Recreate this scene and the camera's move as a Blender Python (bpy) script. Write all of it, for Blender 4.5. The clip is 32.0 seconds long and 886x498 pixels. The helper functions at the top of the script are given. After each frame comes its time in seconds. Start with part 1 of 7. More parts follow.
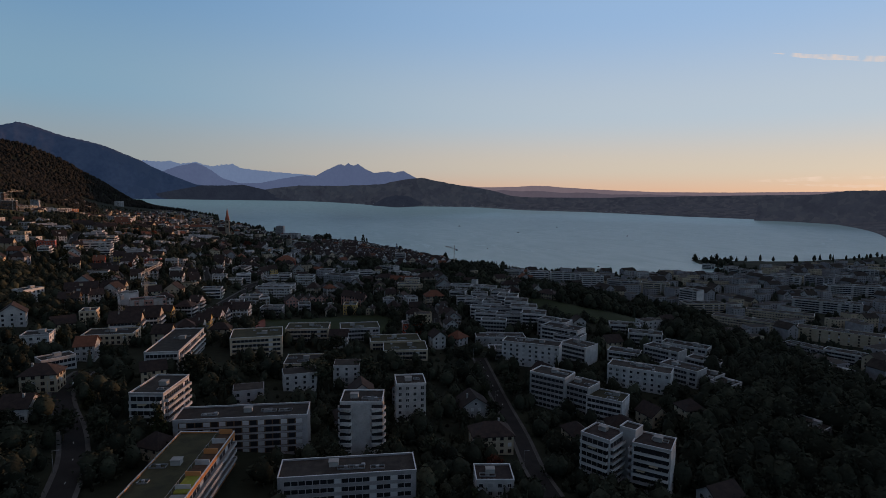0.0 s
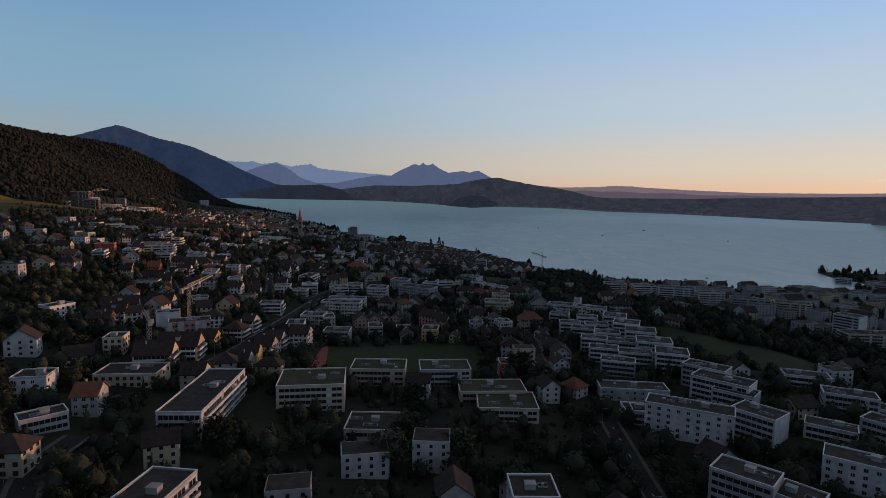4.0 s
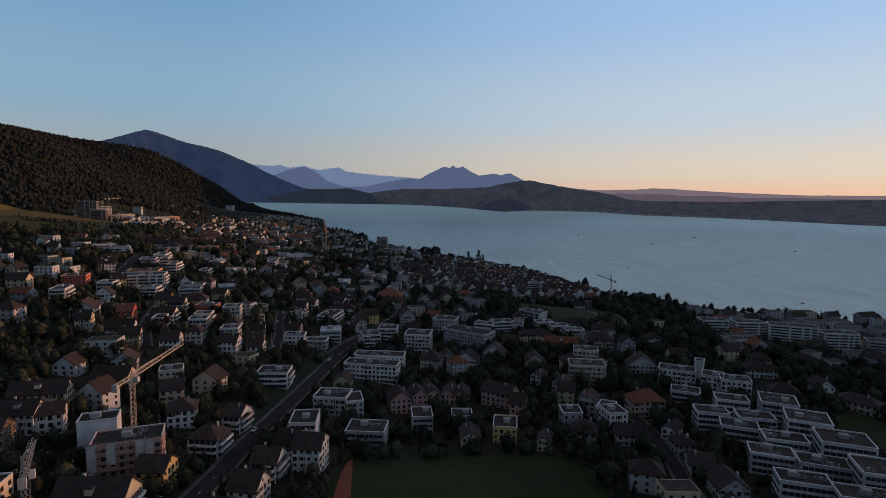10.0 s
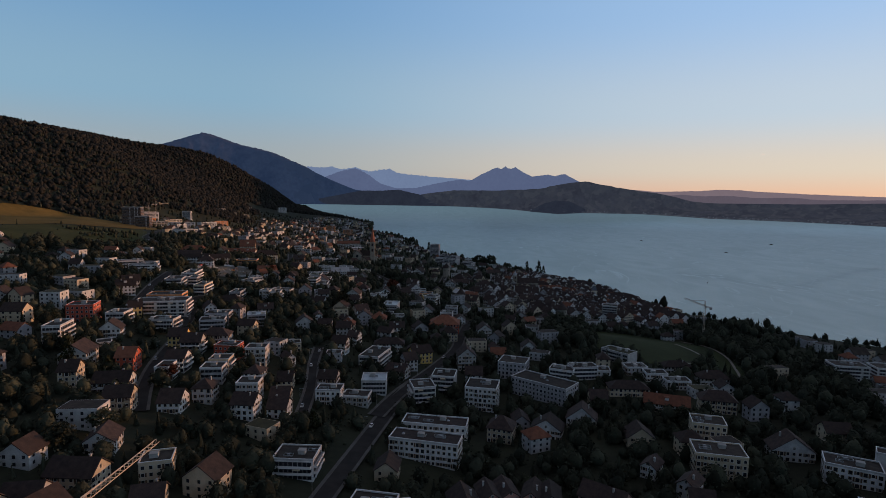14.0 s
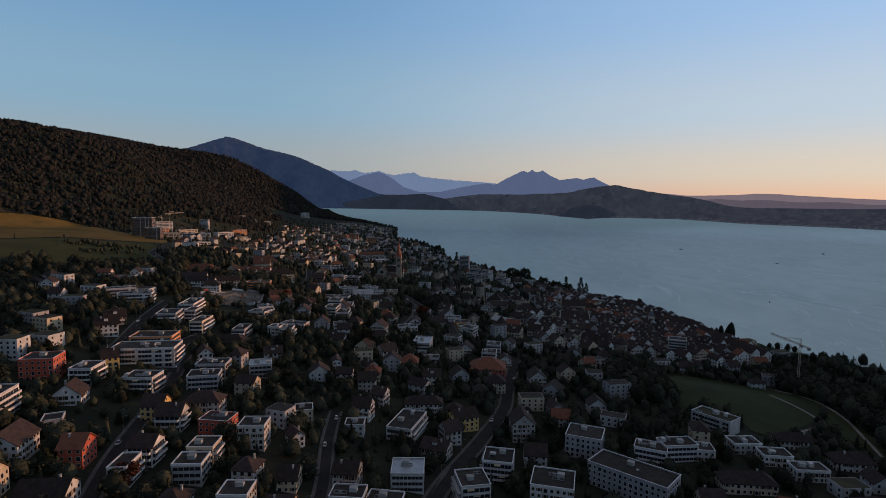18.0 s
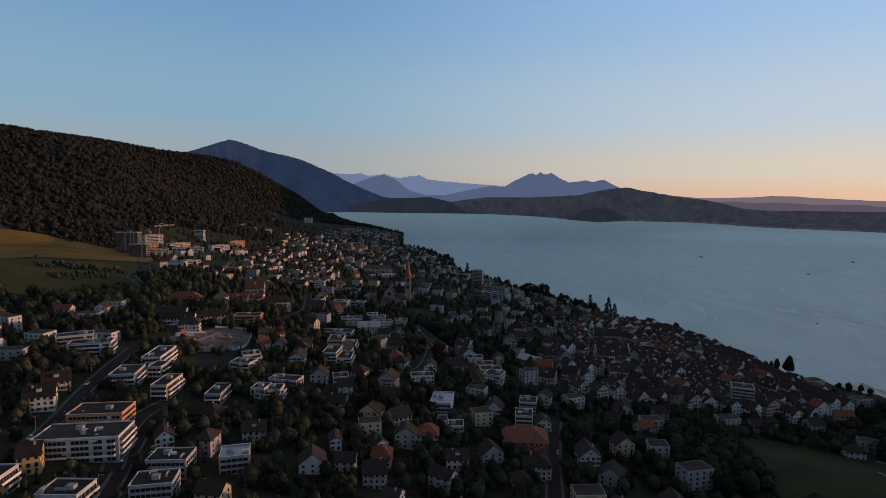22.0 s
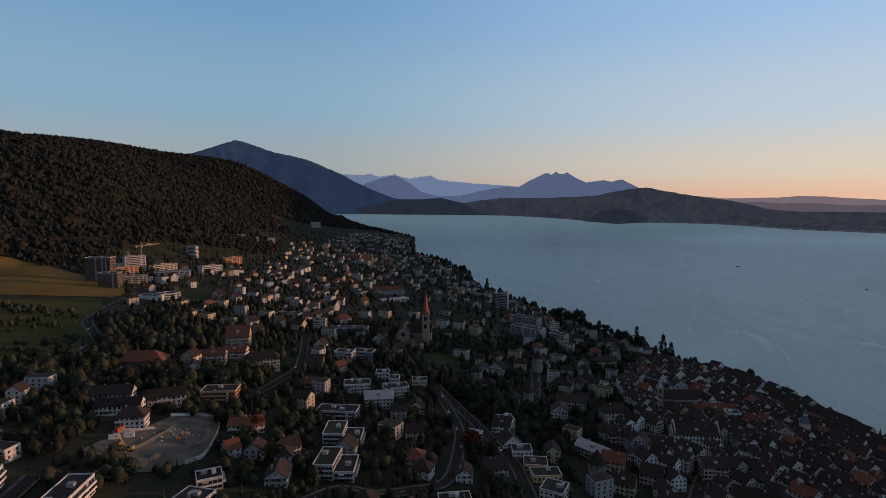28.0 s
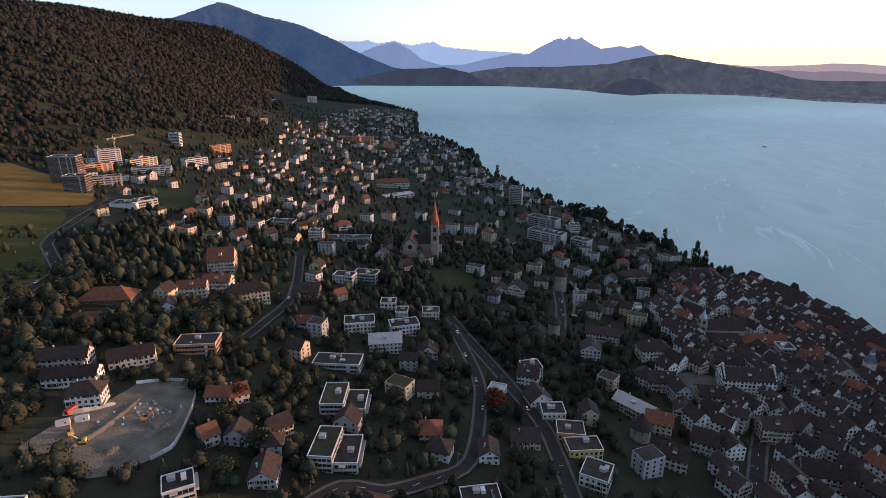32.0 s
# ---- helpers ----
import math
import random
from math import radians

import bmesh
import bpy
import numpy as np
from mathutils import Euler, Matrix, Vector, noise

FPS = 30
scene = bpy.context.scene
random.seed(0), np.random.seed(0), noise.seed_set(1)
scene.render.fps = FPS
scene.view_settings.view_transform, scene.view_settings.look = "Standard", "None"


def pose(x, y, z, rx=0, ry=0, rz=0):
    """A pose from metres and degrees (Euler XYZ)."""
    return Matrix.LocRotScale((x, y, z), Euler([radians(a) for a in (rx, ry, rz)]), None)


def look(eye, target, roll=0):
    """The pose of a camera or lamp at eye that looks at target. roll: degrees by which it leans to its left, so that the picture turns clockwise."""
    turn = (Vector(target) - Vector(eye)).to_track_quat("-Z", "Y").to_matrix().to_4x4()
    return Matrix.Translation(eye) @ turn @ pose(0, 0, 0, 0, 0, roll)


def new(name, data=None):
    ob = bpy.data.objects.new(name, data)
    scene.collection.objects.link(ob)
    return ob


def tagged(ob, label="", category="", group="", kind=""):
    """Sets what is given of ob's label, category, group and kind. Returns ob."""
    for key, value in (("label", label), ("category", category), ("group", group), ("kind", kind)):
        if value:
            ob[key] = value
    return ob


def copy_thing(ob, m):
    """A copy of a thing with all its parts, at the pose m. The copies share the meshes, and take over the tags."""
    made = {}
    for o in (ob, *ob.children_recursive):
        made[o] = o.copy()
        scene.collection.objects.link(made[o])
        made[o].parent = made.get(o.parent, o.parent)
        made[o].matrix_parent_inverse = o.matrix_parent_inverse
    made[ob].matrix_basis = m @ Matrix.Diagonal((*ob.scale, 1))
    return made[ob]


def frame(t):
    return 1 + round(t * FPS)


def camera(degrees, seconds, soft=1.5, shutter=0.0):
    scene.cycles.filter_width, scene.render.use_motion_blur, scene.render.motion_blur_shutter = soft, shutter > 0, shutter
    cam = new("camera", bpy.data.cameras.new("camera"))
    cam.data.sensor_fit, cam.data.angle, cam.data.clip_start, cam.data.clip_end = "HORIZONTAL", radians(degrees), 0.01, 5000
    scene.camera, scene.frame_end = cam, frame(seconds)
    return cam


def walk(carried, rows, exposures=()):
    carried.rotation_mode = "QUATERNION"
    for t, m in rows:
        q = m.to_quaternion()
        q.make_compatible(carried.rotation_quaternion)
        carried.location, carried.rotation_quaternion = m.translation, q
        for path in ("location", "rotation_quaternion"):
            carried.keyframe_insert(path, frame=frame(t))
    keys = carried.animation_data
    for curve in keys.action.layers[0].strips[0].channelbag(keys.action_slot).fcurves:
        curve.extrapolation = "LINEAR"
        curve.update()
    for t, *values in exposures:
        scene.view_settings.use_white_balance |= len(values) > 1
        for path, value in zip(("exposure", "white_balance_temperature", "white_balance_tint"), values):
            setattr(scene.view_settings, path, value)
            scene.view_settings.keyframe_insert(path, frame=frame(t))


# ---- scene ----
cam = camera(76.9, 32.0, soft=0.8)
ROWS = [
    (0, -1.19, -0.33, 145.12, 84.518, -0.686, -16.561),
    (0.5, 0.73, 11.89, 145.11, 84.464, -0.779, -15.018),
    (1, 2.66, 24.09, 144.88, 84.416, -0.828, -13.247),
    (1.5, 3.83, 36.44, 144.77, 84.389, -0.878, -12.200),
    (2, 4.90, 48.74, 144.68, 84.368, -0.891, -10.885),
    (2.5, 5.59, 61.08, 144.65, 84.358, -0.904, -10.083),
    (3, 5.78, 73.33, 144.63, 84.378, -0.909, -9.683),
    (3.5, 5.38, 85.82, 144.68, 84.406, -0.905, -9.354),
    (5.5, 3.41, 134.60, 147.01, 84.503, -0.775, -8.800),
    (6, 2.85, 146.66, 147.87, 84.520, -0.761, -8.472),
    (6.5, 2.60, 158.68, 148.97, 84.526, -0.795, -7.663),
    (7, 2.33, 170.87, 150.06, 84.531, -0.772, -7.373),
    (7.5, 2.06, 182.01, 151.10, 84.566, -0.783, -7.028),
    (8, 1.77, 194.14, 152.34, 84.579, -0.806, -6.593),
    (8.5, 1.52, 206.17, 153.51, 84.607, -0.795, -6.422),
    (9, 1.32, 218.36, 154.83, 84.618, -0.733, -6.437),
    (9.5, 0.82, 229.72, 156.07, 84.623, -0.709, -6.420),
    (10, 0.34, 240.29, 157.25, 84.598, -0.668, -6.344),
    (10.5, 0.01, 252.50, 158.64, 84.556, -0.590, -6.483),
    (11, -0.37, 263.18, 159.81, 84.548, -0.570, -6.225),
    (11.5, -0.55, 274.55, 161.13, 84.527, -0.581, -4.806),
    (12, -0.87, 285.96, 162.53, 84.507, -0.600, -4.151),
    (12.5, -1.28, 297.52, 163.94, 84.518, -0.632, -3.372),
    (13, -1.82, 309.13, 165.35, 84.510, -0.615, -2.426),
    (13.5, -2.56, 320.65, 166.85, 84.523, -0.665, -1.535),
    (14, -3.71, 332.11, 168.27, 84.560, -0.697, -1.238),
    (14.5, -5.00, 343.63, 169.77, 84.597, -0.718, -1.023),
    (16.5, -11.78, 390.41, 175.13, 84.750, -0.740, 0.659),
    (17, -14.01, 401.77, 176.99, 84.774, -0.724, 0.877),
    (17.5, -16.25, 413.54, 178.76, 84.781, -0.715, 0.998),
    (18, -18.53, 425.17, 180.70, 84.788, -0.667, 1.105),
    (18.5, -20.61, 436.68, 182.73, 84.815, -0.642, 1.175),
    (19, -22.77, 448.22, 184.83, 84.832, -0.617, 1.255),
    (19.5, -25.06, 459.75, 187.01, 84.848, -0.618, 1.295),
    (20, -26.90, 471.22, 189.11, 84.874, -0.578, 1.342),
    (20.5, -28.92, 482.60, 191.31, 84.880, -0.556, 1.401),
    (21, -30.62, 494.04, 193.57, 84.875, -0.522, 1.488),
    (21.5, -32.38, 505.53, 195.98, 84.871, -0.522, 1.529),
    (22, -33.87, 516.64, 198.74, 84.867, -0.481, 1.586),
    (22.5, -35.57, 528.33, 201.05, 84.843, -0.421, 1.631),
    (23, -37.07, 539.91, 203.53, 84.809, -0.398, 1.709),
    (23.5, -39.05, 551.75, 205.79, 84.768, -0.350, 1.774),
    (24, -40.78, 563.36, 208.07, 84.748, -0.318, 1.880),
    (24.5, -42.81, 575.07, 210.50, 84.737, -0.319, 1.960),
    (25, -44.52, 586.75, 212.70, 84.726, -0.316, 2.069),
    (25.5, -46.63, 598.17, 215.15, 84.716, -0.305, 2.167),
    (26, -48.58, 609.62, 217.53, 84.705, -0.285, 2.255),
    (26.5, -50.30, 621.04, 220.28, 84.699, -0.247, 2.347),
    (28.5, -57.41, 667.53, 230.37, 84.426, -0.192, 2.646),
    (29, -59.03, 678.55, 233.32, 84.220, -0.156, 2.718),
    (29.5, -60.43, 689.82, 236.13, 83.800, -0.136, 2.797),
    (30, -62.13, 700.87, 238.97, 81.750, -0.103, 2.813),
    (30.5, -63.73, 711.76, 242.06, 79.069, -0.074, 2.800),
    (31, -65.22, 722.76, 245.06, 76.399, -0.010, 2.824),
    (31.5, -67.02, 734.34, 247.73, 73.699, 0.046, 2.812),
    (32, -68.91, 746.20, 250.59, 71.430, 0.074, 2.823),
]
walk(cam, [(t, pose(*row)) for t, *row in ROWS],
     [(0, -0.22), (3, -0.12), (8, -0.05), (12, 0.0), (20, -0.04), (29.3, -0.06), (30, 0.08), (30.5, 0.28), (31, 0.52), (31.5, 0.92), (32, 1.24)])

# ---- light: dusk sky, low sun in the west ----
SUN_AZ, SUN_EL, GLOW_AZ = 72.0, 2.2, 62.0
world = bpy.data.worlds.new("dusk_sky")
scene.world = world
world.use_nodes = True
wn = world.node_tree


def wnode(kind, **values):
    n = wn.nodes.new("ShaderNode" + kind)
    for key, value in values.items():
        n.inputs[key].default_value = value
    return n


def wmath(op, a, b=None):
    n = wn.nodes.new("ShaderNodeMath")
    n.operation = op
    for i, v in enumerate((a, b)):
        if v is None:
            continue
        if isinstance(v, (int, float)):
            n.inputs[i].default_value = v
        else:
            wn.links.new(v, n.inputs[i])
    return n.outputs[0]


def wramp(value, stops):
    n = wn.nodes.new("ShaderNodeValToRGB")
    n.color_ramp.interpolation = 'EASE'
    for k, (at, colour) in enumerate(stops):
        e = n.color_ramp.elements[k] if k < 2 else n.color_ramp.elements.new(at)
        e.position, e.color = at, (*colour, 1)
    wn.links.new(value, n.inputs[0])
    return n.outputs[0]


sky = wn.nodes.new("ShaderNodeTexSky")
sky.sky_type = 'NISHITA'
sky.sun_disc = False
sky.sun_elevation = radians(SUN_EL)
sky.sun_rotation = radians(SUN_AZ)
sky.altitude = 500
sky.air_density, sky.dust_density, sky.ozone_density = 1.0, 0.5, 4.0
# afterglow: warm low in the west, blue above, dimmer towards the east
coords = wn.nodes.new("ShaderNodeTexCoord")
axes = wn.nodes.new("ShaderNodeSeparateXYZ")
wn.links.new(coords.outputs["Generated"], axes.inputs[0])
west = wmath('ADD', wmath('MULTIPLY', axes.outputs[0], math.sin(radians(GLOW_AZ))), wmath('MULTIPLY', axes.outputs[1], math.cos(radians(GLOW_AZ))))
west = wmath('ADD', wmath('MULTIPLY', west, 0.5), 0.5)
height = wmath('MAXIMUM', axes.outputs[2], 0.0)
east_sky = wramp(height, [(0.0, (0.31, 0.31, 0.33)), (0.06, (0.32, 0.36, 0.39)), (0.16, (0.24, 0.385, 0.505)), (0.34, (0.16, 0.315, 0.52)), (0.46, (0.17, 0.19, 0.24)), (1.0, (0.205, 0.186, 0.208))])
west_sky = wramp(height, [(0.0, (0.76, 0.47, 0.34)), (0.05, (0.69, 0.57, 0.47)), (0.14, (0.52, 0.58, 0.64)), (0.30, (0.355, 0.515, 0.745)), (0.5, (0.20, 0.21, 0.26)), (1.0, (0.205, 0.186, 0.208))])
turn = wn.nodes.new("ShaderNodeMapRange")
turn.interpolation_type = 'SMOOTHSTEP'
turn.inputs["From Min"].default_value, turn.inputs["From Max"].default_value = 0.55, 1.0
wn.links.new(west, turn.inputs["Value"])
glow = wn.nodes.new("ShaderNodeMix")
glow.data_type = 'RGBA'
wn.links.new(turn.outputs[0], glow.inputs["Factor"])
wn.links.new(east_sky, glow.inputs["A"])
wn.links.new(west_sky, glow.inputs["B"])
fade = wn.nodes.new("ShaderNodeMapRange")
fade.interpolation_type = 'SMOOTHSTEP'
fade.inputs["From Min"].default_value, fade.inputs["From Max"].default_value = 0.08, 0.41
fade.inputs["To Min"].default_value, fade.inputs["To Max"].default_value = 0.36, 1.0
wn.links.new(west, fade.inputs["Value"])
clear, after, both = wn.nodes.new("ShaderNodeBackground"), wn.nodes.new("ShaderNodeBackground"), wn.nodes.new("ShaderNodeAddShader")
wn.links.new(sky.outputs[0], clear.inputs[0])
clear.inputs[1].default_value = 0.05
wn.links.new(glow.outputs["Result"], after.inputs[0])
wn.links.new(fade.outputs[0], after.inputs[1])
wn.links.new(clear.outputs[0], both.inputs[0])
wn.links.new(after.outputs[0], both.inputs[1])
wn.links.new(both.outputs[0], wn.nodes["World Output"].inputs[0])

sun_data = bpy.data.lights.new("sun", 'SUN')
sun_data.energy, sun_data.angle, sun_data.color = 3.1, radians(0.6), (1.0, 0.49, 0.25)
sun = new("sun", sun_data)
sun.matrix_world = look((0, 0, 0), (-math.sin(radians(SUN_AZ)), -math.cos(radians(SUN_AZ)), -math.tan(radians(SUN_EL))))


# ---- materials ----
def material(name, low, high, scale=1.0, rough=0.85, bump=0.0, fine=8.0, metal=0.0, vary=0.0, spec=0.3, space="Object"):
    """Procedural surface: broad stains and fine grain between two colours, relief, and a shift from object to object."""
    m = bpy.data.materials.new(name)
    m.use_nodes = True
    nt = m.node_tree
    b = nt.nodes["Principled BSDF"]
    co = nt.nodes.new("ShaderNodeTexCoord")
    n1, n2 = nt.nodes.new("ShaderNodeTexNoise"), nt.nodes.new("ShaderNodeTexNoise")
    n1.inputs["Scale"].default_value, n1.inputs["Detail"].default_value = scale, 3
    n2.inputs["Scale"].default_value, n2.inputs["Detail"].default_value = scale * fine, 2
    if space == "World":
        geo = nt.nodes.new("ShaderNodeNewGeometry")
        src = geo.outputs["Position"]
    else:
        src = co.outputs["Object"]
    nt.links.new(src, n1.inputs["Vector"])
    nt.links.new(src, n2.inputs["Vector"])
    add = nt.nodes.new("ShaderNodeMath")
    add.operation = 'MULTIPLY_ADD'
    nt.links.new(n2.outputs["Fac"], add.inputs[0])
    add.inputs[1].default_value = 0.45
    nt.links.new(n1.outputs["Fac"], add.inputs[2])
    ramp = nt.nodes.new("ShaderNodeMapRange")
    ramp.inputs["From Min"].default_value, ramp.inputs["From Max"].default_value = 0.5, 0.95
    nt.links.new(add.outputs[0], ramp.inputs["Value"])
    mix = nt.nodes.new("ShaderNodeMix")
    mix.data_type = 'RGBA'
    mix.inputs["A"].default_value, mix.inputs["B"].default_value = (*low, 1), (*high, 1)
    nt.links.new(ramp.outputs[0], mix.inputs["Factor"])
    out = mix.outputs["Result"]
    if vary:
        info = nt.nodes.new("ShaderNodeObjectInfo")
        hsv = nt.nodes.new("ShaderNodeHueSaturation")
        span = nt.nodes.new("ShaderNodeMapRange")
        span.inputs["To Min"].default_value, span.inputs["To Max"].default_value = 1 - vary, 1 + vary
        nt.links.new(info.outputs["Random"], span.inputs["Value"])
        nt.links.new(span.outputs[0], hsv.inputs["Value"])
        nt.links.new(out, hsv.inputs["Color"])
        out = hsv.outputs["Color"]
    nt.links.new(out, b.inputs["Base Color"])
    b.inputs["Roughness"].default_value, b.inputs["Metallic"].default_value = rough, metal
    b.inputs["Specular IOR Level"].default_value = spec
    if bump:
        bp = nt.nodes.new("ShaderNodeBump")
        bp.inputs["Strength"].default_value, bp.inputs["Distance"].default_value = 0.6, bump
        nt.links.new(n2.outputs["Fac"], bp.inputs["Height"])
        nt.links.new(bp.outputs[0], b.inputs["Normal"])
    return m


def distant(name, colour, glow, haze_glow, scale):
    """A far slope: dull ground, its veil of evening haze painted on as emission."""
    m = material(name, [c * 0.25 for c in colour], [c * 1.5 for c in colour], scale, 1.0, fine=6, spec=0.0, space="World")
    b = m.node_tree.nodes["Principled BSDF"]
    b.inputs["Emission Color"].default_value = (*haze_glow, 1)
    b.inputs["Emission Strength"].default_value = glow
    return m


GRASS = material("garden_ground", (0.021, 0.024, 0.018), (0.041, 0.047, 0.030), 0.02, 0.95, fine=14, spec=0.1, space="World")
MEADOW = material("meadow_grass", (0.115, 0.08, 0.022), (0.22, 0.145, 0.042), 0.012, 0.95, fine=9, spec=0.1, space="World")
LOW_MEADOW = material("low_meadow_grass", (0.040, 0.047, 0.014), (0.082, 0.078, 0.026), 0.015, 0.95, fine=10, spec=0.1, space="World")
LAWN = material("lawn_grass", (0.020, 0.029, 0.011), (0.037, 0.049, 0.018), 0.03, 0.95, fine=12, spec=0.1, space="World")
FOREST = material("forest_foliage", (0.019, 0.0205, 0.019), (0.033, 0.0315, 0.027), 0.012, 0.95, fine=11, spec=0.05, space="World")
LEAF = material("leaves", (0.024, 0.028, 0.020), (0.052, 0.057, 0.036), 0.35, 0.9, fine=5, vary=0.5, spec=0.1)
LEAF_RED = material("copper_leaves", (0.045, 0.018, 0.012), (0.10, 0.035, 0.02), 0.35, 0.9, fine=5, vary=0.3, spec=0.1)
LEAF_DARK = material("conifer_needles", (0.014, 0.019, 0.01), (0.032, 0.036, 0.016), 0.4, 0.95, fine=5, vary=0.3, spec=0.1)
BARK = material("bark", (0.05, 0.035, 0.025), (0.10, 0.075, 0.05), 1.2, 0.95)
ASPHALT = material("asphalt", (0.026, 0.025, 0.025), (0.044, 0.042, 0.041), 0.15, 0.95, fine=30, spec=0.1, space="World")
PAVING = material("paving", (0.07, 0.068, 0.065), (0.12, 0.116, 0.11), 0.2, 0.9, fine=20, space="World")
LINE = material("road_paint", (0.5, 0.5, 0.48), (0.75, 0.75, 0.72), 0.6, 0.8)
WHITE = material("white_render", (0.36, 0.357, 0.353), (0.58, 0.576, 0.57), 0.25, 0.9, fine=9, vary=0.3)
LIME = material("limewashed_wall", (0.55, 0.55, 0.54), (0.76, 0.76, 0.745), 0.25, 0.9, fine=9, vary=0.18)
COPING = material("pale_metal_coping", (0.55, 0.56, 0.58), (0.75, 0.76, 0.78), 0.4, 0.5, fine=6)
GREY = material("grey_render", (0.26, 0.255, 0.265), (0.40, 0.39, 0.40), 0.25, 0.9, fine=9, vary=0.18)
CREAM = material("cream_render", (0.42, 0.35, 0.25), (0.55, 0.47, 0.35), 0.25, 0.9, fine=9, vary=0.18)
YELLOW = material("yellow_render", (0.55, 0.38, 0.12), (0.68, 0.48, 0.17), 0.25, 0.9, fine=9, vary=0.1)
PINK = material("pink_render", (0.46, 0.24, 0.20), (0.56, 0.32, 0.26), 0.25, 0.9, fine=9, vary=0.1)
RED = material("red_render", (0.36, 0.07, 0.04), (0.46, 0.10, 0.06), 0.25, 0.9, fine=9, vary=0.1)
ORANGE = material("orange_cladding", (0.50, 0.20, 0.07), (0.62, 0.27, 0.10), 0.25, 0.85, fine=9)
BROWN = material("brown_timber", (0.07, 0.045, 0.03), (0.13, 0.08, 0.05), 0.6, 0.9, fine=8, vary=0.2)
STONE = material("ashlar_stone", (0.20, 0.18, 0.145), (0.34, 0.31, 0.26), 0.35, 0.92, bump=0.05, fine=7)
CONCRETE = material("concrete", (0.26, 0.26, 0.25), (0.38, 0.38, 0.37), 0.3, 0.9, fine=10, vary=0.12)
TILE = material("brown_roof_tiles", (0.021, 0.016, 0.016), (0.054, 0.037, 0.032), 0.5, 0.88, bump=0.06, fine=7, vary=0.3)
TILE_RED = material("red_roof_tiles", (0.12, 0.048, 0.030), (0.21, 0.085, 0.05), 0.5, 0.88, bump=0.06, fine=7, vary=0.2)
GRAVEL_ROOF = material("gravel_roof", (0.022, 0.019, 0.017), (0.06, 0.05, 0.043), 0.3, 0.95, fine=16, vary=0.25)
GREEN_ROOF = material("planted_roof", (0.03, 0.03, 0.016), (0.064, 0.06, 0.03), 0.2, 0.95, fine=12, vary=0.2)
ZINC = material("zinc_sheet", (0.30, 0.32, 0.34), (0.42, 0.44, 0.46), 0.3, 0.45, fine=6, metal=0.6)
GLASS = material("window_glass", (0.012, 0.014, 0.018), (0.03, 0.033, 0.04), 0.4, 0.08, fine=4, spec=0.6)
BLIND = material("window_blind", (0.35, 0.35, 0.36), (0.55, 0.55, 0.55), 0.5, 0.7, fine=5, vary=0.3)
STEEL = material("painted_steel", (0.4, 0.34, 0.27), (0.52, 0.45, 0.37), 0.6, 0.6)
GALV = material("galvanised_steel", (0.25, 0.26, 0.27), (0.38, 0.39, 0.40), 1.0, 0.5, metal=0.5)
EARTH = material("dug_earth", (0.075, 0.070, 0.060), (0.175, 0.162, 0.135), 0.09, 0.97, bump=0.6, fine=11, space="World")
TRACK = material("running_track_rubber", (0.16, 0.045, 0.03), (0.24, 0.07, 0.045), 0.2, 0.95, fine=8, space="World")
SLATE = material("blue_grey_slates", (0.075, 0.09, 0.115), (0.13, 0.15, 0.18), 0.4, 0.6, fine=7)
COPPER = material("copper_spire", (0.20, 0.07, 0.045), (0.32, 0.12, 0.075), 0.3, 0.7)
# the second colour of each is its painted haze, given off as emission
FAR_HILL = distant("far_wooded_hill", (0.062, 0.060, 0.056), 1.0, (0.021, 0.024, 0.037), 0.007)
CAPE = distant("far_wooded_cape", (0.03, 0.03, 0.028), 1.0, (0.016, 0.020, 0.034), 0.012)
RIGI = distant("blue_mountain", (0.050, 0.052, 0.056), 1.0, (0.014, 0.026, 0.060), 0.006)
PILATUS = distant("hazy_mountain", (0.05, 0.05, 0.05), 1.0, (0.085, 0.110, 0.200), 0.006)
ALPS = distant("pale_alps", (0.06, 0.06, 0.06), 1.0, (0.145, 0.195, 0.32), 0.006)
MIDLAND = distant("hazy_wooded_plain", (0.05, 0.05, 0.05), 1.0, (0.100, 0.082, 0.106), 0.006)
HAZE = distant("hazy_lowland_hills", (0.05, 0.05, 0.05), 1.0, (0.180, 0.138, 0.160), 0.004)


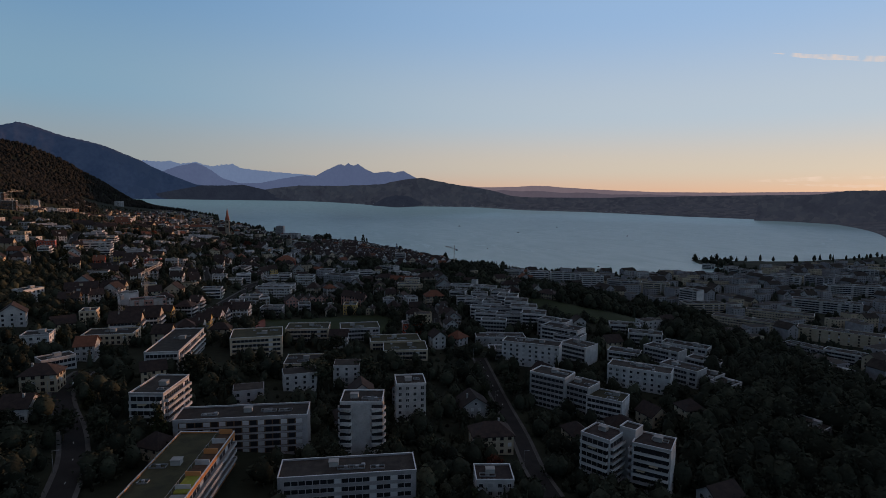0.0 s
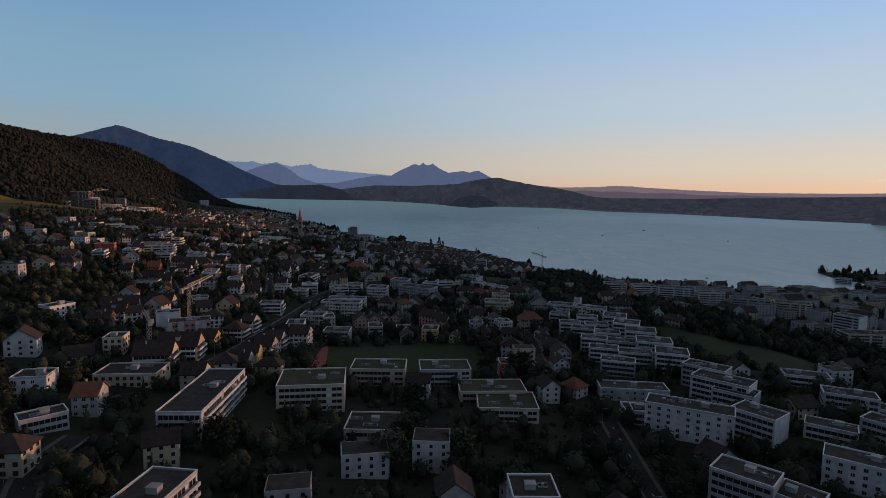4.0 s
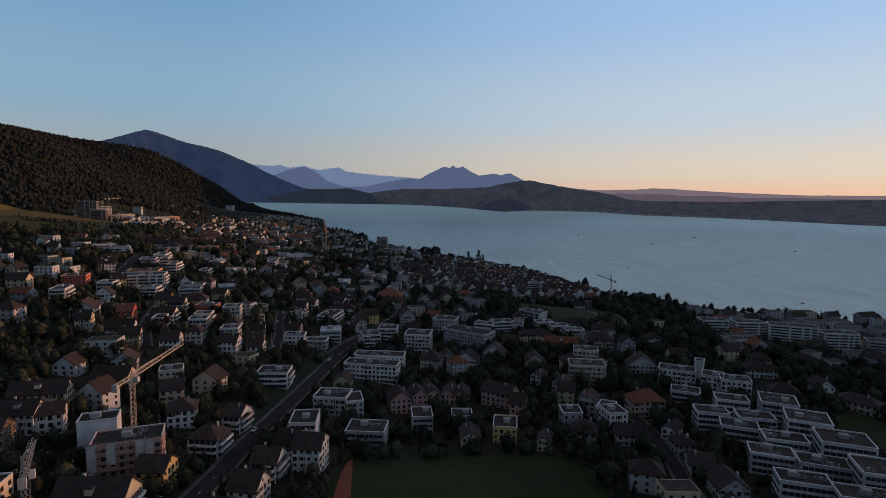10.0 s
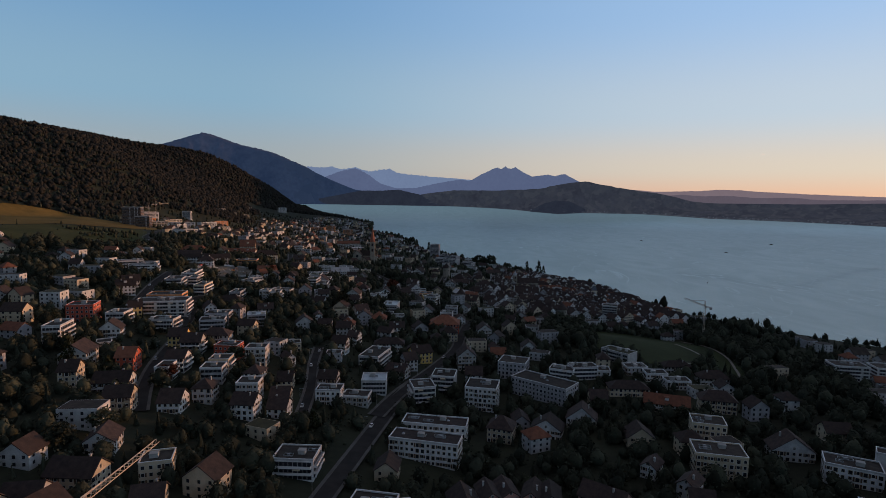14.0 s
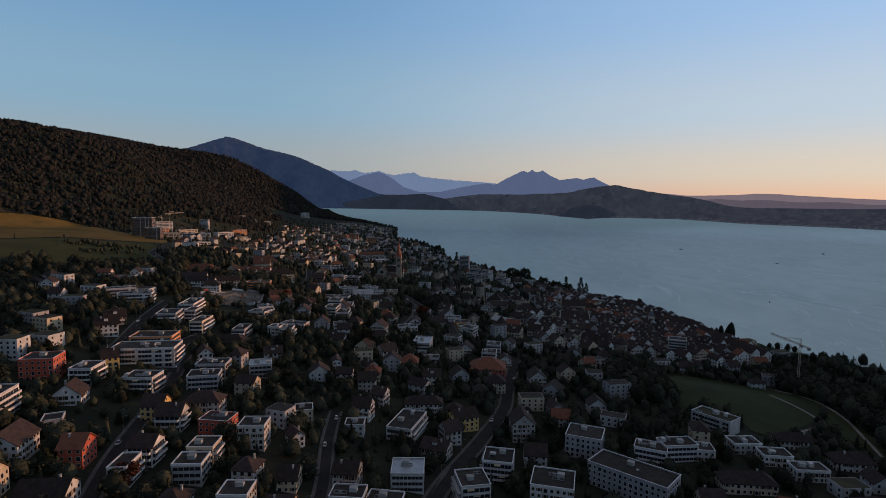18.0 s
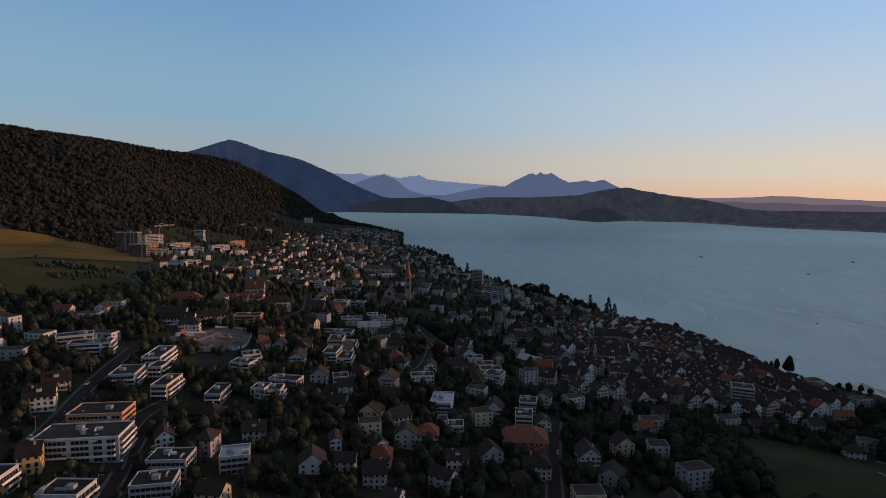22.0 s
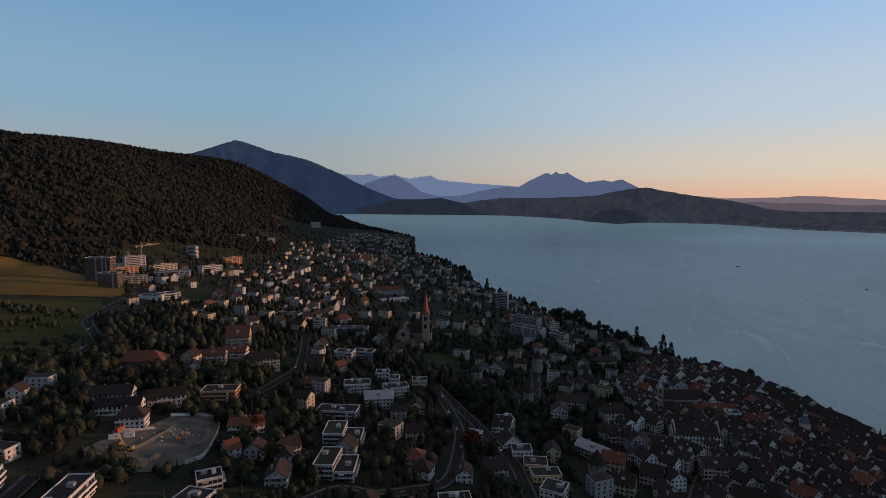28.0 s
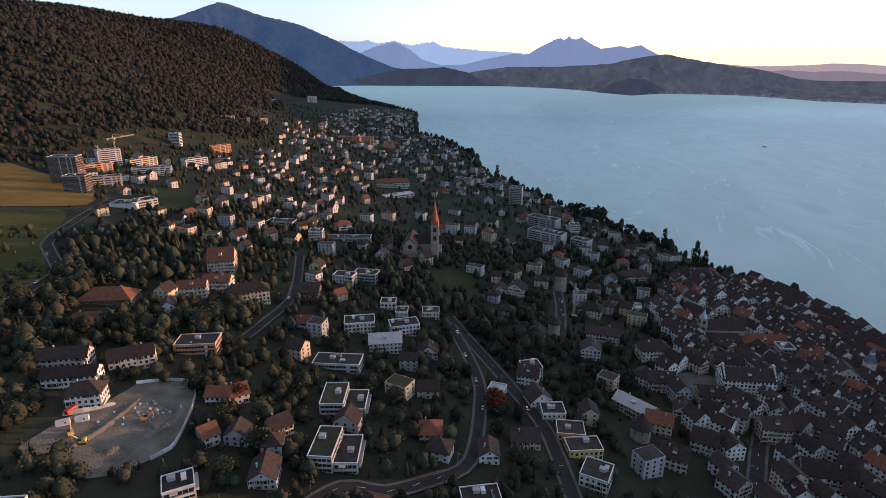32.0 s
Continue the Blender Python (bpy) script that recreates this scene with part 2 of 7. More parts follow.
def fields(m, scale, wood, mown):
    """Woods and mown fields in uneven plots over a far slope."""
    nt = m.node_tree
    b = nt.nodes["Principled BSDF"]
    src = b.inputs["Base Color"].links[0].from_socket
    geo, cells, woods = nt.nodes.new("ShaderNodeNewGeometry"), nt.nodes.new("ShaderNodeTexVoronoi"), nt.nodes.new("ShaderNodeTexNoise")
    cells.inputs["Scale"].default_value, woods.inputs["Scale"].default_value, woods.inputs["Detail"].default_value = scale, scale * 0.45, 5
    pick, gate, plot, mix = nt.nodes.new("ShaderNodeSeparateColor"), nt.nodes.new("ShaderNodeMapRange"), nt.nodes.new("ShaderNodeMix"), nt.nodes.new("ShaderNodeMix")
    gate.inputs["From Min"].default_value, gate.inputs["From Max"].default_value = 0.47, 0.53
    plot.data_type = mix.data_type = 'RGBA'
    plot.inputs["A"].default_value, plot.inputs["B"].default_value = (*wood, 1), (*mown, 1)
    nt.links.new(geo.outputs["Position"], cells.inputs["Vector"])
    nt.links.new(geo.outputs["Position"], woods.inputs["Vector"])
    nt.links.new(cells.outputs["Color"], pick.inputs[0])
    nt.links.new(pick.outputs[0], plot.inputs["Factor"])
    nt.links.new(woods.outputs["Fac"], gate.inputs["Value"])
    nt.links.new(gate.outputs[0], mix.inputs["Factor"])
    nt.links.new(src, mix.inputs["A"])
    nt.links.new(plot.outputs["Result"], mix.inputs["B"])
    nt.links.new(mix.outputs["Result"], b.inputs["Base Color"])


fields(FAR_HILL, 0.03, (0.05, 0.052, 0.045), (0.125, 0.112, 0.092))
fields(RIGI, 0.012, (0.035, 0.037, 0.035), (0.062, 0.06, 0.055))

# lake: pale grey-green water under a fine chop that reflects the sky
WATER = bpy.data.materials.new("lake_water")
WATER.use_nodes = True
nt = WATER.node_tree
wb = nt.nodes["Principled BSDF"]
wb.inputs["Base Color"].default_value = (0.30, 0.46, 0.46, 1)
wb.inputs["Roughness"].default_value = 0.12
wb.inputs["IOR"].default_value = 1.60
geo = nt.nodes.new("ShaderNodeNewGeometry")
stretch = nt.nodes.new("ShaderNodeMapping")
stretch.inputs["Scale"].default_value = (0.030, 0.012, 0.03)
stretch.inputs["Rotation"].default_value = (0, 0, radians(25))
nt.links.new(geo.outputs["Position"], stretch.inputs["Vector"])
chop, drift = nt.nodes.new("ShaderNodeTexNoise"), nt.nodes.new("ShaderNodeTexNoise")
chop.inputs["Scale"].default_value, chop.inputs["Detail"].default_value = 24.0, 3
drift.inputs["Scale"].default_value, drift.inputs["Detail"].default_value = 0.30, 6
drift.inputs["Distortion"].default_value = 2.6
nt.links.new(stretch.outputs[0], chop.inputs["Vector"])
nt.links.new(stretch.outputs[0], drift.inputs["Vector"])
calm = nt.nodes.new("ShaderNodeMapRange")
calm.inputs["From Min"].default_value, calm.inputs["From Max"].default_value = 0.35, 0.7
calm.inputs["To Min"].default_value, calm.inputs["To Max"].default_value = 0.30, 0.40
nt.links.new(drift.outputs["Fac"], calm.inputs["Value"])
nt.links.new(calm.outputs[0], wb.inputs["Roughness"])
# slicks: thin winding lines, their sheen painted in as a paler base colour
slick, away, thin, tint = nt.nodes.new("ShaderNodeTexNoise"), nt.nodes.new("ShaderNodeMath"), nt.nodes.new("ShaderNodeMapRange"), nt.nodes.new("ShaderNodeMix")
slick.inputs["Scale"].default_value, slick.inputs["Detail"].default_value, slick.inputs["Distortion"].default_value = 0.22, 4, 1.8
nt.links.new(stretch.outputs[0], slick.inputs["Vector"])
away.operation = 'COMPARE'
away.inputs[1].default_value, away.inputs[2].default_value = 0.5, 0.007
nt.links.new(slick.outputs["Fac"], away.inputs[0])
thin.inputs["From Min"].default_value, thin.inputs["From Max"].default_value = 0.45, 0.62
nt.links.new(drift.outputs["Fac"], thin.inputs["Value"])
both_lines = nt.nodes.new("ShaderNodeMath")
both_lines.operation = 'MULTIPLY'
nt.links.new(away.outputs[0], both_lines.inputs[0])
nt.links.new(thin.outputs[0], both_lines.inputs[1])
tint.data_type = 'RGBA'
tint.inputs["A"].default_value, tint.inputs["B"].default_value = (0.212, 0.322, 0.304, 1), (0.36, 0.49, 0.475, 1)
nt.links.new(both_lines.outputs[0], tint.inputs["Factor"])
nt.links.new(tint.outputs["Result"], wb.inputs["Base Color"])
bp = nt.nodes.new("ShaderNodeBump")
bp.inputs["Strength"].default_value, bp.inputs["Distance"].default_value = 0.5, 0.4
nt.links.new(chop.outputs["Fac"], bp.inputs["Height"])
nt.links.new(bp.outputs[0], wb.inputs["Normal"])


# the far lake, with evening haze painted on as emission that rises with distance
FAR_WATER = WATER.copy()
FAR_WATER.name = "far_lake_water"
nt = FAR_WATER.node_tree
geo, span, haze_glow = nt.nodes.new("ShaderNodeNewGeometry"), nt.nodes.new("ShaderNodeVectorMath"), nt.nodes.new("ShaderNodeMapRange")
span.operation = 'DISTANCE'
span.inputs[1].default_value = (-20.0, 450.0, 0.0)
haze_glow.inputs["From Min"].default_value, haze_glow.inputs["From Max"].default_value = 3000, 4380
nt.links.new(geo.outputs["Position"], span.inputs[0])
nt.links.new(span.outputs["Value"], haze_glow.inputs["Value"])
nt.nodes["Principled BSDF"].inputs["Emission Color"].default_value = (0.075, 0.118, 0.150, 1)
nt.links.new(haze_glow.outputs[0], nt.nodes["Principled BSDF"].inputs["Emission Strength"])


# ---- plan: shore, ground height, and the drawing together of the far distance ----
SHORE = np.array([(5000, 1700), (2500, 1300), (1500, 1060), (1150, 1010), (1010, 1060), (940, 1095), (905, 1030), (890, 930), (770, 850),
                  (690, 860), (600, 895), (500, 970), (420, 1060), (360, 1150), (323, 1235), (292, 1341), (249, 1416), (156, 1633),
                  (92, 1765), (46, 1885), (-31, 2085), (-49, 2297), (-150, 2600), (-256, 2805), (-310, 3300), (-334, 3628), (-500, 4000),
                  (-768, 4610), (-1200, 6000), (-1650, 7700), (-2500, 9500)], float)
SHORE_A, SHORE_B = SHORE[:-1], SHORE[1:]
SHORE_L = ((SHORE_B - SHORE_A) ** 2).sum(1)
FOOT_Y = (-1500, 600, 1300, 2000, 2800, 3600, 4600, 7700, 9500)
FOOT_X = (-1000, -900, -800, -563, -800, -1000, -930, -1720, -2500)
SLOPE_X = (-2500, -900, -600, -450, -314, -228, -150, -66, 16, 144, 228, 330, 400, 500, 900)
SLOPE_Z = (135, 128, 116, 100, 82, 68, 57, 46, 37, 28, 22, 15, 9, 5, 4)


def inland(x, y):
    """Metres from the shore, negative on the lake."""
    x, y = np.asarray(x, float), np.asarray(y, float)
    if x.size == 1:
        d = SHORE_B - SHORE_A
        px, py = x.item() - SHORE_A[:, 0], y.item() - SHORE_A[:, 1]
        k = np.minimum(np.maximum((px * d[:, 0] + py * d[:, 1]) / SHORE_L, 0), 1)
        gap = np.hypot(px - k * d[:, 0], py - k * d[:, 1])
        i = int(gap.argmin())
        return np.full(x.shape, gap[i] * (1 if d[i, 0] * py[i] - d[i, 1] * px[i] >= 0 else -1))
    best, side = np.full(x.shape, 1e9), np.zeros(x.shape)
    for (ax, ay), (bx, by) in zip(SHORE[:-1], SHORE[1:]):
        dx, dy = bx - ax, by - ay
        k = np.clip(((x - ax) * dx + (y - ay) * dy) / (dx * dx + dy * dy), 0, 1)
        d = np.hypot(x - ax - k * dx, y - ay - k * dy)
        turn = dx * (y - ay) - dy * (x - ax)
        near = d < best
        best, side = np.where(near, d, best), np.where(near, np.sign(turn), side)
    return best * np.where(side == 0, 1, side)


def shore_x(y):
    part = SHORE[14:]
    return np.interp(y, part[:, 1], part[:, 0])


def ramp01(v, a, b):
    k = np.clip((np.asarray(v, float) - a) / (b - a), 0, 1)
    return k * k * (3 - 2 * k)


# swells and dips of the slope: place and metres up or down
SWELLS = [(-254, 900, 10.5), (-165, 940, 10.5), (-240, 990, 9), (-90, 940, 5), (47, 841, -1.5), (141, 784, 9.5), (-116, 686, 6.5), (15, 680, -5), (-36, 546, -5), (-75, 569, -1), (119, 1102, -5), (-107, 1322, -3), (-256, 1135, 0), (204, 1011, -6), (40, 250, 2), (-95, 335, 3), (-27, 342, 7), (198, 388, 10), (190, 530, 9.5), (65, 401, 9), (146, 599, 9), (-120, 545, 8), (327, 761, 5), (237, 1137, -7), (0, 1278, -7), (-78, 1069, 1), (-450, 1390, 1), (-250, 1700, 0), (250, 650, 9), (-200, 700, 6)]


def swell(x, y):
    top, weight = np.zeros(x.shape), np.full(x.shape, 0.12)
    for a, b, up in SWELLS:
        k = np.exp(-((x - a) ** 2 + (y - b) ** 2) / 6050.0)
        top, weight = top + k * up, weight + k
    return top / weight


def ground_z(x, y):
    """Height of the ground over the lake."""
    x, y = np.asarray(x, float), np.asarray(y, float)
    s = inland(x, y)
    along = x - (shore_x(y) - 330) * ramp01(y, 1100, 1400)
    z = np.interp(along, SLOPE_X, SLOPE_Z)
    z = z + 14 * ramp01(420 - x, 0, 130) * ramp01(800 - y, 0, 250) * ramp01(x, 120, 280)
    z = 1.5 + (z + swell(x, y) - 1.5) * ramp01(s, 0, 130)
    up = np.clip(np.interp(y, FOOT_Y, FOOT_X) - x, 0, None)
    crest = np.interp(y, (2500, 4200), (360, 423))
    z = z + crest * (1 - np.exp(-(up / np.interp(y, (2500, 4200), (655, 600))) ** 1.3)) * ramp01(s, 0, 300)
    z = z + 14 * np.sin(x / 170 + y / 260) * ramp01(up, 50, 500) + 10 * np.sin(y / 90 - x / 210) * ramp01(up, 100, 600)
    return np.where(s > 0, z, np.maximum(-4.0, s * 0.3))


def gz(x, y):
    return float(ground_z(np.array([x]), np.array([y]))[0])


HUB = np.array((-20.0, 450.0, 185.0))


def far(pts):
    """Distance is true to 3 km; what lies beyond is drawn in towards the hub, so that the whole horizon stands within reach."""
    v = np.asarray(pts, float) - HUB
    r = np.maximum(np.hypot(v[:, 0], v[:, 1]), 1.0)
    u = np.maximum(r - 3000, 0)
    k = np.where(r > 3000, 3000 + 1400 * (1 - np.exp(-u / 1400)) + 100 * (1 - np.exp(-u / 10000)), r) / r
    return HUB + v * k[:, None]


def mesh_object(name, verts, faces, mat, smooth=False):
    me = bpy.data.meshes.new(name)
    me.from_pydata([tuple(v) for v in verts], [], faces)
    me.materials.append(mat)
    if smooth:
        me.polygons.foreach_set("use_smooth", [True] * len(me.polygons))
    me.update()
    return new(name, me)


def grid_faces(nu, nv):
    return [(i * nv + j, (i + 1) * nv + j, (i + 1) * nv + j + 1, i * nv + j + 1) for i in range(nu - 1) for j in range(nv - 1)]


def steps(*runs):
    out = []
    for a, b, d in runs:
        out.extend(np.arange(a, b, d))
    return np.array(out, float)


BOX = [(0, 3, 2, 1), (4, 5, 6, 7), (0, 1, 5, 4), (1, 2, 6, 5), (2, 3, 7, 6), (3, 0, 4, 7)]


def box(x0, y0, z0, x1, y1, z1):
    return [(x0, y0, z0), (x1, y0, z0), (x1, y1, z0), (x0, y1, z0), (x0, y0, z1), (x1, y0, z1), (x1, y1, z1), (x0, y1, z1)]


def boxes(rows):
    v, f = [], []
    for r in rows:
        k = len(v)
        v += box(*r)
        f += [tuple(i + k for i in q) for q in BOX]
    return v, f


# ---- ground, lake ----
gx = steps((-9000, -2500, 260), (-2500, -1000, 60), (-1000, 1100, 14), (1100, 2600, 100), (2600, 9000, 500))
gy = steps((-2500, -200, 200), (-200, 2000, 14), (2000, 5000, 60), (5000, 9600, 250))
X, Y = np.meshgrid(gx, gy, indexing="ij")
Z = ground_z(X, Y)
ground = mesh_object("ground", far(np.stack([X.ravel(), Y.ravel(), Z.ravel()], 1)), grid_faces(len(gx), len(gy)), GRASS, True)
tagged(ground, "dark green gardens and slopes of the lakeside town", "ground", kind="structure")

la, lr = np.radians(np.linspace(-60, 130, 120)), np.concatenate([np.linspace(100, 3000, 40), np.geomspace(3100, 14000, 40)])
A, R = np.meshgrid(la, lr, indexing="ij")
lake_pts = far(np.stack([HUB[0] + R.ravel() * np.sin(A.ravel()), HUB[1] + R.ravel() * np.cos(A.ravel()), 0 * A.ravel()], 1)).reshape(len(la), len(lr), 3)


def water_sheet(name, pts, mat):
    """At a low angle the wave slopes that face the town are the ones seen, so the normals lean a little towards it."""
    co = pts.reshape(-1, 3)
    ob = mesh_object(name, co, grid_faces(pts.shape[0], pts.shape[1]), mat, True)
    away = np.hypot(co[:, 0] - HUB[0], co[:, 1] - HUB[1])
    lean = np.radians(0.5 * np.clip(13.0 - np.degrees(np.arctan2(HUB[2] - co[:, 2], away)), 0, 13))
    ob.data.normals_split_custom_set_from_vertices(np.stack([-(co[:, 0] - HUB[0]) / away * np.sin(lean), -(co[:, 1] - HUB[1]) / away * np.sin(lean), np.cos(lean)], 1).tolist())
    return ob


tagged(water_sheet("backdrop_water", lake_pts[:, 39:], FAR_WATER), "far reach of the lake, paled by a painted haze glow", "lake", kind="structure")
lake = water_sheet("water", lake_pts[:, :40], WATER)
tagged(lake, "calm blue-grey lake with faint streaks, reflecting the dusk sky", "lake", kind="structure")


# ---- the horizon: ridges given by bearing, crest elevation and the distances of foot and crest ----
def ridge(name, crest, foot_r, crest_r, mat, label, rough=0.15, fold=1.0, base=0.0, n=260, relief=1.0, eye=(-49.0, 612.0, 218.0)):
    """A range of hills: crest = (bearing, elevation) pairs as seen from the eye; it rises from its foot to the crest and falls off behind."""
    b = np.array([c[0] for c in crest])
    e = np.array([c[1] for c in crest])
    bear = np.linspace(b[0], b[-1], n)
    el = np.interp(bear, b, e)
    foot = np.interp(bear, *zip(*foot_r)) if not np.isscalar(foot_r) else np.full(n, float(foot_r))
    top = np.interp(bear, *zip(*crest_r)) if not np.isscalar(crest_r) else np.full(n, float(crest_r))
    height = eye[2] + top * np.tan(np.radians(el))
    v = np.concatenate([np.linspace(0, 1, 26), (1.15, 1.5)])
    pts = []
    for i in range(n):
        jag = height[i] + rough * (noise.fractal(Vector((bear[i] * 2.2 * fold, 3.1, 0)), 0.9, 2.1, 5)) * (height[i] - base) * 0.12
        for k in v:
            r = foot[i] + (top[i] - foot[i]) * k
            up = k ** 1.25 if k <= 1 else max(0.0, 1 - (k - 1) * 1.2)
            rel = noise.fractal(Vector((bear[i] * 0.5 * fold, k * 3.0, 7.0)), 0.8, 2.2, 5) * rough * relief * math.sin(math.pi * min(k, 1)) * 0.8
            z = base + (jag - base) * max(0.0, up + rel * up)
            pts.append((eye[0] + r * math.sin(radians(bear[i])), eye[1] + r * math.cos(radians(bear[i])), z))
    ob = mesh_object(name, far(pts), grid_faces(n, len(v)), mat, True)
    return tagged(ob, label, "mountain" if "mountain" in name else "hills", kind="structure")


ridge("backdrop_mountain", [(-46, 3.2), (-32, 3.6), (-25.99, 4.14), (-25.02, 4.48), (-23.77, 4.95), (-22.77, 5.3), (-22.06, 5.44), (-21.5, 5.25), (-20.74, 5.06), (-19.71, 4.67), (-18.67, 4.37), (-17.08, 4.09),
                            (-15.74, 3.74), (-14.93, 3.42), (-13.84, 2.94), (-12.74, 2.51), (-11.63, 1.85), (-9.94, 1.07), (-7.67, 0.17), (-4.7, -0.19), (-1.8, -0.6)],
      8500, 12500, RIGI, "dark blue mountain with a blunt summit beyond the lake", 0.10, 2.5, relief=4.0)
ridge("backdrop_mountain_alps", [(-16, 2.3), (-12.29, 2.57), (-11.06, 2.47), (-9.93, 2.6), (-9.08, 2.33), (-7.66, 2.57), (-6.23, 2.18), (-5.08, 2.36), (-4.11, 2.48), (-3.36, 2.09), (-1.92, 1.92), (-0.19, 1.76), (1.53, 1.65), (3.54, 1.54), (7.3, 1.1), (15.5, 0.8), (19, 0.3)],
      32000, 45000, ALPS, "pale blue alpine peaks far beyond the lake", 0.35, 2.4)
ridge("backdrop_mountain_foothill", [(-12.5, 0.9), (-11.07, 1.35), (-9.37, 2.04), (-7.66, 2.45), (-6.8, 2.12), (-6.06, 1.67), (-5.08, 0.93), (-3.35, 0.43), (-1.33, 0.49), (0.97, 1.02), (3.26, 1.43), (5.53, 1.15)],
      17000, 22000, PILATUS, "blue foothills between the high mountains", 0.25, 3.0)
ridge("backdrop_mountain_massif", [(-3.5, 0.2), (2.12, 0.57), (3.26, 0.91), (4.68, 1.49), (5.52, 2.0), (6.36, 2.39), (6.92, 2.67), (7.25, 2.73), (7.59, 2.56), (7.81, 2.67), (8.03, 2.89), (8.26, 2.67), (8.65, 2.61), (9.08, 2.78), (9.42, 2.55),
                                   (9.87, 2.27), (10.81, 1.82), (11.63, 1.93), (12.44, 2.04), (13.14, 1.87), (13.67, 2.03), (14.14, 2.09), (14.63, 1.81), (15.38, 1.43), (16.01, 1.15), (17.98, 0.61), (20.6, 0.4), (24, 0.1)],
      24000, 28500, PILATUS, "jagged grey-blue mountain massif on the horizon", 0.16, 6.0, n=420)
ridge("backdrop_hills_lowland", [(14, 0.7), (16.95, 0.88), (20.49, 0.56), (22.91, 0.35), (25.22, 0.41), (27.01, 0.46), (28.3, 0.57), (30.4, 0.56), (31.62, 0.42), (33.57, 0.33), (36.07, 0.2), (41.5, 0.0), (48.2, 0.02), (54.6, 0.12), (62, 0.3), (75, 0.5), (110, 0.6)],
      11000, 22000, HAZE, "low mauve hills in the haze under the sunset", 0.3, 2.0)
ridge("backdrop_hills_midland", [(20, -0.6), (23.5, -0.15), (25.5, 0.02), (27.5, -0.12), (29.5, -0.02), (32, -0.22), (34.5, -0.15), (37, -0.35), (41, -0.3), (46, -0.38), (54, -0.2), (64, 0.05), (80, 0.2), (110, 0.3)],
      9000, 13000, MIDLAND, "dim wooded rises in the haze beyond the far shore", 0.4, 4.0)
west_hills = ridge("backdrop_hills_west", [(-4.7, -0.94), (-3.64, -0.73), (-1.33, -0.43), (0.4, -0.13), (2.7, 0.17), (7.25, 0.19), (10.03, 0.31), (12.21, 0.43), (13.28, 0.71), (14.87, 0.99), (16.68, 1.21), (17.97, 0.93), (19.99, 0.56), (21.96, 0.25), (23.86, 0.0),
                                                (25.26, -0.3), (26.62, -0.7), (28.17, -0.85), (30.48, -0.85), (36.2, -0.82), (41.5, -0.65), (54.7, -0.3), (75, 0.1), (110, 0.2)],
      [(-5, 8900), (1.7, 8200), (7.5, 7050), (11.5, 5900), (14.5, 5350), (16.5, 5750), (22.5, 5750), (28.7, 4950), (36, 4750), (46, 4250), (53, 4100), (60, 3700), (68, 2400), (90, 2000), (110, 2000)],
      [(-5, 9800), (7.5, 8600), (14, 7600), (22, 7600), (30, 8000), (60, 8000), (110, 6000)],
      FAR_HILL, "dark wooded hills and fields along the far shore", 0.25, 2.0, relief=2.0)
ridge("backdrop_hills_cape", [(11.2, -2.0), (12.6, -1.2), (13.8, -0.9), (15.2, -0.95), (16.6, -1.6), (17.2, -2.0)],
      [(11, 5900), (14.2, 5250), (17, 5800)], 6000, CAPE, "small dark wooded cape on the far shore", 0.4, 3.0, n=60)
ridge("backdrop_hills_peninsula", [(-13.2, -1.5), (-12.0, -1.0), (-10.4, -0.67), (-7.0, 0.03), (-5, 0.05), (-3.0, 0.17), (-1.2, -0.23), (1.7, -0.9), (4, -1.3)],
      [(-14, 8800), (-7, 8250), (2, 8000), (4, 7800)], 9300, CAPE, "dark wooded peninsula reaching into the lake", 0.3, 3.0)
# added ridge, mostly out of view, that keeps the sun off the lower town
ridge("backdrop_hills_sunset", [(53, -1.3), (60, -0.2), (64, -0.15), (78, -0.15), (90, -0.3)], 3900, 4200, FAR_HILL, "added western ridge, mostly out of view, shading the lower town", 0.1, 2.0)

# villages along the far shore, each house a few metres of pale wall under a dark roof
FAR_WALL = distant("far_house_wall", (0.40, 0.38, 0.36), 1.0, (0.02, 0.022, 0.03), 0.05)
hamlets, rnd = [], random.Random(17)
slope = np.array([q.co[:] for q in west_hills.data.vertices]).reshape(260, 28, 3)
for centre, spread, count in ((52, 6, 60), (66, 4, 70), (74, 5, 90), (82, 4, 60), (90, 6, 90), (98, 5, 60), (40, 8, 40)):
    for _ in range(count):
        i, k = min(max(rnd.gauss(centre, spread), 30), 140), abs(rnd.gauss(0.8, 1.0))
        if k > 6:
            continue
        a, c = slope[int(i), int(k)], slope[int(i) + 1, int(k) + 1]
        p = a + (c - a) * np.array((i % 1, i % 1, k % 1))
        w, d, h = rnd.uniform(3, 7), rnd.uniform(3, 5), rnd.uniform(2.0, 3.4)
        hamlets.append((p[0] - w / 2, p[1] - d / 2, p[2] - 3, p[0] + w / 2, p[1] + d / 2, p[2] + h))
village = mesh_object("far_villages", *boxes(hamlets), FAR_WALL)
tagged(village, "tiny pale houses of villages along the far shore", "houses", kind="stuff")


# thin evening clouds, low in the west: bearing, elevation, length and height in degrees
CLOUD = bpy.data.materials.new("cirrus_cloud")
CLOUD.use_nodes = True
nt = CLOUD.node_tree
veil, shine, both = nt.nodes.new("ShaderNodeBsdfTransparent"), nt.nodes.new("ShaderNodeEmission"), nt.nodes.new("ShaderNodeMixShader")
# the sunset light on the clouds is put in as warm emission
shine.inputs[0].default_value = (1.0, 0.76, 0.60, 1)
wisps, spread = nt.nodes.new("ShaderNodeTexNoise"), nt.nodes.new("ShaderNodeMapRange")
wisps.inputs["Scale"].default_value, wisps.inputs["Detail"].default_value = 0.012, 5
